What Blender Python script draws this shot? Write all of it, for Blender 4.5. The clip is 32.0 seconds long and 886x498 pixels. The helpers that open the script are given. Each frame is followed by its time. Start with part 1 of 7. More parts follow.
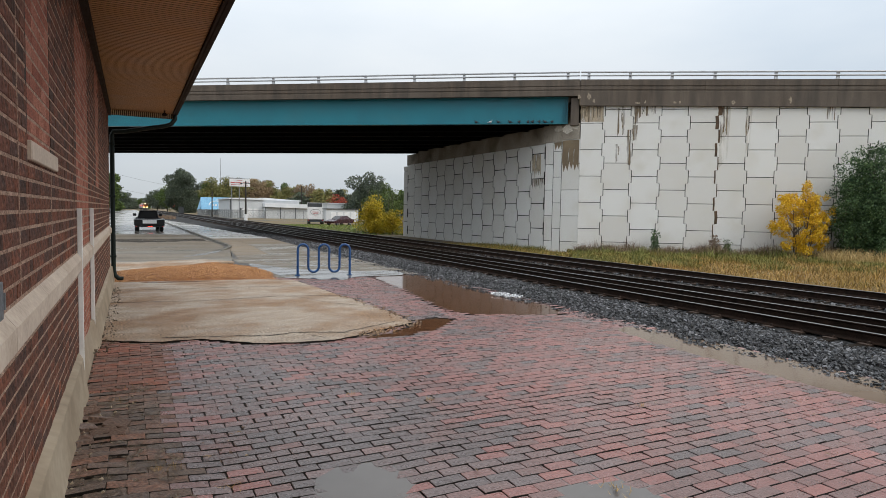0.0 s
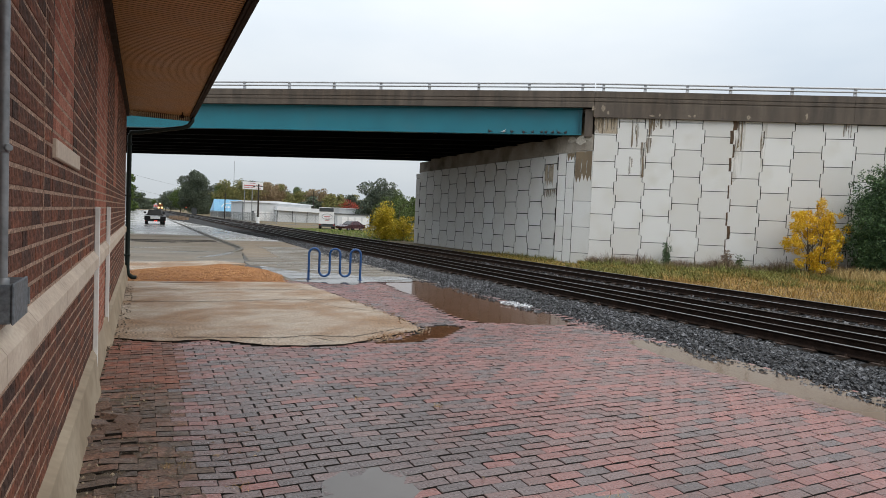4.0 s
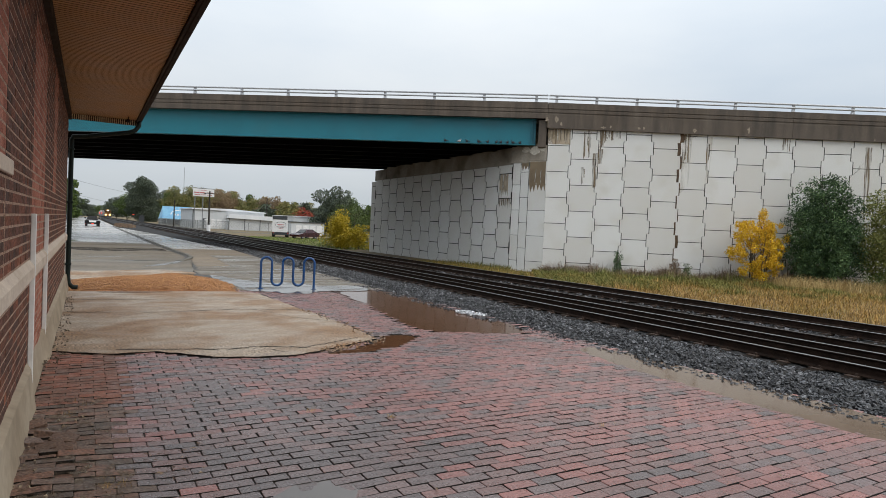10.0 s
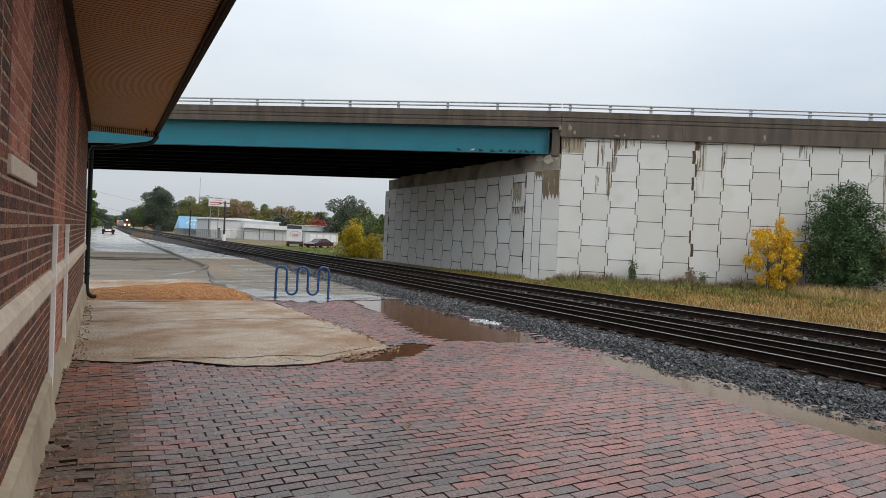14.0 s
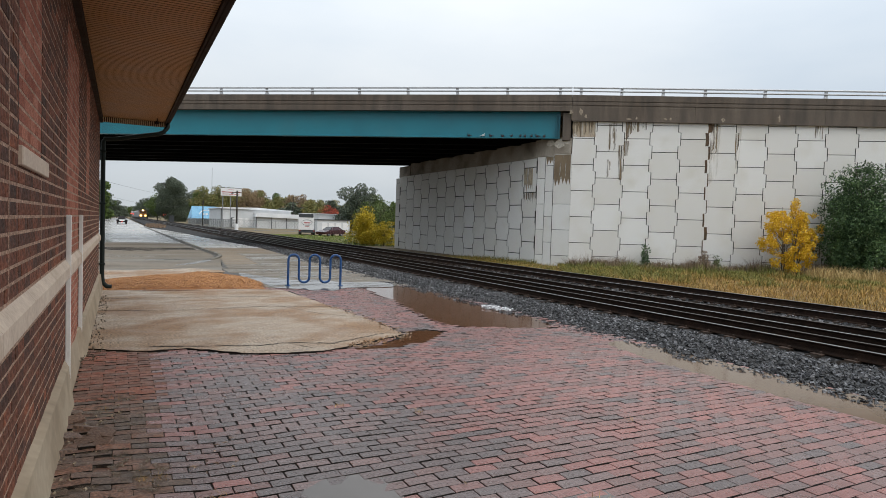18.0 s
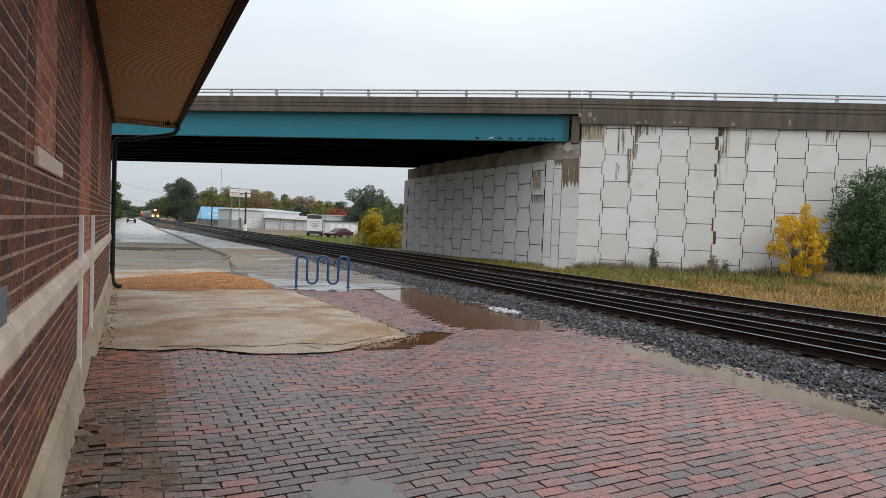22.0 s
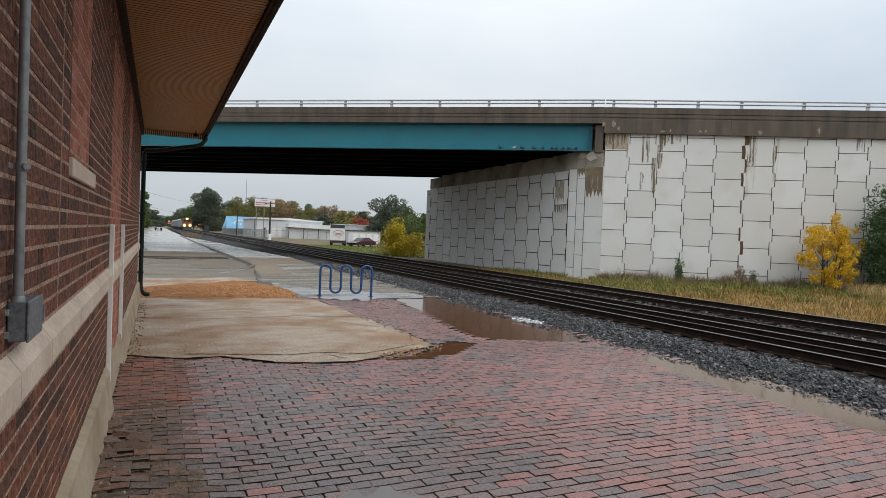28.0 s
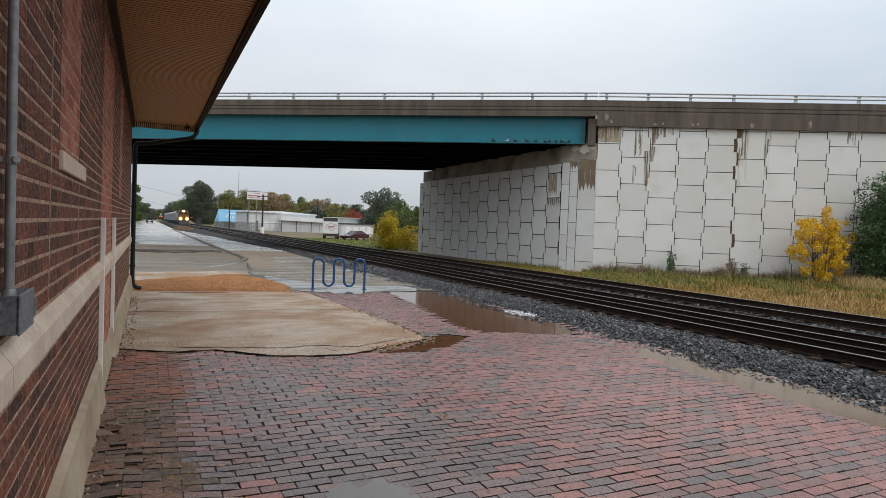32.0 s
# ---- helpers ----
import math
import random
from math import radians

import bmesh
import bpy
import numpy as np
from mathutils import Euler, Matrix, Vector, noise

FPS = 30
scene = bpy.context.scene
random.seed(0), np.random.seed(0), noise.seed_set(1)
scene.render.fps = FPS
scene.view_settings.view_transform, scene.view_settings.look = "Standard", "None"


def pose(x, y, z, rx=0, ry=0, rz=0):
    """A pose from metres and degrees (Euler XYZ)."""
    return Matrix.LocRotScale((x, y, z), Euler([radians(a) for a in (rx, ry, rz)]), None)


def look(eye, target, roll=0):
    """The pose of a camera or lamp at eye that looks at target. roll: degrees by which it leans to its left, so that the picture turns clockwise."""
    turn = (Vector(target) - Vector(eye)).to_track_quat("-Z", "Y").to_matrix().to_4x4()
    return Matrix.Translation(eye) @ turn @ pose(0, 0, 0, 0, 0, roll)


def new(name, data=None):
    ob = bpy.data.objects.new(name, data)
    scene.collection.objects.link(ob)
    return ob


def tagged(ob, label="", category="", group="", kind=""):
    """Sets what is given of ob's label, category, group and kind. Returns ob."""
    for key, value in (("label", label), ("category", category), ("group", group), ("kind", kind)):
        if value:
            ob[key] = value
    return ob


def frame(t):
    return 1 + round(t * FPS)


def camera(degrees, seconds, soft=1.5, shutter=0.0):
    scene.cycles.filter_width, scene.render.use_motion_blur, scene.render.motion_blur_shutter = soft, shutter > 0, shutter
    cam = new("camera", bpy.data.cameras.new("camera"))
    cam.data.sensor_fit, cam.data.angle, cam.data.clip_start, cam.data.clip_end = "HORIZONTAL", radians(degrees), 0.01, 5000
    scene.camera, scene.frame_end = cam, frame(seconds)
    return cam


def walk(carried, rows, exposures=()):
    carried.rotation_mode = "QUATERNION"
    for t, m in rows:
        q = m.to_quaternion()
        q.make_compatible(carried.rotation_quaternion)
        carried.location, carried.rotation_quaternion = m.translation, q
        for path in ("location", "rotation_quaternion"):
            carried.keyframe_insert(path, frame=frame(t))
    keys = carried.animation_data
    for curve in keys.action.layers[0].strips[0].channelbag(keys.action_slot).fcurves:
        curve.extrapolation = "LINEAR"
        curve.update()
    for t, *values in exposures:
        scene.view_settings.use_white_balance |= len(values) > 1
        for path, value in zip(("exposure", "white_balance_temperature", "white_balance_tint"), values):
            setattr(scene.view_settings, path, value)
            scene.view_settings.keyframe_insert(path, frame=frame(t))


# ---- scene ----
cam = camera(71.1, 32.0, soft=0.35)
# seconds, then x, y, z and the three turns of the hand-held camera
walk(cam, [(t, pose(*p)) for t, *p in (
    (0, 0.009, 0.008, 1.75, 86.631, -0.991, -26.63),
    (0.5, 0.01, 0.007, 1.751, 86.841, -1.34, -25.61),
    (1, 0.006, 0.002, 1.746, 87.036, -1.966, -25.58),
    (1.5, -0.003, 0.013, 1.748, 86.958, -2.049, -25.134),
    (2, 0.001, 0.002, 1.746, 86.634, -1.811, -24.662),
    (2.5, -0.009, 0.009, 1.747, 86.974, -2.186, -24.271),
    (3, -0.017, 0.013, 1.749, 87.06, -2.248, -24.428),
    (3.5, -0.021, -0.009, 1.746, 87.241, -2.418, -25.175),
    (5.5, -0.02, -0.004, 1.75, 87.52, -2.539, -26.752),
    (6, -0.013, -0.006, 1.749, 88.431, -2.559, -28.02),
    (6.5, -0.003, 0, 1.75, 88.777, -2.412, -28.534),
    (7, -0.002, 0.003, 1.748, 88.297, -2.407, -28.369),
    (7.5, 0.006, 0.009, 1.749, 88.281, -2.3, -28.709),
    (8, 0.004, 0.004, 1.748, 88.263, -2.367, -29.775),
    (8.5, -0.002, 0.009, 1.748, 88.516, -2.472, -29.954),
    (9, -0.003, 0.003, 1.753, 88.766, -2.479, -30.148),
    (9.5, 0.001, 0.012, 1.75, 88.473, -2.52, -29.882),
    (10, 0.006, 0.008, 1.749, 88.298, -2.668, -29.705),
    (10.5, 0.001, 0.017, 1.747, 88.14, -2.862, -29.435),
    (11, -0.001, 0.011, 1.746, 88.549, -2.609, -29.876),
    (11.5, 0, 0.004, 1.753, 88.813, -2.428, -30.124),
    (12, -0.001, 0.004, 1.75, 88.886, -2.314, -29.575),
    (12.5, 0, -0.004, 1.751, 88.74, -2.296, -28.77),
    (13, -0, -0, 1.75, 88.701, -2.404, -28.596),
    (13.5, -0.004, 0.003, 1.748, 88.67, -2.482, -28.469),
    (14, -0.012, 0.002, 1.751, 89.064, -2.518, -28.471),
    (14.5, -0.01, -0.009, 1.748, 88.99, -2.52, -28.348),
    (16.5, -0.008, -0.011, 1.747, 88.467, -2.256, -27.792),
    (17, -0.007, 0.002, 1.744, 88.129, -1.886, -27.328),
    (17.5, -0.002, 0.002, 1.744, 87.967, -1.913, -27.385),
    (18, 0.004, 0.003, 1.744, 87.796, -1.797, -27.409),
    (18.5, 0.007, 0.004, 1.743, 87.61, -1.725, -26.96),
    (19, -0, 0.005, 1.744, 87.739, -1.886, -26.711),
    (19.5, -0.004, 0.001, 1.747, 87.8, -1.988, -26.665),
    (20, -0.006, -0.004, 1.742, 87.858, -1.973, -26.399),
    (20.5, -0.003, -0.003, 1.746, 87.772, -1.928, -26.415),
    (21, -0.006, -0.003, 1.747, 87.863, -2.127, -26.239),
    (21.5, -0.01, 0.003, 1.744, 87.808, -2.109, -26.105),
    (22, -0.011, -0.007, 1.746, 87.973, -2.194, -26.694),
    (22.5, -0.007, -0, 1.741, 87.477, -1.993, -27.081),
    (23, 0.006, -0.003, 1.74, 87.54, -1.813, -27.084),
    (23.5, 0.004, -0.005, 1.745, 87.543, -1.79, -26.503),
    (24, 0.003, -0.001, 1.744, 87.843, -1.742, -26.102),
    (24.5, -0.004, -0.007, 1.746, 88.115, -1.946, -26.439),
    (25, -0.01, 0.011, 1.747, 88.181, -1.971, -26.101),
    (25.5, -0.019, -0.002, 1.743, 88.35, -2.136, -25.518),
    (27.5, -0.033, 0.01, 1.746, 88.455, -2.383, -24.602),
    (28, -0.024, 0.002, 1.748, 88.774, -2.283, -24.644),
    (28.5, -0.027, 0.002, 1.748, 88.637, -2.431, -24.807),
    (29, -0.035, -0.002, 1.748, 88.663, -2.587, -24.48),
    (29.5, -0.037, -0.006, 1.749, 88.643, -2.76, -24.334),
    (30, -0.036, -0.004, 1.748, 88.689, -2.774, -24.266),
    (30.5, -0.041, -0.006, 1.752, 88.712, -2.844, -24.153),
    (31, -0.04, -0.008, 1.749, 88.779, -2.617, -24.183),
    (31.5, -0.034, -0.017, 1.748, 88.627, -2.553, -24.372),
    (32, -0.023, -0.01, 1.748, 88.159, -2.235, -25.267),
)], exposures=((0, -0.01), (1, 0.04), (2.2, 0.08), (3.5, 0.04), (6, -0.04), (12, -0.08), (20, -0.02), (28, -0.11), (32, -0.11)))

# ---- world and light ----
world = bpy.data.worlds.new("overcast_sky")
scene.world = world
world.use_nodes = True
wn, wl = world.node_tree.nodes, world.node_tree.links
wn.clear()
w_out = wn.new("ShaderNodeOutputWorld")
w_sky = wn.new("ShaderNodeTexSky")
w_sky.sky_type = "NISHITA"
w_sky.sun_disc = False
SUN_EL, SUN_AZ = radians(50), radians(152)
w_sky.sun_elevation, w_sky.sun_rotation = SUN_EL, SUN_AZ
w_clear = wn.new("ShaderNodeBackground")
w_clear.inputs["Strength"].default_value = 0.08
wl.new(w_sky.outputs[0], w_clear.inputs["Color"])
w_co = wn.new("ShaderNodeTexCoord")
w_map = wn.new("ShaderNodeMapping")
w_map.inputs["Scale"].default_value = (1.0, 1.0, 3.0)
w_noise = wn.new("ShaderNodeTexNoise")
w_noise.inputs["Scale"].default_value = 1.6
w_noise.inputs["Detail"].default_value = 5.0
w_ramp = wn.new("ShaderNodeValToRGB")
w_ramp.color_ramp.elements[0].position, w_ramp.color_ramp.elements[0].color = 0.3, (0.668, 0.757, 0.853, 1)
w_ramp.color_ramp.elements[1].position, w_ramp.color_ramp.elements[1].color = 0.72, (0.88, 0.926, 0.962, 1)
wl.new(w_co.outputs["Generated"], w_map.inputs["Vector"])
wl.new(w_map.outputs[0], w_noise.inputs["Vector"])
wl.new(w_noise.outputs["Fac"], w_ramp.inputs["Fac"])
w_cloud = wn.new("ShaderNodeBackground")
wl.new(w_ramp.outputs["Color"], w_cloud.inputs["Color"])
# the cloud deck is brightest overhead, as under any overcast
w_sep = wn.new("ShaderNodeSeparateXYZ")
wl.new(w_co.outputs["Generated"], w_sep.inputs[0])
w_grad = wn.new("ShaderNodeMapRange")
w_grad.inputs["From Min"].default_value, w_grad.inputs["From Max"].default_value = 0.0, 1.0
w_grad.inputs["To Min"].default_value, w_grad.inputs["To Max"].default_value = 0.70, 2.2
wl.new(w_sep.outputs["Z"], w_grad.inputs["Value"])
wl.new(w_grad.outputs[0], w_cloud.inputs["Strength"])
w_mix = wn.new("ShaderNodeMixShader")
w_mix.inputs["Fac"].default_value = 0.93
wl.new(w_clear.outputs[0], w_mix.inputs[1])
wl.new(w_cloud.outputs[0], w_mix.inputs[2])
wl.new(w_mix.outputs[0], w_out.inputs["Surface"])
sun_data = bpy.data.lights.new("sun", "SUN")
sun_data.energy, sun_data.angle, sun_data.color = 1.5, radians(50), (1.0, 0.92, 0.81)
sun = new("sun", sun_data)
sun.matrix_basis = look((math.sin(SUN_AZ) * math.cos(SUN_EL) * 60, math.cos(SUN_AZ) * math.cos(SUN_EL) * 60, math.sin(SUN_EL) * 60), (0, 0, 0))
scene.view_settings.exposure = 0.0

# ---- materials ----
def material(name, stops, scale=8.0, rough=(0.6, 0.85), bump=0.15, fine=60.0, by="", metal=0.0, wash=None, coord="Object", spec=0.5, stretch=(1, 1, 1), grain_mix=0.35, alpha=None, wet=False, blotch=0.35):
    """A node material: a colour ramp driven by noise (and a random number per piece), a large wash of a second tone, grain in the bump."""
    m = bpy.data.materials.new(name)
    m.use_nodes = True
    n, l = m.node_tree.nodes, m.node_tree.links
    b = n["Principled BSDF"]
    b.inputs["Metallic"].default_value = metal
    b.inputs["Specular IOR Level"].default_value = spec
    co = n.new("ShaderNodeTexCoord")
    mp = n.new("ShaderNodeMapping")
    mp.inputs["Scale"].default_value = stretch
    l.new(co.outputs[coord], mp.inputs["Vector"])
    big = n.new("ShaderNodeTexNoise")
    big.inputs["Scale"].default_value, big.inputs["Detail"].default_value = scale, 5.0
    l.new(mp.outputs[0], big.inputs["Vector"])
    small = n.new("ShaderNodeTexNoise")
    small.inputs["Scale"].default_value, small.inputs["Detail"].default_value = fine, 6.0
    l.new(mp.outputs[0], small.inputs["Vector"])
    fac = big.outputs["Fac"]
    if by:
        if by == "object":
            rnd = n.new("ShaderNodeObjectInfo").outputs["Random"]
        else:
            rnd = n.new("ShaderNodeNewGeometry").outputs["Random Per Island"]
        mix = n.new("ShaderNodeMath")
        mix.operation = "MULTIPLY_ADD"
        l.new(big.outputs["Fac"], mix.inputs[0])
        mix.inputs[1].default_value = blotch
        sub = n.new("ShaderNodeMath")
        sub.operation = "MULTIPLY_ADD"
        l.new(rnd, sub.inputs[0])
        sub.inputs[1].default_value, sub.inputs[2].default_value = 1.0, -0.5 * blotch
        l.new(sub.outputs[0], mix.inputs[2])
        fac = mix.outputs[0]
    ramp = n.new("ShaderNodeValToRGB")
    el = ramp.color_ramp.elements
    while len(el) < len(stops):
        el.new(0.5)
    for e, (p, c) in zip(el, stops):
        e.position, e.color = p, (*c, 1)
    l.new(fac, ramp.inputs["Fac"])
    col = ramp.outputs["Color"]
    grain = n.new("ShaderNodeMix")
    grain.data_type, grain.blend_type = "RGBA", "OVERLAY"
    grain.inputs["Factor"].default_value = grain_mix
    l.new(col, grain.inputs["A"])
    sharp = n.new("ShaderNodeMapRange")
    sharp.inputs["From Min"].default_value, sharp.inputs["From Max"].default_value = 0.34, 0.66
    l.new(small.outputs["Fac"], sharp.inputs["Value"])
    l.new(sharp.outputs[0], grain.inputs["B"])
    col = grain.outputs["Result"]
    if wash:
        # a second tone in large patches: (scale, low, high, colour)
        wn_ = n.new("ShaderNodeTexNoise")
        wn_.inputs["Scale"].default_value, wn_.inputs["Detail"].default_value = wash[0], 4.0
        g = n.new("ShaderNodeNewGeometry")
        l.new(g.outputs["Position"], wn_.inputs["Vector"])
        wr = n.new("ShaderNodeMapRange")
        wr.inputs["From Min"].default_value, wr.inputs["From Max"].default_value = wash[1], wash[2]
        l.new(wn_.outputs["Fac"], wr.inputs["Value"])
        wm = n.new("ShaderNodeMix")
        wm.data_type = "RGBA"
        l.new(wr.outputs[0], wm.inputs["Factor"])
        l.new(col, wm.inputs["A"])
        wm.inputs["B"].default_value = (*wash[3], 1)
        if len(wash) > 4:
            wm.blend_type = wash[4]
        col = wm.outputs["Result"]
    l.new(col, b.inputs["Base Color"])
    rr = n.new("ShaderNodeMapRange")
    rr.inputs["From Min"].default_value, rr.inputs["From Max"].default_value = 0.35, 0.65
    rr.inputs["To Min"].default_value, rr.inputs["To Max"].default_value = rough
    l.new(fac if wet else big.outputs["Fac"], rr.inputs["Value"])
    l.new(rr.outputs[0], b.inputs["Roughness"])
    if alpha:
        # worn away in streaks: (stretch, low, high, most)
        am = n.new("ShaderNodeMapping")
        am.inputs["Scale"].default_value = alpha[0]
        l.new(co.outputs[coord], am.inputs["Vector"])
        an = n.new("ShaderNodeTexNoise")
        an.inputs["Scale"].default_value, an.inputs["Detail"].default_value = 1.0, 6.0
        l.new(am.outputs[0], an.inputs["Vector"])
        ar = n.new("ShaderNodeMapRange")
        ar.inputs["From Min"].default_value, ar.inputs["From Max"].default_value = alpha[1], alpha[2]
        ar.inputs["To Max"].default_value = alpha[3]
        l.new(an.outputs["Fac"], ar.inputs["Value"])
        l.new(ar.outputs[0], b.inputs["Alpha"])
    if bump:
        bp = n.new("ShaderNodeBump")
        bp.inputs["Strength"].default_value, bp.inputs["Distance"].default_value = bump, 0.02
        l.new(small.outputs["Fac"], bp.inputs["Height"])
        l.new(bp.outputs[0], b.inputs["Normal"])
    return m


def glow(name, colour, strength):
    m = bpy.data.materials.new(name)
    m.use_nodes = True
    b = m.node_tree.nodes["Principled BSDF"]
    b.inputs["Base Color"].default_value = (*colour, 1)
    b.inputs["Emission Color"].default_value = (*colour, 1)
    b.inputs["Emission Strength"].default_value = strength
    return m


WALL_STOPS = ((0.0, (0.070, 0.042, 0.034)), (0.22, (0.135, 0.062, 0.042)), (0.45, (0.20, 0.080, 0.050)), (0.58, (0.095, 0.054, 0.043)), (0.75, (0.165, 0.072, 0.046)), (0.9, (0.12, 0.062, 0.048)), (1.0, (0.27, 0.10, 0.058)))
M_BRICK = material("wall_brick", WALL_STOPS, 14, (0.7, 0.95), 1.0, 42, "object", spec=0.15, grain_mix=0.42, stretch=(1, 0.8, 1.0), blotch=0.2)
M_BRICK_REST = material("wall_brick_rest", WALL_STOPS, 14, (0.7, 0.95), 1.0, 42, "island", spec=0.15, grain_mix=0.42, stretch=(1, 0.8, 1.0), blotch=0.2)
M_INFILL = material("infill_brick", ((0.0, (0.25, 0.085, 0.055)), (0.5, (0.35, 0.13, 0.086)), (1.0, (0.44, 0.19, 0.13))), 14, (0.7, 0.95), 0.5, 90, "island", spec=0.15)
M_MORTAR = material("mortar", ((0.3, (0.31, 0.20, 0.145)), (0.7, (0.46, 0.32, 0.24))), 12, (0.85, 0.95), 0.8, 90, spec=0.15, grain_mix=0.5)
M_STONE = material("limestone", ((0.3, (0.50, 0.40, 0.315)), (0.7, (0.62, 0.515, 0.415))), 4, (0.7, 0.9), 0.2, 40, wash=(1.3, 0.55, 0.85, (0.36, 0.27, 0.19)), spec=0.2, grain_mix=0.10)
M_PLINTH = material("plinth_stone", ((0.3, (0.29, 0.225, 0.155)), (0.7, (0.41, 0.335, 0.245))), 1.6, (0.7, 0.9), 0.02, 14, wash=(2.0, 0.52, 0.78, (0.22, 0.165, 0.115)), spec=0.2, grain_mix=0.08)
M_TRIM = material("white_painted_trim", ((0.3, (0.70, 0.68, 0.65)), (0.7, (0.80, 0.78, 0.75))), 6, (0.4, 0.6), 0.05, 40, grain_mix=0.08)
M_SOFFIT = material("soffit_paint", ((0.3, (0.39, 0.205, 0.068)), (0.7, (0.46, 0.25, 0.088))), 2, (0.45, 0.6), 0.08, 60, grain_mix=0.15)
M_SLAT = material("cream_slat_paint", ((0.3, (0.52, 0.42, 0.28)), (0.7, (0.62, 0.52, 0.36))), 4, (0.5, 0.7), 0.05, 40)
# darkened soffit paint: the shade inside the grooves, as colour
M_GROOVE_SHADE = material("soffit_groove_shade", ((0.3, (0.15, 0.078, 0.032)), (0.7, (0.20, 0.105, 0.044))), 2, (0.6, 0.8), 0.05, 60)
M_BROWN = material("dark_brown_paint", ((0.3, (0.022, 0.015, 0.011)), (0.7, (0.035, 0.024, 0.018))), 5, (0.65, 0.85), 0.05, 60, spec=0.12)
M_PIPE = material("dark_green_pipe_paint", ((0.3, (0.008, 0.014, 0.012)), (0.7, (0.014, 0.022, 0.019))), 8, (0.5, 0.7), 0.05, 60, spec=0.2)
M_CONDUIT = material("galvanised_steel", ((0.3, (0.20, 0.21, 0.22)), (0.7, (0.28, 0.29, 0.30))), 10, (0.35, 0.55), 0.04, 40, metal=0.3, grain_mix=0.12)
M_BOX = material("grey_box_paint", ((0.3, (0.10, 0.115, 0.13)), (0.7, (0.14, 0.155, 0.17))), 7, (0.4, 0.6), 0.06, 60)
M_ROOF = material("roof_shingle", ((0.3, (0.05, 0.045, 0.04)), (0.7, (0.09, 0.08, 0.07))), 5, (0.8, 0.95), 0.4, 50)

PAVE_STOPS = ((0.0, (0.170, 0.101, 0.090)), (0.3, (0.192, 0.106, 0.094)), (0.55, (0.232, 0.112, 0.098)), (0.8, (0.258, 0.115, 0.10)), (1.0, (0.280, 0.119, 0.100)))
SLATE_STOPS = ((0.0, (0.122, 0.096, 0.092)), (0.4, (0.142, 0.106, 0.101)), (0.8, (0.176, 0.117, 0.108)), (1.0, (0.198, 0.119, 0.106)))
PAVE_WASH = (0.55, 0.46, 0.72, (0.76, 0.74, 0.73), "MULTIPLY")
M_PAVER = material("paver", PAVE_STOPS, 9, (0.2, 0.46), 0.32, 60, "object", wash=PAVE_WASH, grain_mix=0.24, spec=0.55)
M_PAVER_REST = material("paver_rest", PAVE_STOPS, 9, (0.2, 0.46), 0.32, 60, "island", wash=PAVE_WASH, grain_mix=0.24, spec=0.55)
M_SLATE = material("slate_paver", SLATE_STOPS, 9, (0.18, 0.42), 0.32, 60, "object", wash=PAVE_WASH, grain_mix=0.24, spec=0.55)
M_SLATE_REST = material("slate_paver_rest", SLATE_STOPS, 9, (0.18, 0.42), 0.32, 60, "island", wash=PAVE_WASH, grain_mix=0.24, spec=0.55)
OLD_STOPS = ((0.0, (0.105, 0.076, 0.060)), (0.4, (0.142, 0.092, 0.067)), (0.7, (0.172, 0.095, 0.065)), (1.0, (0.215, 0.102, 0.064)))
M_OLDRED = material("old_red_paver", ((0.0, (0.128, 0.071, 0.050)), (0.4, (0.172, 0.079, 0.051)), (0.7, (0.21, 0.083, 0.051)), (1.0, (0.265, 0.091, 0.052))), 9, (0.35, 0.7), 0.6, 50, "island", grain_mix=0.5)
M_OLD = material("old_paver", OLD_STOPS, 9, (0.35, 0.7), 0.6, 50, "island", wash=(0.7, 0.42, 0.6, (0.70, 0.74, 0.74), "MULTIPLY"), grain_mix=0.5)
M_SILT = material("wet_silt", ((0.3, (0.066, 0.047, 0.032)), (0.55, (0.12, 0.088, 0.060)), (0.75, (0.20, 0.152, 0.104))), 7, (0.4, 0.8), 0.6, 50)
M_MUDFILM = material("dried_silt_film", ((0.3, (0.085, 0.060, 0.040)), (0.55, (0.14, 0.10, 0.068)), (0.75, (0.25, 0.20, 0.14))), 14, (0.5, 0.8), 0.5, 60, alpha=((14, 9, 9), 0.46, 0.66, 0.75))
# near-black sand, also used where joints and edges are painted as shaded
M_SAND_SHADE = material("joint_sand_shade", ((0.3, (0.006, 0.005, 0.004)), (0.7, (0.016, 0.012, 0.009))), 14, (0.6, 0.9), 0.4, 90, spec=0.15)
M_SLAB = material("old_concrete", ((0.25, (0.25, 0.183, 0.132)), (0.42, (0.375, 0.300, 0.228)), (0.55, (0.325, 0.252, 0.188)), (0.75, (0.48, 0.41, 0.336))), 2.2, (0.35, 0.7), 1.0, 55, wash=(0.75, 0.42, 0.60, (0.72, 0.55, 0.40), "MULTIPLY"), spec=0.3, coord="Object", grain_mix=0.9, stretch=(0.6, 1.2, 1))
M_APRON = material("apron_concrete", ((0.3, (0.10, 0.078, 0.053)), (0.5, (0.145, 0.116, 0.084)), (0.6, (0.18, 0.155, 0.124)), (0.72, (0.26, 0.24, 0.21))), 0.9, (0.7, 0.14), 0.25, 30, wet=True, stretch=(0.5, 1.7, 1))
M_ASPHALT = material("wet_street", ((0.3, (0.22, 0.205, 0.185)), (0.7, (0.33, 0.315, 0.29))), 0.3, (0.12, 0.32), 0.04, 30, stretch=(0.35, 0.6, 1), grain_mix=0.2)
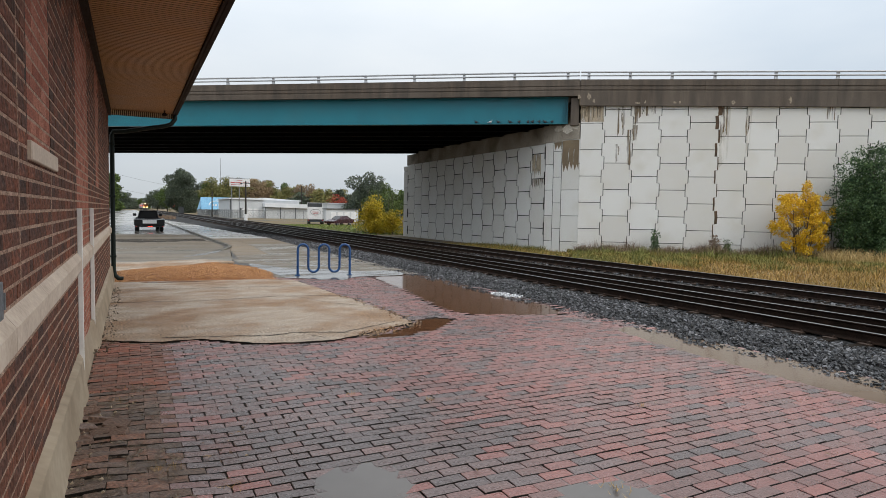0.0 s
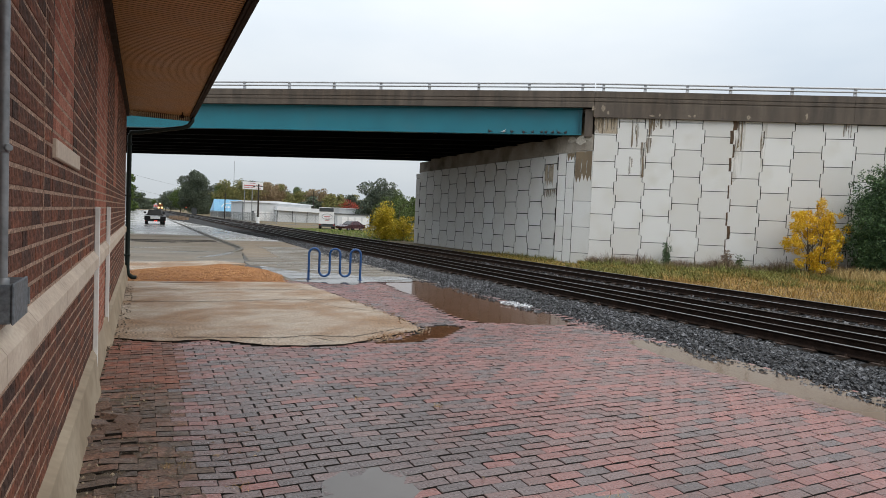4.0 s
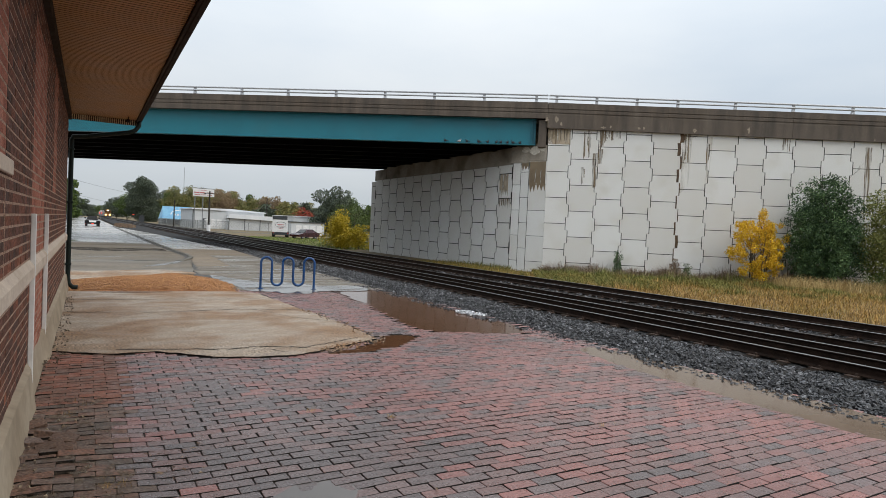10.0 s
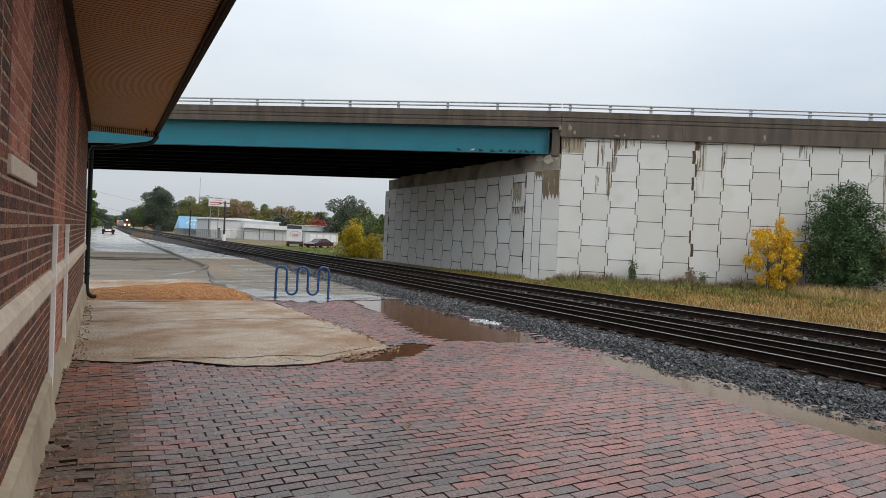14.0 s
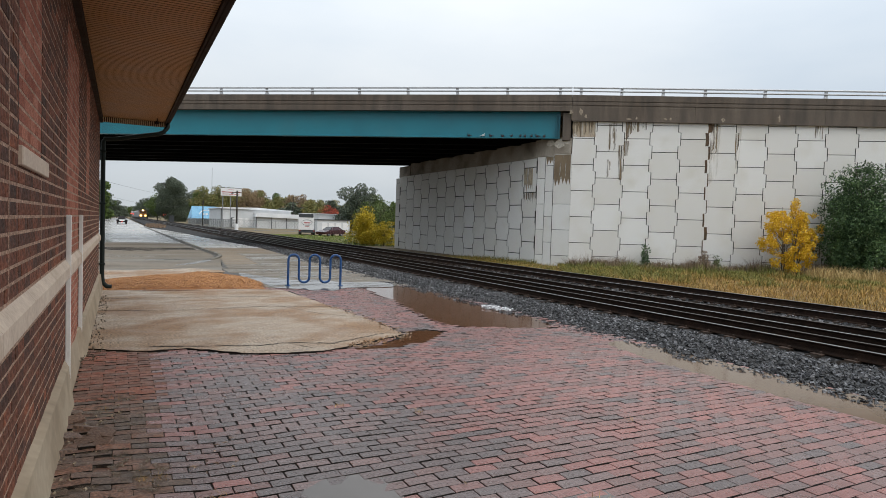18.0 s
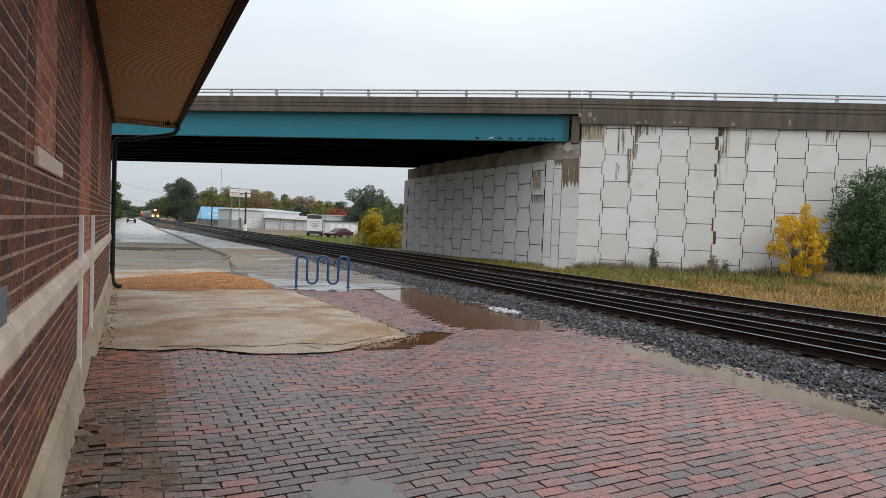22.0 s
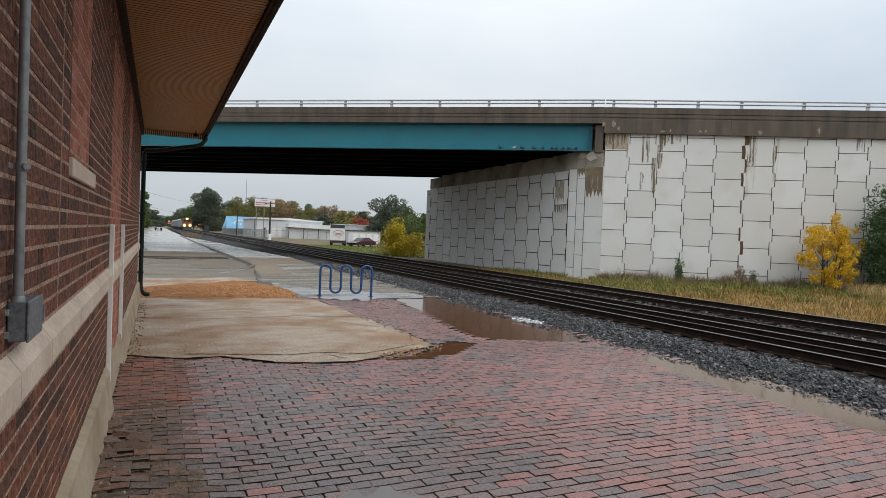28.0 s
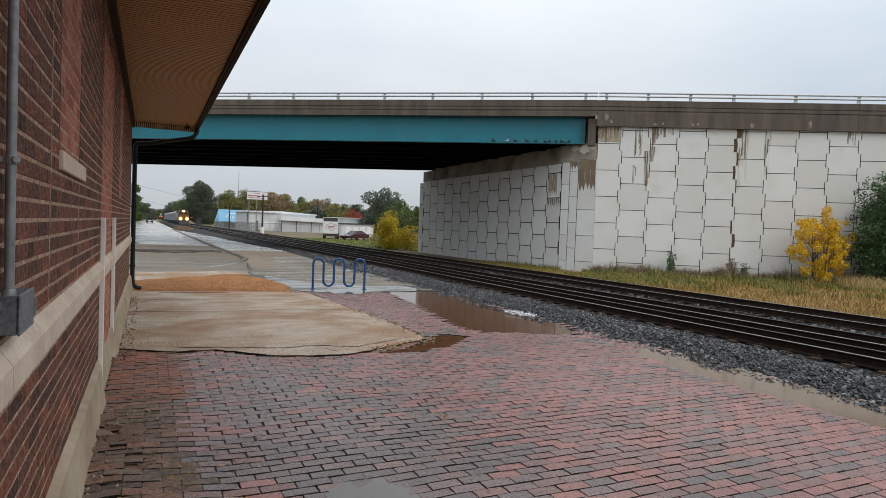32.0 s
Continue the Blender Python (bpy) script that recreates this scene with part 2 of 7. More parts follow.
M_APRONWET = material("rain_wet_concrete", ((0.3, (0.20, 0.185, 0.16)), (0.7, (0.33, 0.31, 0.28))), 0.5, (0.10, 0.34), 0.04, 30, stretch=(0.5, 1.2, 1), grain_mix=0.2)
M_APRONTAN = material("tan_concrete", ((0.3, (0.145, 0.108, 0.072)), (0.7, (0.235, 0.182, 0.127))), 0.8, (0.45, 0.7), 0.15, 30, stretch=(0.5, 1.2, 1), grain_mix=0.3)
M_STREET = material("old_street_concrete", ((0.3, (0.095, 0.075, 0.054)), (0.46, (0.16, 0.128, 0.092)), (0.56, (0.12, 0.096, 0.069)), (0.72, (0.215, 0.185, 0.148))), 0.5, (0.75, 0.38), 0.2, 25, stretch=(0.22, 0.7, 1), grain_mix=0.35)
M_BAND = material("dark_band_streaks", ((0.3, (0.035, 0.030, 0.026)), (0.7, (0.07, 0.06, 0.05))), 0.8, (0.75, 0.9), 0.1, 30, alpha=((0.3, 1.4, 1), 0.34, 0.62, 0.9), spec=0.2)
M_CURB = material("curb_concrete", ((0.3, (0.035, 0.03, 0.026)), (0.7, (0.075, 0.068, 0.06))), 1.5, (0.4, 0.7), 0.3, 40)
M_KERB = material("kerb_concrete", ((0.3, (0.085, 0.072, 0.055)), (0.7, (0.16, 0.14, 0.11))), 1.5, (0.35, 0.7), 0.3, 40)
M_GROUND = material("bare_ground", ((0.3, (0.10, 0.068, 0.03)), (0.5, (0.15, 0.105, 0.048)), (0.7, (0.09, 0.08, 0.03))), 0.25, (0.8, 0.95), 0.5, 12)
M_BALLAST = material("ballast_stone", ((0.0, (0.008, 0.0078, 0.008)), (0.5, (0.024, 0.0235, 0.025)), (0.8, (0.062, 0.061, 0.066)), (1.0, (0.19, 0.188, 0.197))), 20, (0.25, 0.55), 0.6, 80, "island", spec=0.45)
M_LIME = material("lime_dusted_stone", ((0.0, (0.12, 0.12, 0.125)), (0.35, (0.45, 0.46, 0.48)), (1.0, (0.80, 0.81, 0.83))), 14, (0.5, 0.8), 0.3, 60, "island")
M_BALLAST_BED = material("ballast_bed", ((0.3, (0.012, 0.0115, 0.0115)), (0.5, (0.035, 0.034, 0.034)), (0.7, (0.085, 0.083, 0.082))), 14, (0.7, 0.9), 1.0, 40, spec=0.04)
M_RAIL = material("rail_steel", ((0.3, (0.012, 0.008, 0.006)), (0.7, (0.030, 0.018, 0.013))), 5, (0.6, 0.8), 0.2, 60, metal=0.0, spec=0.06)
M_PLATE = material("rusty_tie_plate", ((0.3, (0.030, 0.018, 0.012)), (0.7, (0.07, 0.040, 0.026))), 8, (0.6, 0.8), 0.3, 60)
M_RAILHEAD = material("rail_head", ((0.3, (0.20, 0.195, 0.19)), (0.7, (0.30, 0.295, 0.29))), 3, (0.32, 0.5), 0.02, 50, metal=0.9)
M_SPARE = material("weathered_rail_top", ((0.3, (0.035, 0.028, 0.023)), (0.7, (0.075, 0.064, 0.055))), 3, (0.35, 0.55), 0.1, 50, metal=0.3)
M_TIE = material("creosoted_tie", ((0.3, (0.010, 0.008, 0.006)), (0.7, (0.026, 0.019, 0.015))), 6, (0.45, 0.75), 0.6, 40, stretch=(6, 1, 1), spec=0.03)
M_MULCH = material("wood_mulch", ((0.0, (0.13, 0.052, 0.020)), (0.4, (0.36, 0.165, 0.058)), (1.0, (0.52, 0.275, 0.11))), 9, (0.6, 0.85), 0.4, 50, "island")
M_MULCH_BED = material("mulch_bed", ((0.3, (0.22, 0.085, 0.03)), (0.7, (0.40, 0.18, 0.068))), 12, (0.7, 0.9), 1.0, 40)

PANEL_STOPS = ((0.0, (0.63, 0.608, 0.57)), (0.5, (0.668, 0.652, 0.62)), (1.0, (0.715, 0.705, 0.68)))
M_PANEL = material("precast_panel", PANEL_STOPS, 2.2, (0.6, 0.8), 0.25, 40, "object", wash=(0.9, 0.5, 0.8, (0.62, 0.595, 0.54)), grain_mix=0.25)
# near black that stands for the shade inside open gaps
M_GAP_SHADE = material("gap_shade", ((0.3, (0.008, 0.007, 0.006)), (0.7, (0.03, 0.022, 0.015))), 3, (0.8, 0.9), 0.2, 40)
M_PARAPET = material("weathered_concrete", ((0.3, (0.062, 0.048, 0.037)), (0.5, (0.10, 0.079, 0.062)), (0.7, (0.14, 0.112, 0.088))), 0.9, (0.7, 0.9), 0.3, 35, stretch=(3.0, 3.0, 0.45), wash=(0.25, 0.45, 0.7, (0.78, 0.74, 0.70), "MULTIPLY"))
M_PATCH = material("spalled_concrete", ((0.3, (0.24, 0.19, 0.14)), (0.7, (0.33, 0.275, 0.21))), 3, (0.75, 0.9), 0.5, 30, alpha=((7, 7, 7), 0.28, 0.38, 1.0))
M_PALEPATCH = material("peeled_concrete", ((0.3, (0.46, 0.41, 0.34)), (0.7, (0.58, 0.53, 0.45))), 3, (0.75, 0.9), 0.3, 30)
M_STAIN = material("water_stain", ((0.3, (0.13, 0.085, 0.045)), (0.55, (0.20, 0.145, 0.085)), (0.8, (0.30, 0.235, 0.155))), 2.5, (0.6, 0.8), 0.2, 40, stretch=(2, 2, 0.4), alpha=((9, 9, 0.6), 0.40, 0.60, 0.92))
M_BROWNSTAIN = material("brown_damp_stain", ((0.3, (0.15, 0.105, 0.06)), (0.7, (0.23, 0.17, 0.105))), 1.5, (0.6, 0.8), 0.2, 40, alpha=((9, 9, 1.2), 0.30, 0.40, 0.95))
M_TANSTAIN = material("tan_damp_stain", ((0.3, (0.38, 0.30, 0.20)), (0.7, (0.46, 0.38, 0.28))), 1.5, (0.6, 0.8), 0.2, 40, alpha=((4, 4, 0.8), 0.28, 0.55, 0.85))
M_FAINT = material("faint_ochre_stain", ((0.3, (0.52, 0.44, 0.32)), (0.7, (0.60, 0.53, 0.42))), 1.5, (0.6, 0.8), 0.1, 40, alpha=((5, 5, 0.5), 0.40, 0.66, 0.35))
M_SEAT = material("bridge_seat_concrete", ((0.3, (0.25, 0.21, 0.165)), (0.7, (0.37, 0.325, 0.265))), 1.0, (0.7, 0.9), 0.4, 30, wash=(0.6, 0.45, 0.68, (0.13, 0.10, 0.07)), stretch=(1, 1, 0.4))
M_TEAL = material("teal_girder_paint", ((0.3, (0.006, 0.15, 0.20)), (0.7, (0.010, 0.185, 0.24))), 0.8, (0.35, 0.5), 0.05, 30, wash=(0.6, 0.55, 0.8, (0.02, 0.17, 0.215)))
# near black: the shade under the deck is put into this colour
M_STEEL_SHADE = material("girder_steel_in_shade", ((0.3, (0.004, 0.004, 0.0045)), (0.7, (0.010, 0.0095, 0.0095))), 1.0, (0.7, 0.9), 0.1, 30, spec=0.03)
M_ALU = material("aluminium_rail", ((0.3, (0.42, 0.43, 0.45)), (0.7, (0.52, 0.53, 0.55))), 2, (0.4, 0.55), 0.05, 40, metal=0.3)
M_BLUE = material("blue_rack_paint", ((0.3, (0.006, 0.045, 0.15)), (0.7, (0.010, 0.065, 0.20))), 6, (0.25, 0.4), 0.05, 60)
M_BIRD = material("pigeon_feathers", ((0.3, (0.02, 0.022, 0.027)), (0.7, (0.06, 0.063, 0.07))), 20, (0.6, 0.8), 0.2, 60)
M_DOVE = material("white_pigeon_feathers", ((0.3, (0.45, 0.45, 0.45)), (0.7, (0.6, 0.6, 0.6))), 20, (0.6, 0.8), 0.2, 60)


def water(name, colour, rough=0.03):
    m = material(name, ((0.3, tuple(c * 0.8 for c in colour)), (0.7, colour)), 1.5, (rough, rough * 1.5), 0.0, 8, grain_mix=0.0)
    m.node_tree.nodes["Principled BSDF"].inputs["IOR"].default_value = 1.33
    return m


M_MUD = water("muddy_water", (0.105, 0.049, 0.025), 0.06)
M_MUD.node_tree.nodes["Principled BSDF"].inputs["IOR"].default_value = 1.30
M_RUST = material("rust_stain", ((0.3, (0.035, 0.020, 0.010)), (0.7, (0.13, 0.072, 0.032))), 4, (0.6, 0.8), 0.2, 40)
M_SHALLOW = water("shallow_muddy_water", (0.17, 0.12, 0.085), 0.07)
M_FILM = water("thin_water", (0.15, 0.135, 0.125), 0.05)


def patchy_water(name, stretch, low, high, most):
    """Water so thin that the ground shows through in patches."""
    m = material(name, ((0.3, (0.13, 0.118, 0.108)), (0.7, (0.17, 0.155, 0.142))), 1.5, (0.05, 0.09), 0.0, 8, grain_mix=0.0, alpha=(stretch, low, high, most))
    m.node_tree.nodes["Principled BSDF"].inputs["IOR"].default_value = 1.33
    return m


M_SHEET = patchy_water("thin_sheet_of_water", (0.7, 1.3, 1), 0.34, 0.52, 0.95)
M_STREAK = patchy_water("wet_streak", (0.5, 2.6, 1), 0.40, 0.62, 0.9)


def leaf(name, stops, rough=(0.45, 0.65), wash=None):
    m = material(name, stops, 3, rough, 0.0, 30, "island", spec=0.2, wash=wash)
    b = m.node_tree.nodes["Principled BSDF"]
    b.inputs["Subsurface Weight"].default_value = 0.0
    return m


M_BARK = material("bark", ((0.3, (0.05, 0.04, 0.03)), (0.7, (0.11, 0.09, 0.07))), 5, (0.8, 0.95), 0.7, 30, stretch=(2, 2, 0.5))
L_YELLOW = leaf("yellow_leaf", ((0.0, (0.46, 0.25, 0.014)), (0.5, (0.76, 0.47, 0.025)), (1.0, (0.85, 0.60, 0.06))))
# the wash brightens patches, painting lit clusters into the leaf colour
L_DARK = leaf("dark_green_leaf", ((0.0, (0.015, 0.034, 0.015)), (0.55, (0.046, 0.086, 0.033)), (0.85, (0.09, 0.150, 0.06)), (1.0, (0.14, 0.21, 0.09))), wash=(1.4, 0.48, 0.70, (1.9, 1.8, 1.7), "MULTIPLY"))
L_PALE = leaf("pale_olive_leaf", ((0.0, (0.08, 0.095, 0.022)), (0.6, (0.18, 0.19, 0.05)), (1.0, (0.31, 0.29, 0.09))))
L_GREEN = leaf("green_leaf", ((0.0, (0.035, 0.06, 0.015)), (0.6, (0.08, 0.12, 0.03)), (1.0, (0.15, 0.19, 0.05))))
# greyed and lightened: distance haze is mixed into this green
L_FAR = leaf("far_hazy_green_leaf", ((0.0, (0.052, 0.068, 0.050)), (0.6, (0.088, 0.110, 0.076)), (1.0, (0.135, 0.155, 0.095))))
L_OLIVE = leaf("olive_autumn_leaf", ((0.0, (0.10, 0.115, 0.045)), (0.5, (0.19, 0.19, 0.065)), (1.0, (0.30, 0.245, 0.09))))
L_RUST = leaf("rust_autumn_leaf", ((0.0, (0.19, 0.13, 0.08)), (0.5, (0.25, 0.175, 0.105)), (1.0, (0.31, 0.23, 0.12))))
L_RED = leaf("red_autumn_leaf", ((0.0, (0.22, 0.025, 0.02)), (0.5, (0.33, 0.05, 0.03)), (1.0, (0.40, 0.10, 0.05))))
L_SHRUB = leaf("yellow_green_leaf", ((0.0, (0.20, 0.20, 0.02)), (0.4, (0.46, 0.36, 0.025)), (1.0, (0.74, 0.54, 0.04))))
L_GRASS = leaf("dry_grass", ((0.0, (0.12, 0.075, 0.028)), (0.3, (0.29, 0.172, 0.060)), (0.7, (0.54, 0.325, 0.10)), (1.0, (0.20, 0.165, 0.05))), wash=(0.55, 0.46, 0.66, (0.70, 0.72, 0.50), "MULTIPLY"))
L_TALL = leaf("tall_tan_grass", ((0.0, (0.30, 0.21, 0.09)), (0.5, (0.52, 0.37, 0.16)), (1.0, (0.68, 0.52, 0.26))))
L_TURF = leaf("bright_lawn", ((0.0, (0.07, 0.11, 0.02)), (0.5, (0.13, 0.18, 0.035)), (1.0, (0.22, 0.24, 0.06))))
L_LAWN = leaf("green_grass", ((0.0, (0.06, 0.072, 0.016)), (0.5, (0.14, 0.14, 0.032)), (1.0, (0.30, 0.24, 0.06))))
L_WEED = leaf("dead_weed", ((0.0, (0.09, 0.058, 0.044)), (0.5, (0.20, 0.135, 0.095)), (1.0, (0.30, 0.22, 0.14))))


# ---- mesh helpers ----
class Shape:
    """Collects corners and faces for one mesh."""

    def __init__(self):
        self.v, self.f = [], []
        self.second, self.second_mat = [], None

    def add(self, pts, faces):
        k = len(self.v)
        self.v += [tuple(p) for p in pts]
        self.f += [tuple(i + k for i in q) for q in faces]
        return self

    def box(self, x0, x1, y0, y1, z0, z1):
        return self.add([(x0, y0, z0), (x1, y0, z0), (x1, y1, z0), (x0, y1, z0), (x0, y0, z1), (x1, y0, z1), (x1, y1, z1), (x0, y1, z1)],
                        [(0, 3, 2, 1), (4, 5, 6, 7), (0, 1, 5, 4), (1, 2, 6, 5), (2, 3, 7, 6), (3, 0, 4, 7)])

    def cbox(self, x0, x1, y0, y1, z0, z1, b=0.01):
        """A box with all its edges cut by b."""
        lo, hi = (x0, y0, z0), (x1, y1, z1)
        pts, ix = [], {}
        for sx in (0, 1):
            for sy in (0, 1):
                for sz in (0, 1):
                    c = [(lo, hi)[s][i] for i, s in enumerate((sx, sy, sz))]
                    d = [(b, -b)[s] for s in (sx, sy, sz)]
                    for axis in range(3):
                        ix[sx, sy, sz, axis] = len(pts)
                        pts.append(tuple(c[i] + (0 if i == axis else d[i]) for i in range(3)))
        q = []
        for axis in range(3):
            o = [i for i in range(3) if i != axis]
            for s in (0, 1):
                def key(a, c):
                    r = [0, 0, 0]
                    r[axis], r[o[0]], r[o[1]] = s, a, c
                    return r
                ring = [ix[(*key(a, c), axis)] for a, c in ((0, 0), (1, 0), (1, 1), (0, 1))]
                q.append(ring if (s == 1) == (axis != 1) else ring[::-1])
        for axis in range(3):
            o = [i for i in range(3) if i != axis]
            for a in (0, 1):
                for c in (0, 1):
                    def key2(e):
                        r = [0, 0, 0]
                        r[axis], r[o[0]], r[o[1]] = e, a, c
                        return r
                    q.append([ix[(*key2(0), o[0])], ix[(*key2(1), o[0])], ix[(*key2(1), o[1])], ix[(*key2(0), o[1])]])
        for sx in (0, 1):
            for sy in (0, 1):
                for sz in (0, 1):
                    q.append([ix[sx, sy, sz, i] for i in range(3)])
        return self.add(pts, q)

    def prism(self, outline, origin, u, v, w):
        """The outline (a, b) laid on u and v at origin, drawn out along w."""
        o, u, v, w = Vector(origin), Vector(u), Vector(v), Vector(w)
        base = [o + u * a + v * b for a, b in outline]
        n = len(base)
        return self.add(base + [p + w for p in base], [tuple(range(n))[::-1], tuple(range(n, 2 * n))] + [(i, (i + 1) % n, n + (i + 1) % n, n + i) for i in range(n)])

    def slab(self, outline, z0, z1):
        return self.prism(outline, (0, 0, z0), (1, 0, 0), (0, 1, 0), (0, 0, z1 - z0))

    def rod(self, p0, p1, r0, r1=None, n=10):
        return self.tube([p0, p1], [r0, r0 if r1 is None else r1], n)

    def tube(self, path, r, n=10):
        path = [Vector(p) for p in path]
        rs = r if isinstance(r, (list, tuple)) else [r] * len(path)
        pts, faces = [], []
        side = None
        for i, p in enumerate(path):
            t = (path[min(i + 1, len(path) - 1)] - path[max(i - 1, 0)]).normalized()
            if side is None:
                side = t.cross(Vector((0, 0, 1)) if abs(t.z) < 0.9 else Vector((1, 0, 0))).normalized()
            side = (side - t * side.dot(t)).normalized()
            up = t.cross(side)
            pts += [p + (side * math.cos(a) + up * math.sin(a)) * rs[i] for a in (2 * math.pi * k / n for k in range(n))]
            if i:
                k = (i - 1) * n
                faces += [(k + j, k + (j + 1) % n, k + n + (j + 1) % n, k + n + j) for j in range(n)]
        m = len(pts)
        faces += [tuple(range(n))[::-1], tuple(range(m - n, m))]
        return self.add(pts, faces)

    def disc_wheel(self, c, r, width, axis="x", n=20):
        w = Vector((width / 2, 0, 0)) if axis == "x" else Vector((0, width / 2, 0))
        return self.tube([Vector(c) - w, Vector(c) - w * 0.7, Vector(c) + w * 0.7, Vector(c) + w], [r * 0.93, r, r, r * 0.93], n)

    def blob(self, c, r, seg=10, rings=6, rough=0.0):
        pts, faces = [], []
        for i in range(rings + 1):
            a = math.pi * i / rings
            for j in range(seg):
                g = 2 * math.pi * j / seg
                k = 1 + random.uniform(-rough, rough)
                pts.append((c[0] + r[0] * math.sin(a) * math.cos(g) * k, c[1] + r[1] * math.sin(a) * math.sin(g) * k, c[2] + r[2] * math.cos(a) * k))
        for i in range(rings):
            for j in range(seg):
                faces.append((i * seg + j, (i + 1) * seg + j, (i + 1) * seg + (j + 1) % seg, i * seg + (j + 1) % seg))
        return self.add(pts, faces)

    def mesh(self, name, mat, smooth=False):
        me = bpy.data.meshes.new(name)
        me.from_pydata(self.v, [], self.f)
        if len(self.f) < 20000:
            bm = bmesh.new()
            bm.from_mesh(me)
            bmesh.ops.recalc_face_normals(bm, faces=bm.faces)
            bm.to_mesh(me)
            bm.free()
        me.materials.append(mat)
        if self.second_mat:
            me.materials.append(self.second_mat)
            for i in self.second:
                me.polygons[i].material_index = 1
        if smooth:
            me.shade_smooth()
            if smooth == "sharp":
                me.set_sharp_from_angle(angle=radians(40))
        return me


def thing(name, label, category, m=None, group="", kind=""):
    ob = new(name)
    ob.empty_display_size = 0.2
    if m is not None:
        ob.matrix_basis = m
    return tagged(ob, label, category, group, kind)


def part(name, shape, mat, parent, label="", m=None, smooth=False, kind=""):
    me = shape if isinstance(shape, bpy.types.Mesh) else shape.mesh(name, mat, smooth)
    ob = new(name, me)
    ob.parent = parent
    if m is not None:
        ob.matrix_basis = m
    return tagged(ob, label, kind=kind)


def single(name, shape, mat, label, category, m=None, smooth=False, group="", kind=""):
    ob = new(name, shape.mesh(name, mat, smooth))
    if m is not None:
        ob.matrix_basis = m
    return tagged(ob, label, category, group, kind)


def ragged(outline, step=0.12, amount=0.03, seed=1):
    """A closed outline cut into short steps that wander a little."""
    rnd, out = random.Random(seed), []
    for (ax, ay), (bx, by) in zip(outline, outline[1:] + outline[:1]):
        n = max(1, int(math.hypot(bx - ax, by - ay) / step))
        for i in range(n):
            k = i / n
            out.append((ax + (bx - ax) * k + rnd.uniform(-amount, amount), ay + (by - ay) * k + rnd.uniform(-amount, amount)))
    return out


def smooth_loop(outline, times=2):
    for _ in range(times):
        out = []
        for (ax, ay), (bx, by) in zip(outline, outline[1:] + outline[:1]):
            out += [(0.75 * ax + 0.25 * bx, 0.75 * ay + 0.25 * by), (0.25 * ax + 0.75 * bx, 0.25 * ay + 0.75 * by)]
        outline = out
    return outline


def inside(x, y, outline):
    hit = False
    for (ax, ay), (bx, by) in zip(outline, outline[1:] + outline[:1]):
        if (ay > y) != (by > y) and x < (bx - ax) * (y - ay) / (by - ay) + ax:
            hit = not hit
    return hit


# ---- ground and street ----
SLAB = [(-0.4, 9.1), (0.3, 8.72), (0.8, 8.76), (1.4, 8.22), (1.93, 8.05), (2.53, 8.05), (3.3, 8.45), (3.95, 8.85), (3.98, 10.0), (3.82, 12.2), (3.6, 15.3), (3.1, 15.72), (-0.4, 16.1)]
MULCH = [(-0.45, 16.1), (1.5, 15.95), (3.2, 15.75), (3.35, 17.2), (3.1, 19.4), (2.3, 21.0), (0.9, 19.4), (-0.45, 18.5)]
GROUND_Z = -0.4


APRON_EDGE = ((16, 7.35), (30, 7.3), (40, 7.6), (45, 7.2), (51, 6.86), (60, 6.41), (73, 5.94), (87, 4.96), (97, 4.15))


def apron_edge(y):
    """Where the concrete ends and the ballast begins."""
    for (y0, x0), (y1, x1) in zip(APRON_EDGE, APRON_EDGE[1:]):
        if y < y1:
            return x0 + (x1 - x0) * (y - y0) / (y1 - y0)
    return 4.15


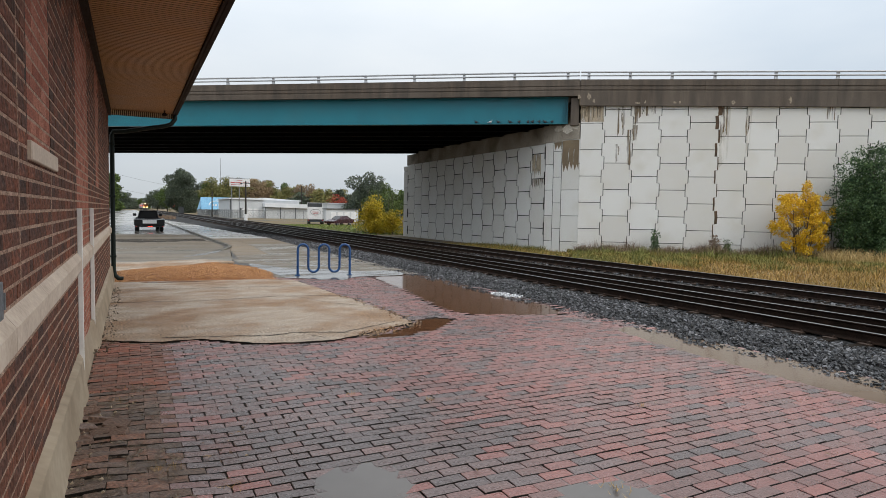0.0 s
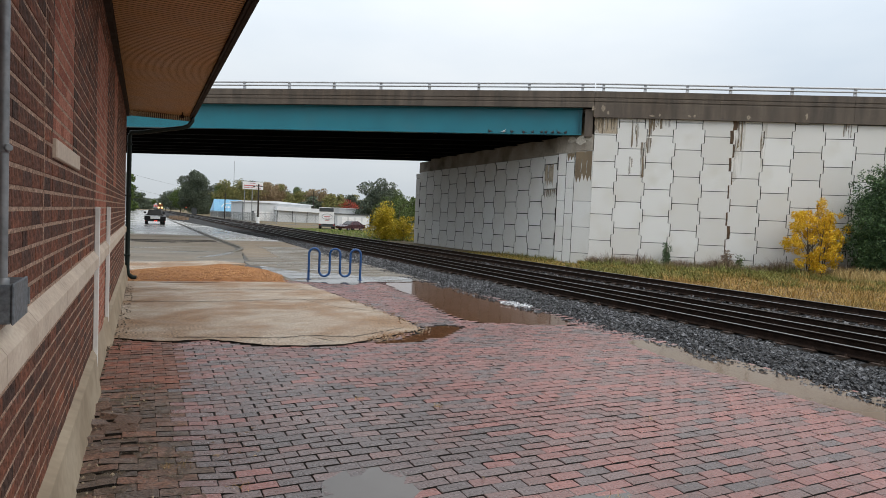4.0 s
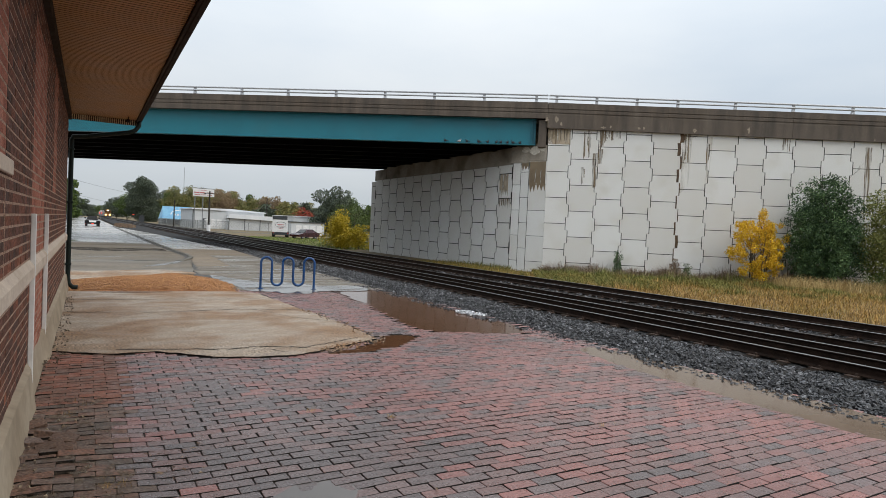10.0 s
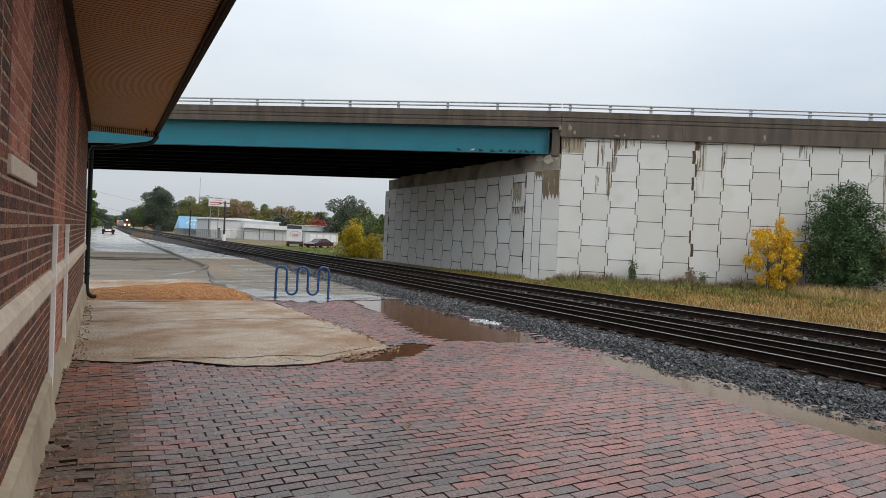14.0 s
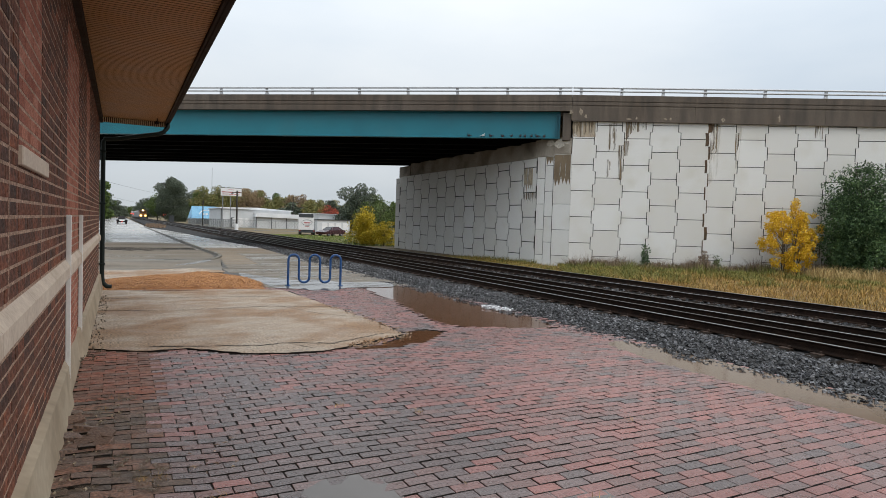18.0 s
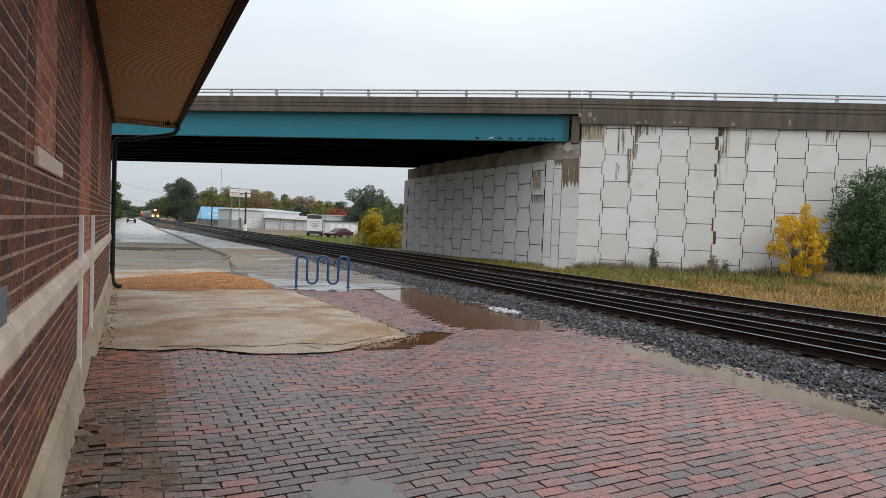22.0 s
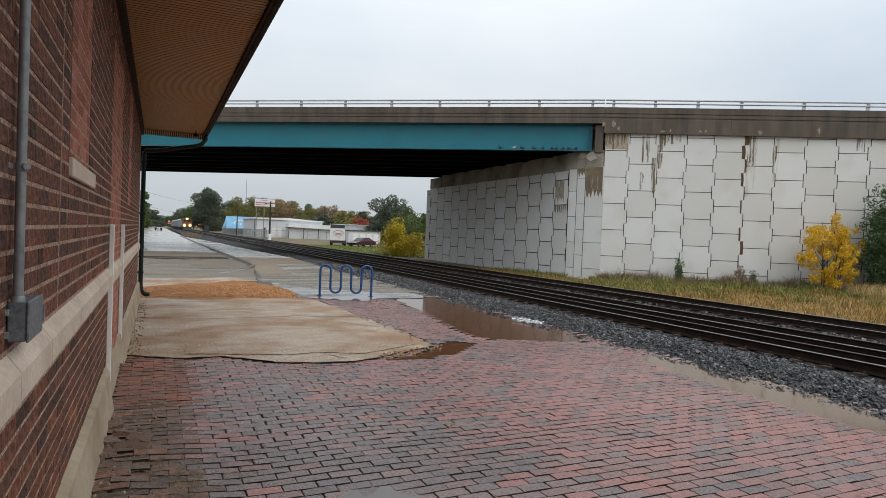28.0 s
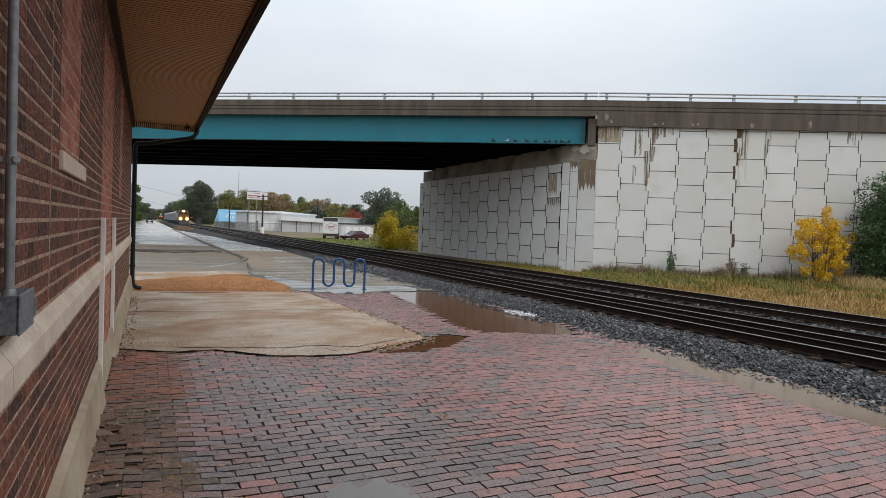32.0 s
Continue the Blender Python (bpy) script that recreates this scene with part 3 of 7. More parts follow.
def build_ground():
    s = Shape()
    s.add([(-3000, -3000, GROUND_Z), (3000, -3000, GROUND_Z), (3000, 3000, GROUND_Z), (-3000, 3000, GROUND_Z)], [(0, 1, 2, 3)])
    single("ground", s, M_GROUND, "bare earth and dry turf reaching to the horizon", "ground", kind="structure")
    # street on the station side of the line
    s = Shape().slab(ragged([(-9, 21.5), (3.0, 21.5), (3.85, 28.5), (3.9, 40), (3.85, 45), (-9, 45.5)], 0.6, 0.03, 2), GROUND_Z, 0.002)
    single("street_corner", s, M_STREET, "brown worn concrete street corner under the overpass", "road", kind="structure")
    s = Shape().slab([(-9, 45), (4.0, 44.6), (4.3, 64), (3.6, 110), (2.6, 420), (-6.5, 420), (-6.5, 46), (-9, 46)], GROUND_Z, 0.0)
    single("road", s, M_ASPHALT, "wet grey street running beside the railway", "road", kind="structure")
    s = Shape().slab([(-6.6, 60), (-6.6, 420), (-14, 420), (-14, 60)], GROUND_Z, 0.06)
    single("verge", s, M_GROUND, "worn grass verge beside the street", "ground", kind="structure")
    # concrete apron between street and ballast, with its joints
    apron = tagged(new("pavement"), "pale wet concrete apron beyond the brick platform", "pavement", kind="structure")
    part("bed", Shape().slab([(3.3, 16.0)] + [(x - 0.02, y) for y, x in APRON_EDGE] + [(3.9, 100), (4.10, 64), (3.97, 40), (3.87, 28.5), (3.02, 21.5), (2.9, 20.6)], GROUND_Z, -0.006), M_CURB, apron)
    rnd = random.Random(4)
    y = 16.05
    k = 0
    while y < 96:
        step = 0.95 if y < 29 else 1.5 if y < 40 else 3.0
        x_edge = apron_edge(y + step / 2)
        left = 3.35 if y < 20.6 else 3.1 if y < 22 else 3.3 + (y - 22) * 0.09 if y < 28.5 else 4.08 - max(0, y - 47) * 0.006
        w = (x_edge - left) / 3
        for i in range(3):
            q = Shape().cbox(left + i * w + 0.012, left + (i + 1) * w - 0.012, y + 0.012, y + step - 0.012, -0.05, 0.004 + rnd.uniform(-0.003, 0.003), 0.008)
            part("flag", q, M_APRONWET if y > 37.5 else M_APRONTAN if y > 31.5 or (y > 24.5 and i == 0) else M_APRON, apron)
        y += step
        k += 1
    # the raised kerb that bends back where the street meets the apron
    path = [(3.3, 110), (3.45, 93), (3.75, 54), (3.9, 40), (4.05, 34), (4.12, 31.2), (4.02, 29.6), (3.75, 28.4), (3.35, 27.4)]
    s = Shape()
    pts = smooth_open(path, 2)
    for i in range(len(pts) - 1):
        (ax, ay), (bx, by) = pts[i], pts[i + 1]
        d = Vector((bx - ax, by - ay, 0))
        n = Vector((d.y, -d.x, 0)).normalized()
        h0 = 0.055 * min(1, (len(pts) - 1 - i) / 6)
        h1 = 0.055 * min(1, (len(pts) - 2 - i) / 6)
        a, b = Vector((ax, ay, 0)), Vector((bx, by, 0))
        s.add([a - n * 0.10 - Vector((0, 0, 0.05)), a - n * 0.08 + Vector((0, 0, h0 + 0.012)), a + n * 0.06 + Vector((0, 0, h0 + 0.012)), a + n * 0.08 - Vector((0, 0, 0.05)),
               b - n * 0.08 - Vector((0, 0, 0.05)), b - n * 0.06 + Vector((0, 0, h1 + 0.012)), b + n * 0.06 + Vector((0, 0, h1 + 0.012)), b + n * 0.08 - Vector((0, 0, 0.05))],
              [(0, 1, 5, 4), (1, 2, 6, 5), (2, 3, 7, 6)])
    single("kerb", s, M_KERB, "worn wet concrete kerb curving round the street corner", "kerb", kind="structure")
    # ragged dark band across the street, short of the bridge
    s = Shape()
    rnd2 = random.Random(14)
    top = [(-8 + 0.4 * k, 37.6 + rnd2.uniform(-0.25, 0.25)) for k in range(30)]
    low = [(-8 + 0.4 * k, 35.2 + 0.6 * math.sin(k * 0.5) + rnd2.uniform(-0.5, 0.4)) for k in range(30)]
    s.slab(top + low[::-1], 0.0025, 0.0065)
    single("street_dark_band", s, M_BAND, "dark streaks across the worn street", "stain", kind="structure")
    # dark strip along the street side of the kerb
    s = Shape()
    for i in range(len(pts) - 1):
        (ax, ay), (bx, by) = pts[i], pts[i + 1]
        s.add([(ax - 0.26, ay, 0.006), (ax - 0.09, ay, 0.006), (bx - 0.09, by, 0.006), (bx - 0.26, by, 0.006)], [(0, 1, 2, 3)])
    single("kerb_dark_strip", s, M_CURB, "dark strip along the street side of the kerb", "gutter", kind="structure")
    # pale strip of sidewalk across the end of the mulch
    s = Shape().slab(ragged([(-9, 19.2), (-0.4, 18.9), (0.9, 19.7), (2.2, 21.3), (3.0, 21.0), (3.0, 21.5), (2.2, 22.6), (0, 21.9), (-9, 21.9)], 0.5, 0.02, 3), GROUND_Z, 0.012)
    single("sidewalk", s, M_SLAB, "worn tan concrete strip along the street edge", "pavement", kind="structure")
    # the bed below the bricks
    s = Shape().slab([(-9, -9), (7.25, -9), (7.25, 16.4), (3.3, 16.4), (3.0, 21.6), (-9, 21.6)], GROUND_Z, -0.06)
    single("platform_bed", s, M_SAND_SHADE, "dark sand bed below the brick platform", "ground", kind="structure")
    s = Shape()
    top = ragged(SLAB, 0.1, 0.022, 5)
    s.slab(top, -0.02, 0.018)
    # side faces near black: dirt and the edge's shadow line in one colour
    s.second, s.second_mat = range(2, len(s.f)), M_SAND_SHADE
    slab = single("concrete_slab", s, M_SLAB, "old tan concrete slab with a broken front edge", "concrete slab", kind="structure")
    rnd = random.Random(8)
    for name, pts in (("crack", [(-0.35, 12.6), (1.2, 12.35), (2.6, 12.5), (3.8, 12.2)]), ("crack", [(-0.35, 14.4), (3.6, 14.1)]), ("crack", [(0.35, 8.95), (1.2, 8.75), (1.7, 8.62), (2.1, 8.7), (2.7, 8.45), (3.7, 9.0)]), ("crack", [(2.1, 8.68), (2.35, 8.2)]), ("crack", [(2.9, 12.4), (3.3, 11.3), (3.9, 10.6)])):
        q = Shape()
        line = []
        for (ax, ay), (bx, by) in zip(pts, pts[1:]):
            n = max(2, int(math.hypot(bx - ax, by - ay) / 0.09))
            line += [(ax + (bx - ax) * i / n, ay + (by - ay) * i / n + rnd.uniform(-0.03, 0.03)) for i in range(n)]
        line.append(pts[-1])
        v, f = [], []
        for i, (x, y) in enumerate(line):
            w = rnd.uniform(0.006, 0.020)
            v += [(x, y - w, 0.0235), (x, y + w, 0.0235)]
            if i:
                f.append((2 * i - 2, 2 * i, 2 * i + 1, 2 * i - 1))
        part(name, q.add(v, f), M_SAND_SHADE, slab)


def build_slab_rubble():
    """Crumbs and stones broken from the corner of the slab."""
    slab = bpy.data.objects["concrete_slab"]
    s, rnd = Shape(), random.Random(21)
    edge = [(2.9, 8.25), (3.3, 8.45), (3.95, 8.85), (3.98, 10.0), (3.9, 11.5), (3.82, 12.2)]
    for _ in range(260):
        k = rnd.random() ** 1.5 * (len(edge) - 1.001)
        i = int(k)
        (ax, ay), (bx, by) = edge[i], edge[i + 1]
        x, y = ax + (bx - ax) * (k - i) + rnd.gauss(0.03, 0.08), ay + (by - ay) * (k - i) + rnd.gauss(-0.02, 0.06)
        on = inside(x, y, SLAB)
        stone(s, (x, y, (0.021 if on else 0.004) + rnd.uniform(0, 0.006)), rnd.uniform(0.005, 0.020), rnd)
    part("rubble", s, M_SLAB, slab, "crumbled bits of concrete", kind="stuff")
    # dirt and crumbs along the foot of the wall
    s = Shape()
    for _ in range(300):
        x, y = -0.40 + 0.20 * rnd.random() ** 2, 8.3 + 7.0 * rnd.random() ** 1.3
        stone(s, (x, y, 0.021 + rnd.uniform(0, 0.006)), rnd.uniform(0.004, 0.013), rnd)
    part("dirt", s, M_SILT, slab, "dark dirt and crumbs along the foot of the wall", kind="stuff")


def smooth_open(path, times):
    for _ in range(times):
        out = [path[0]]
        for (ax, ay), (bx, by) in zip(path, path[1:]):
            out += [(0.75 * ax + 0.25 * bx, 0.75 * ay + 0.25 * by), (0.25 * ax + 0.75 * bx, 0.25 * ay + 0.75 * by)]
        path = out + [path[-1]]
    return path


PUDDLES = (
    ("long brown puddle along the edge of the ballast", M_MUD, [(5.74, 16.1), (5.5, 13.0), (5.05, 10.1), (5.2, 9.3), (6.05, 8.95), (6.75, 8.7), (7.2, 9.2), (7.25, 12.5), (7.4, 16.0)]),
    ("small brown puddle at the broken corner of the slab", M_MUD, [(2.6, 7.98), (3.35, 8.3), (3.95, 8.72), (4.1, 9.15), (4.5, 9.2), (4.75, 8.95), (4.35, 8.45), (3.7, 8.1), (3.1, 7.95)]),
    ("shallow silty puddle between bricks and ballast", M_SHALLOW, [(7.25, 7.6), (6.3, 7.0), (5.8, 5.6), (5.7, 4.5), (5.8, 3.0), (5.9, 1.0), (7.3, 0.6), (7.35, 6.0)]),
    ("clear puddle lying on worn bricks", M_FILM, [(0.98, 3.55), (1.04, 3.9), (1.26, 4.16), (1.5, 4.17), (1.70, 4.10), (1.75, 3.85), (1.64, 3.6), (1.5, 3.15), (1.15, 3.15)]),
    ("clear puddle with floating debris on worn bricks", M_FILM, [(2.14, 3.0), (2.32, 3.36), (2.64, 3.35), (2.90, 3.2), (3.05, 3.05), (3.12, 2.6), (2.8, 2.2), (2.4, 2.3), (2.15, 2.6)]),
    ("thin sheet of water round the bicycle rack", M_SHEET, [(3.45, 15.95), (4.0, 15.75), (4.3, 15.1), (4.9, 15.05), (5.2, 15.7), (5.9, 15.75), (6.7, 15.7), (7.1, 16.3), (6.7, 17.3), (5.7, 16.9), (5.2, 18.3), (4.5, 17.8), (3.9, 19.2), (3.4, 20.8), (3.2, 19.6), (3.5, 17.2)]),
    ("thin wet streak on the concrete apron", M_STREAK, [(4.4, 19.1), (5.5, 19.05), (6.9, 19.2), (6.2, 19.45), (5.0, 19.5), (4.3, 19.35)]),
    ("thin wet streak on the concrete apron", M_STREAK, [(3.9, 21.0), (4.8, 20.95), (5.7, 21.15), (5.0, 21.5), (4.1, 21.4)]),
    ("thin wet streak on the concrete apron", M_STREAK, [(5.6, 22.9), (6.6, 22.85), (7.3, 23.1), (6.6, 23.4), (5.8, 23.3)]),
    ("thin wet streak on the concrete apron", M_STREAK, [(4.0, 24.2), (5.0, 24.1), (5.6, 24.3), (4.9, 24.6), (4.1, 24.5)]),
    ("thin wet streak on the concrete apron", M_STREAK, [(6.2, 26.8), (7.4, 26.7), (7.7, 27.0), (6.8, 27.3)]),
    ("thin wet streak across the street corner", M_STREAK, [(1.75, 23.9), (2.5, 24.9), (3.2, 26.5), (3.45, 27.5), (3.2, 27.5), (2.9, 26.6), (2.2, 25.1), (1.6, 24.1)]),
    ("thin wet streak across the street corner", M_STREAK, [(-2.5, 29.6), (0.0, 29.4), (2.2, 29.5), (1.0, 29.75), (-1.0, 29.8)]),
    ("thin wet streak across the street corner", M_STREAK, [(0.5, 27.2), (2.0, 27.1), (3.0, 27.6), (1.8, 27.5)]),
    ("thin wet streak on the concrete slab", M_FILM, [(0.1, 15.85), (1.3, 15.8), (1.9, 15.7), (1.2, 15.6), (0.3, 15.68)]),
)


def build_puddles():
    for i, (label, mat, outline) in enumerate(PUDDLES):
        z = 0.024 if "slab" in label and "streak" in label else 0.008 if "street" in label else 0.0085 if "rack" in label or "apron" in label else lie(1.40, 3.70) + 0.0060 if "clear puddle lying" in label else lie(2.62, 2.80) + 0.0075 if "debris" in label else -0.006
        loop = ragged(smooth_loop(outline, 3), 0.05, 0.006 if mat is M_FILM else 0.03 if mat in (M_SHEET, M_STREAK) else 0.02, 20 + i)
        s = Shape().slab(loop, z - 0.004, z)
        single("puddle", s, mat, label, "puddle", kind="structure")


# ---- railway ----
TRACK = pose(0, 0, 0, 0, 0, 0.29)
NEAR, FAR = 10.80, 15.05
RAIL_TOP = 0.06
RAIL = [(-0.075, 0), (0.075, 0), (0.075, 0.012), (0.016, 0.034), (0.010, 0.05), (0.010, 0.125), (0.034, 0.142), (0.034, 0.158), (-0.034, 0.158), (-0.034, 0.142), (-0.010, 0.125), (-0.010, 0.05), (-0.016, 0.034), (-0.075, 0.012)]


def rail_shapes(x, y0, y1):
    """The dark body of a rail and its bright running surface."""
    body = Shape().prism(RAIL, (x, y0, RAIL_TOP - 0.18), (1, 0, 0), (0, 0, 1), (0, y1 - y0, 0))
    head = Shape().prism([(-0.030, 0), (0.030, 0), (0.030, 0.002), (0.022, 0.006), (-0.022, 0.006), (-0.030, 0.002)], (x, y0, RAIL_TOP - 0.022), (1, 0, 0), (0, 0, 1), (0, y1 - y0, 0))
    return body, head


def build_tracks():
    tie = Shape().cbox(-1.3, 1.3, -0.11, 0.11, -0.17, 0, 0.012).mesh("tie", M_TIE)
    for name, x in (("near", NEAR), ("far", FAR)):
        t = thing("railway_track", "wet railway track on dark wooden ties", "railway track", TRACK, group="railway tracks", kind="structure")
        for dx in (-0.7525, 0.7525):
            body, head = rail_shapes(x + dx, -12, 620)
            r = part("rail", body, M_RAIL, t)
            part("running_surface", head, M_RAILHEAD, r, "rain-wet worn steel running surface")
        rnd = random.Random(int(x))
        for i in range(240):
            part("tie", tie, M_TIE, t, m=pose(x + rnd.uniform(-0.03, 0.03), -10 + i * 0.53, RAIL_TOP - 0.18 - 0.012, 0, 0, rnd.uniform(-0.6, 0.6)))
        s = Shape()
        for i in range(240):
            for dx in (-0.7525, 0.7525):
                y = -10 + i * 0.53
                s.box(x + dx - 0.18, x + dx + 0.18, y - 0.09, y + 0.09, RAIL_TOP - 0.2, RAIL_TOP - 0.177)
                for k in (-0.105, 0.105):
                    s.box(x + dx + k - 0.012, x + dx + k + 0.012, y - 0.06, y - 0.03, RAIL_TOP - 0.18, RAIL_TOP - 0.135)
        part("tie_plates", s, M_PLATE, t, "rusty tie plates and spikes", kind="stuff")
    for x, z, label in ((10.80, 0.0, "spare steel rail lying between the running rails"), (12.62, -0.02, "spare steel rail lying beside the near track")):
        t = thing("spare_rail", label, "rail", TRACK @ pose(0, 0, z), group="spare rails")
        body, head = rail_shapes(x, -12, 90)
        part("rail", body, M_RAIL, t)
        part("top_edge", head, M_SPARE, t, "wet rusty steel top edge")


def ballast_height(x, y):
    """The heaped stone: low at the platform, level with the ties at the rails."""
    n = 0.035 * noise.noise((x * 1.4, y * 1.4, 0)) + 0.018 * noise.noise((x * 5, y * 5, 3))
    if x < 8.4:
        base = -0.03 + (x - 7.0) * 0.012
    elif x < 9.4:
        base = -0.015 - (x - 8.4) * 0.12
    elif x < 12.4:
        base = -0.15
    elif x < 13.5:
        base = -0.15
    elif x < 16.5:
        base = -0.15
    else:
        base = -0.15 - (x - 16.5) * 0.16
    return max(base, GROUND_Z - 0.05) + n


def stone(s, c, r, rnd):
    v = []
    for sx in (-1, 1):
        for sy in (-1, 1):
            for sz in (-1, 1):
                v.append((sx * r * rnd.uniform(0.45, 1.1), sy * r * rnd.uniform(0.45, 1.1), sz * r * rnd.uniform(0.4, 0.85)))
    q = Euler((rnd.uniform(0, 6), rnd.uniform(0, 6), rnd.uniform(0, 6))).to_matrix()
    s.add([q @ Vector(p) + Vector(c) for p in v], [(0, 1, 3, 2), (4, 6, 7, 5), (0, 4, 5, 1), (2, 3, 7, 6), (0, 2, 6, 4), (1, 5, 7, 3)])


def build_ballast():
    s = Shape()
    xs = [7.02 + i * 0.14 for i in range(88)]
    ys = [-10 + i * 0.25 for i in range(240)] + [50 + i * 2.0 for i in range(186)]
    v = []
    for y in ys:
        for i, x in enumerate(xs):
            wob = 0.10 * noise.noise((y * 0.9, 7, 0)) + 0.05 * noise.noise((y * 3.1, 2, 0)) if i < 3 else 0
            if i < 30 and y > 40:
                # the stone spreads out to the edge of the concrete
                toe = apron_edge(y) + 0.03 + 0.00506 * y if y < 97 else 4.3 + 0.00506 * y
                x = toe + (xs[30] - toe) * i / 30
            v.append((x + wob, y, ballast_height(max(x, 7.0), y)))
    n = len(xs)
    f = [(j * n + i, j * n + i + 1, (j + 1) * n + i + 1, (j + 1) * n + i) for j in range(len(ys) - 1) for i in range(n - 1)]
    s.add(v, f)
    bed = single("ballast", s, M_BALLAST_BED, "bed of crushed grey stone under the tracks", "ballast", TRACK, kind="stuff")
    rnd = random.Random(11)
    s = Shape()
    for _ in range(26000):
        y = 1.5 + 26 * rnd.random() ** 1.5
        x = rnd.uniform(6.98, 9.75) + 0.10 * noise.noise((y * 0.9, 7, 0))
        stone(s, (x, y, ballast_height(x, y) + rnd.uniform(-0.005, 0.02)), rnd.uniform(0.011, 0.030), rnd)
    for _ in range(9000):
        y = 22 + 26 * rnd.random()
        x = rnd.uniform(max(6.95, apron_edge(y) + 0.005 * y + 0.02), 9.75)
        stone(s, (x, y, ballast_height(x, y) + rnd.uniform(-0.005, 0.02)), rnd.uniform(0.022, 0.05), rnd)
    for _ in range(2600):
        y = 1.5 + 24 * rnd.random() ** 1.3
        x = rnd.choice((rnd.uniform(10.1, 11.5), rnd.uniform(12.2, 14.2), rnd.uniform(12.2, 14.2)))
        stone(s, (x, y, ballast_height(x, y) + rnd.uniform(-0.005, 0.02)), rnd.uniform(0.02, 0.042), rnd)
    part("loose_stones", s, M_BALLAST, bed, "sharp grey crushed stones", kind="stuff")
    # a spill of pale dusty stones at the edge of the long puddle
    s, rnd = Shape(), random.Random(33)
    for _ in range(150):
        a, k = rnd.uniform(0, 6.283), rnd.random() ** 0.5
        x, y = 7.12 + 0.24 * k * math.cos(a), 11.12 + 0.38 * k * math.sin(a) - 0.12 * math.cos(a)
        stone(s, (x, y, max(0.0, ballast_height(x, y)) + rnd.uniform(0.012, 0.03)), rnd.uniform(0.012, 0.026), rnd)
    single("pale_stones", s, M_LIME, "spill of white dusty stones on the dark ballast", "gravel", kind="stuff")


# ---- overpass ----
FACE = pose(22.877, 27.685, 0, 0, 0, -35.6)
ABUT = pose(21.6, 29.9, 0, 0, 0, -90)
CHAMFER = pose(21.6, 29.9, 0, 0, 0, -69.4)
CORNER = pose(21.994, 28.852, 0, 0, 0, -59.6)
COL, ROW = 1.506, 1.47


def panel_outline(w, h, notch=0.065, gap=0.015):
    a, b = w / 2 + notch - gap * 1.2, w / 2 - notch - gap * 1.2
    q, t = h / 4, h / 2 - gap
    return [(-b, -t), (b, -t), (b, -q - gap), (a, -q + gap), (a, q - gap), (b, q + gap), (b, t), (-b, t), (-b, q + gap), (-a, q - gap), (-a, -q + gap), (-b, -q - gap)]


def panel_mesh(outline, depth=0.12, cut=0.006):
    """A precast panel: front face set in by a small chamfer, sides going back."""
    n = len(outline)
    cx = [sum(p[i] for p in outline) / n for i in (0, 1)]
    def inset(p):
        return (p[0] - math.copysign(cut, p[0] - cx[0]), p[1] - math.copysign(cut, p[1] - cx[1]))
    front = [(inset(p)[0], 0, inset(p)[1]) for p in outline]
    edge = [(p[0], cut, p[1]) for p in outline]
    back = [(p[0], depth, p[1]) for p in outline]
    s = Shape()
    s.add(front + edge + back, [tuple(range(n))] + [(i, (i + 1) % n, n + (i + 1) % n, n + i) for i in range(n)] + [(n + i, n + (i + 1) % n, 2 * n + (i + 1) % n, 2 * n + i) for i in range(n)])
    # concrete sides painted near black so the joints look shaded
    s.second, s.second_mat = range(1 + n, 1 + 2 * n), M_GAP_SHADE
    return s.mesh("panel", M_PANEL)


def clipped(outline, lo, hi):
    """The outline cut to a band of heights."""
    def cut(pts, z, keep):
        out = []
        for p, q in zip(pts, pts[1:] + pts[:1]):
            inp, inq = keep(p[1]), keep(q[1])
            if inp:
                out.append(p)
            if inp != inq:
                k = (z - p[1]) / (q[1] - p[1])
                out.append((p[0] + (q[0] - p[0]) * k, z))
        return out
    pts = cut(outline, lo, lambda v: v >= lo)
    return cut(pts, hi, lambda v: v <= hi) if pts else pts


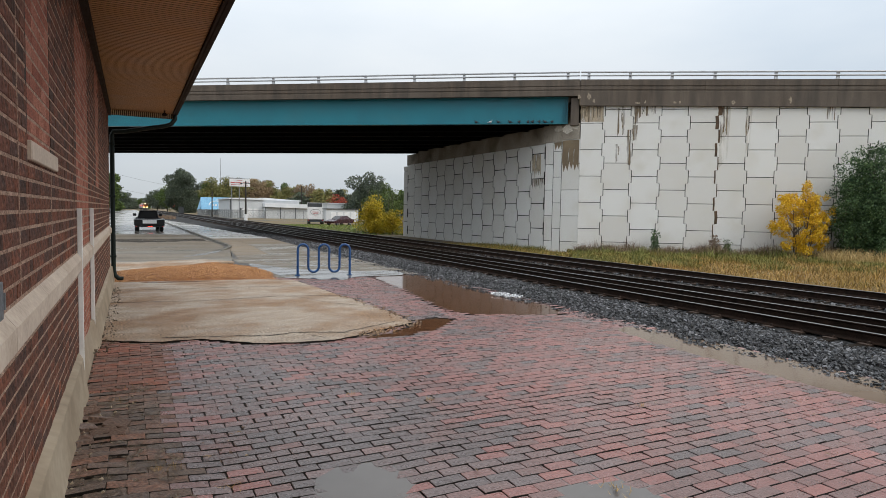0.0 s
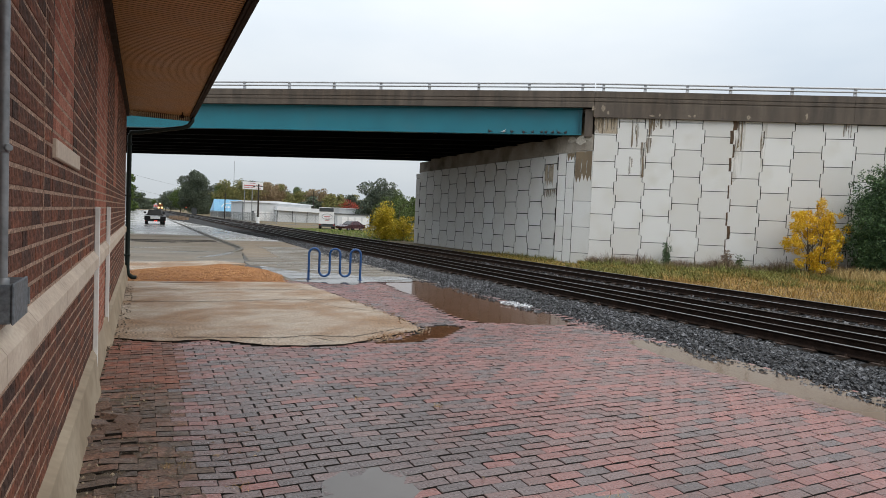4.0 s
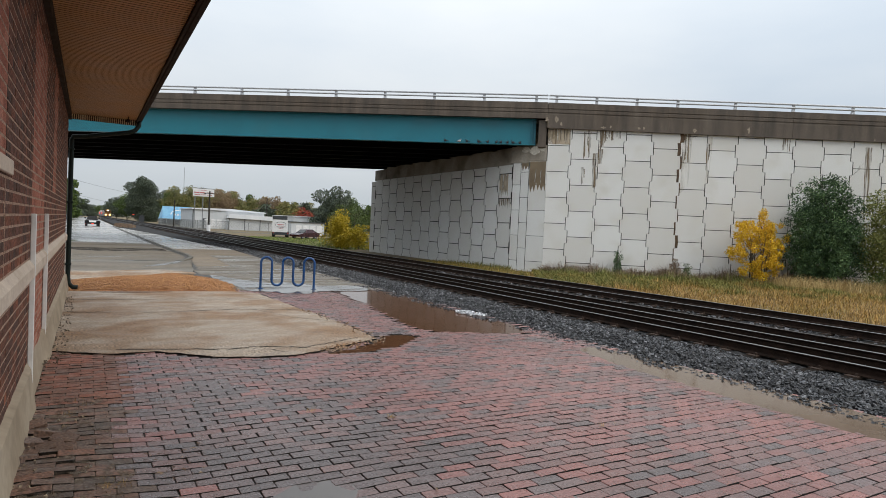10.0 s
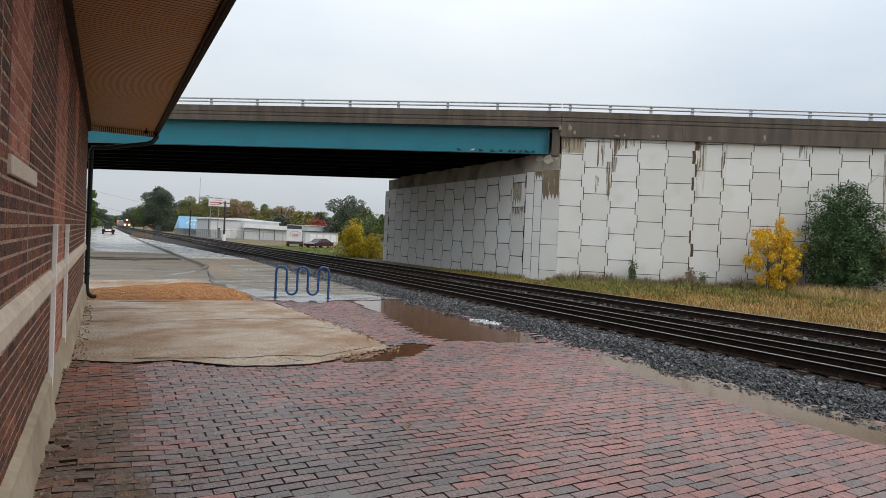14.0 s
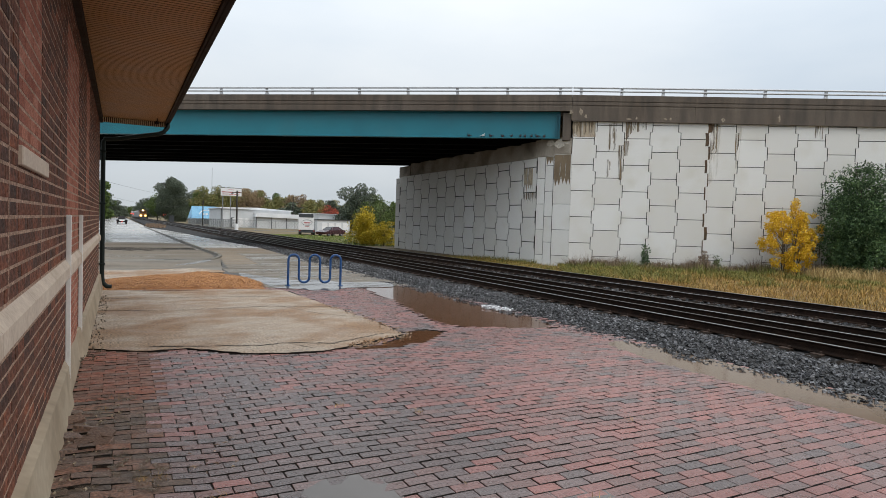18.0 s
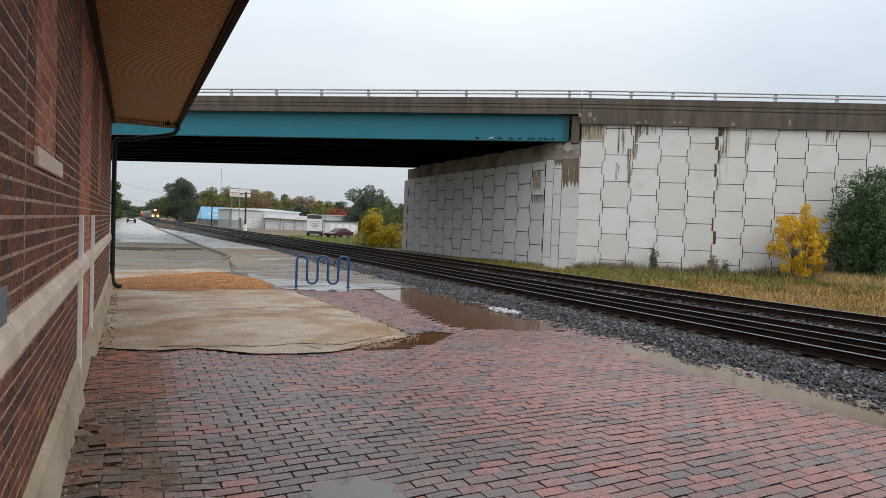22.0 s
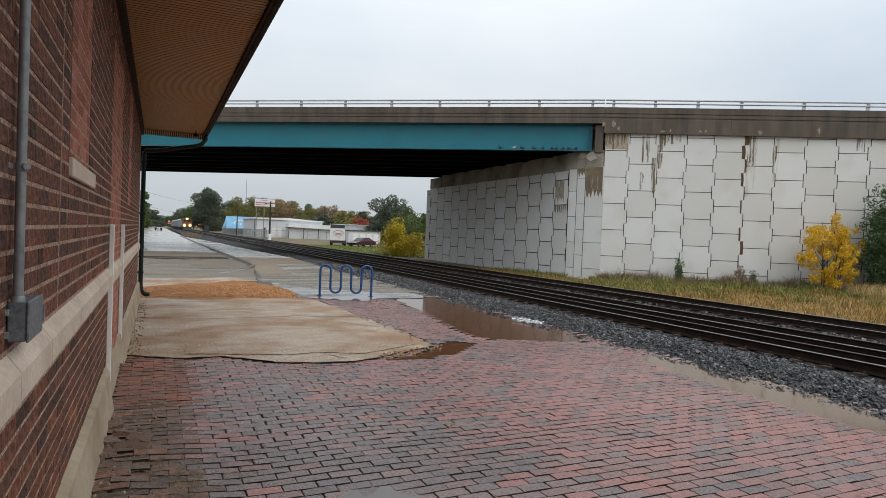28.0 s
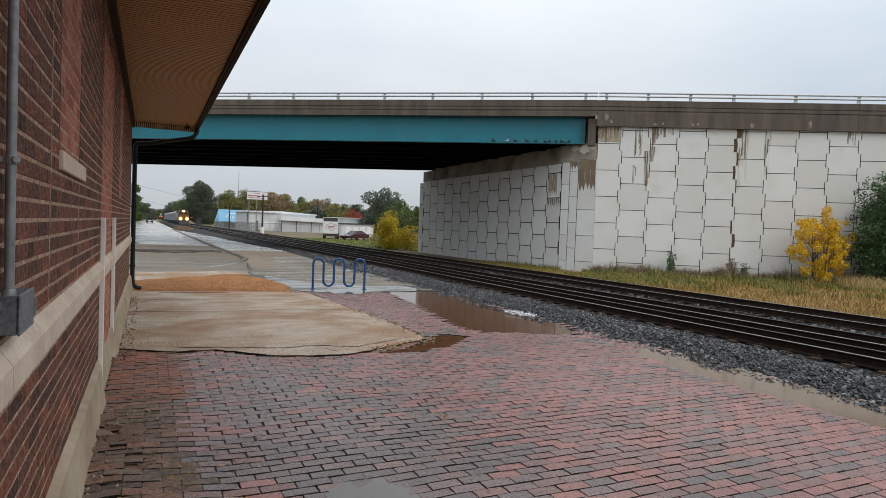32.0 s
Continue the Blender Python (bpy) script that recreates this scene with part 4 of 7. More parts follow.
def build_retaining_wall():
    wall = tagged(new("retaining_wall"), "retaining wall of pale interlocking concrete panels under the overpass", "retaining wall", kind="structure")
    meshes = {}

    def lay(frame_, cols, x0, width, zlow, ztop, phase, notch=0.065, gap=0.015, cut_first=None, cut_last=None, lift=0.0):
        for c in range(cols):
            cx = x0 + (c + 0.5) * width
            zc = 0.255 - ROW * 0.5 - (ROW / 2 if (c + phase) % 2 else 0) - ROW + lift
            while zc - ROW / 2 < ztop:
                lo, hi = max(zlow - zc, -ROW / 2), min(ztop - zc, ROW / 2)
                if hi - lo > 0.12:
                    lim0 = cut_first if cut_first is not None and c == 0 else -9
                    lim1 = cut_last if cut_last is not None and c == cols - 1 else 9
                    key = (round(width, 3), notch, round(lo, 3), round(hi, 3), lim0, lim1)
                    if key not in meshes:
                        pts = clipped(panel_outline(width, ROW, notch, gap), lo, hi)
                        if hi < ROW / 2 - 0.01 or lo > -ROW / 2 + 0.01:
                            pts = [(x, min(max(z, lo + 0.015), hi - 0.015)) for x, z in pts]
                        if hi - lo < 0.25:
                            pts = [(x, lo - gap if z < lo + 0.03 else z) for x, z in pts]
                        pts = [(min(max(x, lim0), lim1), z) for x, z in pts]
                        meshes[key] = panel_mesh(pts)
                    part("panel", meshes[key], M_PANEL, wall, m=frame_ @ pose(cx, 0, zc))
                zc += ROW
    lay(FACE, 22, -0.66, COL, GROUND_Z - 0.1, 7.9, 1, 0.065, 0.016, cut_first=-COL / 2 + 0.25)
    lay(ABUT, 14, -20.10, 1.438, GROUND_Z - 0.2, 5.84, 0, 0.08, 0.024, cut_last=0.68, lift=-0.08)
    lay(ABUT, 1, -21.02, 0.86, GROUND_Z - 0.2, 5.74, 1, 0.0, 0.018, lift=-0.08)
    lay(CHAMFER, 2, 0.02, 0.55, GROUND_Z - 0.1, 5.9, 0, 0.0, 0.012, lift=-0.04)
    lay(CORNER, 1, 0.006, 1.08, GROUND_Z - 0.1, 6.0, 0, 0.0, 0.012, lift=-0.04)
    # near-black backing supplies the shade seen through the joints
    s = Shape()
    s.slab([(0.27, 0.05), (0.05, 0.6), (34, 0.6), (34, 0.05)], GROUND_Z - 0.1, 7.95)
    part("backing", s, M_GAP_SHADE, wall, "near-black backing painting the shade in the panel joints", FACE @ pose(-0.66, 0, 0))
    part("backing", Shape().box(-20.95, 0, 0.05, 0.6, GROUND_Z - 0.1, 5.72), M_GAP_SHADE, wall, m=ABUT)
    part("backing", Shape().box(0, 1.1, 0.05, 0.6, GROUND_Z - 0.1, 5.88), M_GAP_SHADE, wall, m=CHAMFER)
    part("backing", Shape().box(0.02, 1.05, 0.05, 0.6, GROUND_Z - 0.1, 5.98), M_GAP_SHADE, wall, m=CORNER)
    # water stains that run down from the cap
    rnd = random.Random(6)
    stains = [(-0.42, 0.10, 6.95, 7.8), (-0.22, 0.07, 7.1, 7.8), (-0.06, 0.13, 6.9, 7.8), (0.20, 0.08, 7.0, 7.8), (0.36, 0.14, 6.95, 7.8), (0.60, 0.07, 7.2, 7.8), (1.60, 0.07, 6.15, 7.7), (1.86, 0.07, 6.2, 7.8), (1.76, 0.04, 6.7, 7.8), (1.56, 0.06, 4.65, 5.7), (1.66, 0.03, 5.1, 5.6), (2.14, 0.24, 4.55, 6.5), (2.42, 0.22, 5.9, 6.75), (2.50, 0.16, 6.7, 7.8), (2.72, 0.07, 7.1, 7.8), (2.9, 0.05, 7.3, 7.8), (3.1, 0.08, 7.25, 7.8), (3.34, 0.05, 7.4, 7.8), (3.5, 0.07, 7.3, 7.8), (7.10, 0.07, 6.2, 7.75), (7.28, 0.10, 6.15, 7.75), (7.0, 0.06, 5.6, 7.7), (8.30, 0.10, 6.1, 7.2), (12.3, 0.12, 7.0, 7.75), (12.55, 0.10, 6.9, 7.75), (16.60, 0.26, 4.1, 7.3)]
    part("stain", Shape().add([(-0.43, -0.0035, 7.8), (0.84, -0.0035, 7.8), (0.84, -0.0035, 6.95), (-0.40, -0.0035, 6.95)], [(0, 1, 2, 3)]), M_TANSTAIN, wall, "tan water stain on a panel", FACE)
    for x0, x1, z0, z1 in ((6.98, 7.5, 4.4, 7.7), (8.32, 8.6, 5.2, 7.6)):
        part("stain", Shape().add([(x0, -0.003, z1), (x1, -0.003, z1), (x1 - 0.1, -0.003, z0 + 0.5), (x0, -0.003, z0)], [(0, 1, 2, 3)]), M_FAINT, wall, "faint ochre run below a joint", FACE)
    for x, w, z0, z1 in stains:
        pts, m_ = [], 10
        low = z0
        for k in range(m_ + 1):
            pts.append((x - 0.03 + rnd.uniform(-0.02, 0.02) + 0.25 * w * (k / m_) ** 2, z1 + (low - z1) * k / m_))
        for k in range(m_, -1, -1):
            pts.append((x + w + 0.03 + rnd.uniform(-0.02, 0.02) - 0.25 * w * (k / m_) ** 2, z1 + (low - z1) * k / m_ + (rnd.uniform(0, 0.3) if k == m_ else 0)))
        part("stain", Shape().add([(a, -0.004, b) for a, b in pts], [tuple(range(len(pts)))]), M_STAIN, wall, "dark brown water stain", FACE)
    # the rusty open joint steps in and out with the panels
    joint = Shape()
    for k in range(-1, 12):
        zc = 0.255 + k * ROW / 2
        x = 6.87 + (0.065 if k % 2 == 0 else -0.065)
        w = (0.02, 0.03, 0.03, 0.085, 0.05, 0.02, 0.04, 0.03, 0.07, 0.05, 0.10, 0.12, 0.06)[k + 1]
        lo, hi = max(zc - ROW / 4, -0.1), min(zc + ROW / 4, 7.78)
        n = len(joint.v)
        joint.add([(x - w * 0.8, -0.005, lo), (x + w, -0.005, lo + 0.02), (x + w * 1.2, -0.005, (lo + hi) / 2), (x + w * 0.8, -0.005, hi), (x - w, -0.005, hi - 0.02), (x - w * 0.6, -0.005, (lo + hi) / 2)], [tuple(range(6))])
    part("stain", joint, M_RUST, wall, "dark rusty stain along an open joint", FACE)
    # brown damp on the splayed corner, running out in drips
    def drips(x0, x1, z1, z0, n, mat, frame_, label):
        pts = [(x0, z1), (x1, z1)]
        for k in range(n + 1):
            z = z0 + (rnd.uniform(0.25, 0.75) if k % 2 else rnd.uniform(-0.3, 0.15)) * 0.7
            pts.append((x1 - (x1 - x0) * k / n, min(z, z1 - 0.05)))
        part("stain", Shape().add([(a, -0.004, b) for a, b in pts], [tuple(range(len(pts)))]), mat, wall, label, frame_)
    drips(0.03, 1.02, 5.97, 4.25, 9, M_BROWNSTAIN, CORNER, "dark brown damp stain")
    drips(0.60, 1.10, 5.88, 5.5, 5, M_BROWNSTAIN, CHAMFER, "dark brown water stain")
    drips(-1.28, -0.40, 5.3, 3.95, 9, M_TANSTAIN, ABUT, "tan water stain on a panel")
    drips(-1.30, -0.14, 3.82, 3.3, 13, M_STAIN, ABUT, "brown water stain on a panel")


def build_overpass():
    br = thing("overpass_bridge", "road overpass with a teal steel girder and grey concrete parapet", "bridge", FACE, kind="structure")
    L = -96
    # fascia of the deck with two reveals
    prof = [(0, 8.36), (0, 8.62), (0.03, 8.64), (0.03, 8.70), (0, 8.72), (0, 8.84), (0.03, 8.86), (0.03, 8.90), (0, 8.92), (0, 9.27), (0.30, 9.27), (0.30, 8.55), (1.0, 8.55), (1.0, 8.36)]
    part("parapet", Shape().prism(prof, (L, -0.15, 0.0), (0, 1, 0), (0, 0, 1), (-0.52 - L, 0, 0)), M_PARAPET, br)
    prof = [(0, 7.82), (0, 8.60), (0.03, 8.62), (0.03, 8.68), (0, 8.70), (0, 8.84), (0.03, 8.86), (0.03, 8.90), (0, 8.92), (0, 9.25), (0.30, 9.25), (0.30, 7.82)]
    for i in range(5):
        x0, x1 = -0.50 + i * 6.6, -0.51 + (i + 1) * 6.6
        part("wall_cap", Shape().prism(prof, (x0, -0.17, -0.014 * x0), (0, 1, 0), (0, 0, 1), (x1 - x0, 0, -0.014 * (x1 - x0))), M_PARAPET, br)
    part("deck", Shape().box(L, -0.7, 0.55, 17.6, 8.15, 8.42), M_SEAT, br, "concrete underside of the bridge deck")
    part("roadway", Shape().box(-130, 440, 0.16, 17.6, 8.43, 8.5), M_ASPHALT, br)
    part("embankment", Shape().box(34, 440, 0.7, 17.4, GROUND_Z, 8.42), M_GROUND, br, "earth fill behind the wall")
    part("embankment", Shape().box(-130, L, 0.7, 17.4, GROUND_Z, 8.42), M_GROUND, br, "earth fill beyond the street")
    part("fill", Shape().box(1.2, 34, 0.7, 17.4, GROUND_Z, 8.42), M_GROUND, br)
    part("parapet", Shape().box(L, 33, 17.6, 17.9, 8.0, 9.25), M_PARAPET, br, "far concrete parapet")
    # girders
    def girder(y, z0, z1, flange):
        g = Shape()
        g.box(L, -1.12, y - 0.012, y + 0.012, z0 + 0.03, z1 - 0.03)
        g.box(L, -1.12, y - flange / 2, y + flange / 2, z0, z0 + 0.035)
        g.box(L, -1.12, y - flange / 2, y + flange / 2, z1 - 0.035, z1)
        return g
    front = part("girder", girder(0.35, 6.87, 8.36, 0.34), M_TEAL, br, "teal painted steel edge girder")
    for x in (-1.2, -1.35):
        part("stiffener", Shape().box(x, x + 0.02, 0.18, 0.52, 6.89, 8.26), M_TEAL, front)
    # inner girders and cross frames are coloured for the shade they stand in
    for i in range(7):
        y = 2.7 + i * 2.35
        part("girder", girder(y, 6.77, 8.16, 0.36), M_STEEL_SHADE, br, "inner steel girder coloured near black for the shade under the deck")
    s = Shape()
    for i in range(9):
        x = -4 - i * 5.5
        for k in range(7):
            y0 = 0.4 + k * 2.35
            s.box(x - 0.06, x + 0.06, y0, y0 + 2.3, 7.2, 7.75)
    part("cross_frames", s, M_STEEL_SHADE, br)
    # bearing seat on the abutment, in its own direction
    seat = part("bridge_seat", Shape().cbox(-18.2, 0.0, 0.1, 1.4, 5.84, 6.85, 0.02), M_SEAT, br, "stained concrete bridge seat", FACE.inverted() @ ABUT)
    part("end_block", Shape().cbox(-20.5, -18.22, 0.06, 1.4, 5.78, 6.70, 0.03), M_SEAT, br, "pale concrete block at the end of the bridge seat", FACE.inverted() @ ABUT)
    part("bridge_seat", Shape().cbox(-0.2, 1.15, 0.06, 1.3, 5.9, 6.88, 0.02), M_SEAT, br, m=FACE.inverted() @ CHAMFER)
    part("bridge_seat", Shape().cbox(0.0, 1.02, 0.03, 1.3, 6.0, 6.9, 0.02), M_SEAT, br, m=FACE.inverted() @ CORNER)
    part("back_wall", Shape().box(-20.3, -0.4, 1.1, 1.5, 5.9, 8.42), M_SEAT, br, m=FACE.inverted() @ ABUT)
    part("end_wall", Shape().cbox(-0.98, -0.53, 0.0, 0.55, 6.75, 8.29, 0.015), M_PARAPET, br, "rough concrete end of the wall beside the girder")
    part("far_abutment", Shape().box(L, L + 12, 0.2, 17.6, GROUND_Z, 8.15), M_SEAT, br, "plain concrete abutment beyond the street")
    part("joint_filler", Shape().box(-0.62, -0.42, 0.0, 0.1, 8.4, 9.2), M_PARAPET, br)
    # pale patches where the concrete has spalled
    rnd = random.Random(2)
    for x, z, w, h in ((-0.55, 8.1, 0.22, 0.4), (0.0, 8.12, 0.25, 0.45), (0.25, 7.9, 0.16, 0.3), (2.6, 7.85, 0.3, 0.16), (3.0, 7.85, 0.16, 0.24), (4.55, 7.83, 0.22, 0.2), (4.8, 7.83, 0.12, 0.26), (7.55, 7.75, 0.28, 0.38), (10.4, 7.72, 0.2, 0.5), (16.9, 7.6, 0.12, 0.14)):
        n = 12
        pts = [(x + w * math.cos(2 * math.pi * k / n) * rnd.uniform(0.3, 1.0) / 1.7, z + h / 2 + h * math.sin(2 * math.pi * k / n) * rnd.uniform(0.35, 1.0) / 2) for k in range(n)]
        pts = [(a, max(b, 7.83 - 0.014 * max(x, 0))) for a, b in pts]
        part("spall", Shape().add([(a, -0.176, b) for a, b in pts], [tuple(range(n))]), M_PATCH, br, "pale spalled patch of concrete")
    for frame_, x0, x1, z0, z1 in ((CORNER, -0.02, 0.62, 6.32, 6.86), (CHAMFER, 0.55, 1.12, 6.45, 6.84), (CORNER, 0.55, 0.98, 6.55, 6.86)):
        n = 14
        pts = [((x0 + x1) / 2 + (x1 - x0) / 2 * math.cos(2 * math.pi * k / n) * rnd.uniform(0.8, 1.1), (z0 + z1) / 2 + (z1 - z0) / 2 * math.sin(2 * math.pi * k / n) * rnd.uniform(0.75, 1.05)) for k in range(n)]
        part("spall", Shape().add([(a, 0.022 if frame_ is CORNER else 0.052, min(b, 6.86)) for a, b in pts], [tuple(range(n))]), M_PALEPATCH, br, "pale peeled patch on the bridge seat", FACE.inverted() @ frame_)
    # railing
    rail = thing("bridge_railing", "two-bar aluminium railing on the overpass parapet", "railing", FACE)
    posts = [-24.5 - 2.95 * i for i in range(9)] + [-21.53, -18.6, -15.75, -12.85, -9.93, -7.03, -4.15, -1.19, -0.05, 2.17, 4.38, 6.59, 9.66, 12.7, 15.76, 18.8, 21.9, 25.0, 28]
    post = Shape().prism([(-0.02, 0), (0.16, 0), (0.10, 0.18), (0.07, 0.46), (0.0, 0.46), (0.0, 0.2)], (-0.075, 0, 0), (0, 1, 0), (0, 0, 1), (0.15, 0, 0)).mesh("post", M_ALU)
    def top(x):
        return 9.27 if x < -0.66 else 9.25 - 0.014 * x
    for x in posts:
        part("post", post, M_ALU, rail, m=pose(x, -0.1, top(x) - 0.006))
    for z, h in ((0.22, 0.045), (0.41, 0.055)):
        for x0, x1 in ((L, -0.54), (-0.48, 32)):
            q = Shape()
            ring = [(0.08 * math.cos(a) * 0.7, h * math.sin(a)) for a in (2 * math.pi * k / 10 for k in range(10))]
            q.prism(ring, (x0, -0.12, top(x0) + z), (0, 1, 0), (0, 0, 1), (x1 - x0, 0, top(x1) - top(x0)))
            part("rail_bar", q, M_ALU, rail)


# ---- depot building ----
WALL_X, WALL_END, EAVE_X, EAVE_Z = -0.45, 16.3, 0.91, 4.0


def build_depot():
    d = thing("depot_building", "old railway depot of dark red brick with wide brown eaves", "building", kind="structure")
    s = Shape().box(-9, WALL_X - 0.09, -9, WALL_END - 0.02, GROUND_Z, 4.3)
    part("wall_core", s, M_MORTAR, d)
    s = Shape().box(WALL_X - 0.09, WALL_X, -9, WALL_END - 0.01, 0.36, 4.05)
    part("mortar", s, M_MORTAR, d, "pale pink-brown mortar")
    # stone course, plinth, sill
    y = -9.0
    for y1 in (-6, -3.2, -0.4, 2.35, 2.98, 4.05, 5.3, 6.62, 8.75, 10.2, 12.0, 14.1, WALL_END):
        st = Shape().prism([(0, 1.15), (0.036, 1.15), (0.042, 1.16), (0.042, 1.255), (0.0, 1.315)], (WALL_X, y + 0.003, 0), (1, 0, 0), (0, 0, 1), (0, y1 - y - 0.006, 0))
        part("stone_course", st, M_STONE, d, "pale limestone string course")
        y = y1
    rnd = random.Random(3)
    prof_n = 90
    v, f = [], []
    for i in range(prof_n + 1):
        yy = -9 + (WALL_END + 9) * i / prof_n
        gap = 6.74 < yy < 8.62
        jut = 0.0 if gap else 0.05
        n1 = 0.010 * noise.noise((yy * 1.3, 0, 0))
        v += [(WALL_X + jut + 0.05 + n1, yy, -0.03), (WALL_X + jut + 0.012 + n1, yy, 0.22), (WALL_X + jut + n1 * 0.5, yy, 0.36 + n1), (WALL_X - 0.03, yy, 0.40 + n1)]
        if i:
            for k in range(3):
                f.append((4 * i - 4 + k, 4 * i + k, 4 * i + k + 1, 4 * i - 3 + k))
    part("plinth", Shape().add(v, f), M_PLINTH, d, "crumbling stained stone plinth")
    for y0 in (6.70, 8.66):
        part("trim_strip", Shape().cbox(WALL_X + 0.002, WALL_X + 0.046, y0 - 0.018, y0 + 0.018, 0.10, 1.73, 0.005), M_TRIM, d, "white painted strip beside the bricked-up doorway")
    part("window_sill", Shape().cbox(WALL_X - 0.02, WALL_X + 0.022, 3.70, 4.92, 1.975, 2.075, 0.006), M_STONE, d, "pale stone sill of a bricked-up window")
    # eaves
    s = Shape()
    n = 250
    for i in range(n):
        y0 = -3.6 + i * (WALL_END + 0.2 + 3.6) / n
        y1 = y0 + (WALL_END + 0.2 + 3.6) / n
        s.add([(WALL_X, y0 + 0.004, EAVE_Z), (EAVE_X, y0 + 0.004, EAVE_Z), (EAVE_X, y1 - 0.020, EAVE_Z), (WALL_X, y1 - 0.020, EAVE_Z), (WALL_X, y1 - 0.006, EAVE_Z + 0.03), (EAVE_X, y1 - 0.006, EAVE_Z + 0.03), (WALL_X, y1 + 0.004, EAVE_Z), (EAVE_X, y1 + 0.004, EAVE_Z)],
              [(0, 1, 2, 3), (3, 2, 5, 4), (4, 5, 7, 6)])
        # the recessed faces get the shaded copy of the paint
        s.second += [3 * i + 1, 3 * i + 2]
    s.second_mat = M_GROOVE_SHADE
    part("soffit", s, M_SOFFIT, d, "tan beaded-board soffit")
    part("soffit_trim", Shape().box(WALL_X, WALL_X + 0.06, -3.6, WALL_END, EAVE_Z - 0.16, EAVE_Z - 0.002), M_BROWN, d, "dark brown moulding under the soffit")
    part("fascia", Shape().box(EAVE_X, EAVE_X + 0.03, -3.6, WALL_END + 0.2, EAVE_Z - 0.05, EAVE_Z + 0.16), M_BROWN, d)
    part("fascia", Shape().box(WALL_X - 6, EAVE_X + 0.03, WALL_END + 0.205, WALL_END + 0.235, EAVE_Z - 0.02, EAVE_Z + 0.16), M_BROWN, d)
    gut = Shape().prism([(0, 0.12), (0, 0), (0.03, -0.02), (0.08, -0.02), (0.11, 0.03), (0.12, 0.12), (0.105, 0.12), (0.095, 0.04), (0.07, 0.0), (0.02, 0.0), (0.012, 0.12)], (EAVE_X + 0.03, -3.6, EAVE_Z - 0.0), (1, 0, 0), (0, 0, 1), (0, WALL_END + 3.85, 0))
    part("gutter", gut, M_BROWN, d, "dark brown half-round gutter")
    part("roof", Shape().prism([(EAVE_X + 0.1, EAVE_Z + 0.13), (EAVE_X + 0.1, EAVE_Z + 0.17), (-4.5, EAVE_Z + 2.6), (-9, EAVE_Z + 1.0), (-9, EAVE_Z + 0.3), (-4.5, EAVE_Z + 2.4)], (0, -9, 0), (1, 0, 0), (0, 0, 1), (0, WALL_END + 9.3, 0)), M_ROOF, d)
    vent = part("vent_strip", Shape().box(WALL_X, EAVE_X, WALL_END + 0.13, WALL_END + 0.15, EAVE_Z - 0.12, EAVE_Z - 0.002), M_BROWN, d, "slatted vent strip closing the end of the eaves")
    for i in range(34):
        x = WALL_X + 0.01 + i * 0.042
        part("vent_slat", Shape().cbox(x, x + 0.026, WALL_END + 0.115, WALL_END + 0.13, EAVE_Z - 0.118, EAVE_Z - 0.004, 0.003), M_SLAT, vent)
    # downpipe: from the gutter back to the wall, down it, and out at the foot
    px, py = WALL_X + 0.07, WALL_END + 0.06
    path = [(EAVE_X + 0.06, py, EAVE_Z + 0.0), (EAVE_X + 0.06, py, EAVE_Z - 0.12), (EAVE_X - 0.02, py, EAVE_Z - 0.24), (EAVE_X - 0.14, py, EAVE_Z - 0.30), (0.3, py, EAVE_Z - 0.40), (px + 0.25, py, EAVE_Z - 0.5), (px + 0.03, py, EAVE_Z - 0.52), (px, py, EAVE_Z - 0.6)]
    path += [(px, py, 2.0), (px, py, 0.30), (px + 0.02, py - 0.0, 0.16), (px + 0.10, py - 0.02, 0.08), (px + 0.20, py - 0.03, 0.07)]
    pipe = part("downpipe", Shape().tube(path, 0.05, 12), M_PIPE, d, "dark green rainwater downpipe", smooth=True)
    for z in (0.6, 2.0, 3.2):
        part("bracket", Shape().cbox(px - 0.07, px + 0.062, py - 0.06, py + 0.06, z - 0.02, z + 0.02, 0.005), M_PIPE, pipe)
    # electrical conduit and box on the wall
    cx, cy = WALL_X + 0.028, 2.34
    el = thing("junction_box", "grey steel junction box with a conduit above it", "junction box")
    part("conduit", Shape().tube([(cx, cy, 1.48), (cx, cy, 3.9)], 0.0145, 14), M_CONDUIT, el, "galvanised conduit", smooth="sharp")
    part("coupling", Shape().tube([(cx, cy, 1.483), (cx, cy, 1.50), (cx, cy, 1.505)], [0.02, 0.02, 0.016], 14), M_CONDUIT, el, smooth="sharp")
    strap = part("strap", Shape().tube([(cx, cy, 1.897), (cx, cy, 1.90), (cx, cy, 1.924), (cx, cy, 1.927)], [0.0148, 0.0165, 0.0165, 0.0148], 14).cbox(WALL_X, WALL_X + 0.006, cy - 0.045, cy, 1.903, 1.921, 0.002), M_CONDUIT, el, "steel conduit strap")
    part("screw", Shape().tube([(cx + 0.012, cy - 0.012, 1.912), (cx + 0.018, cy - 0.022, 1.912), (cx + 0.019, cy - 0.024, 1.912)], [0.0115, 0.0115, 0.008], 12), M_CONDUIT, strap)
    part("body", Shape().cbox(WALL_X + 0.004, WALL_X + 0.056, 2.315, 2.56, 1.36, 1.485, 0.004), M_BOX, el)
    part("lid", Shape().cbox(WALL_X + 0.056, WALL_X + 0.064, 2.31, 2.565, 1.357, 1.489, 0.003), M_BOX, el)
    part("latch", Shape().cbox(WALL_X + 0.05, WALL_X + 0.07, 2.565, 2.572, 1.39, 1.45, 0.002), M_CONDUIT, el)
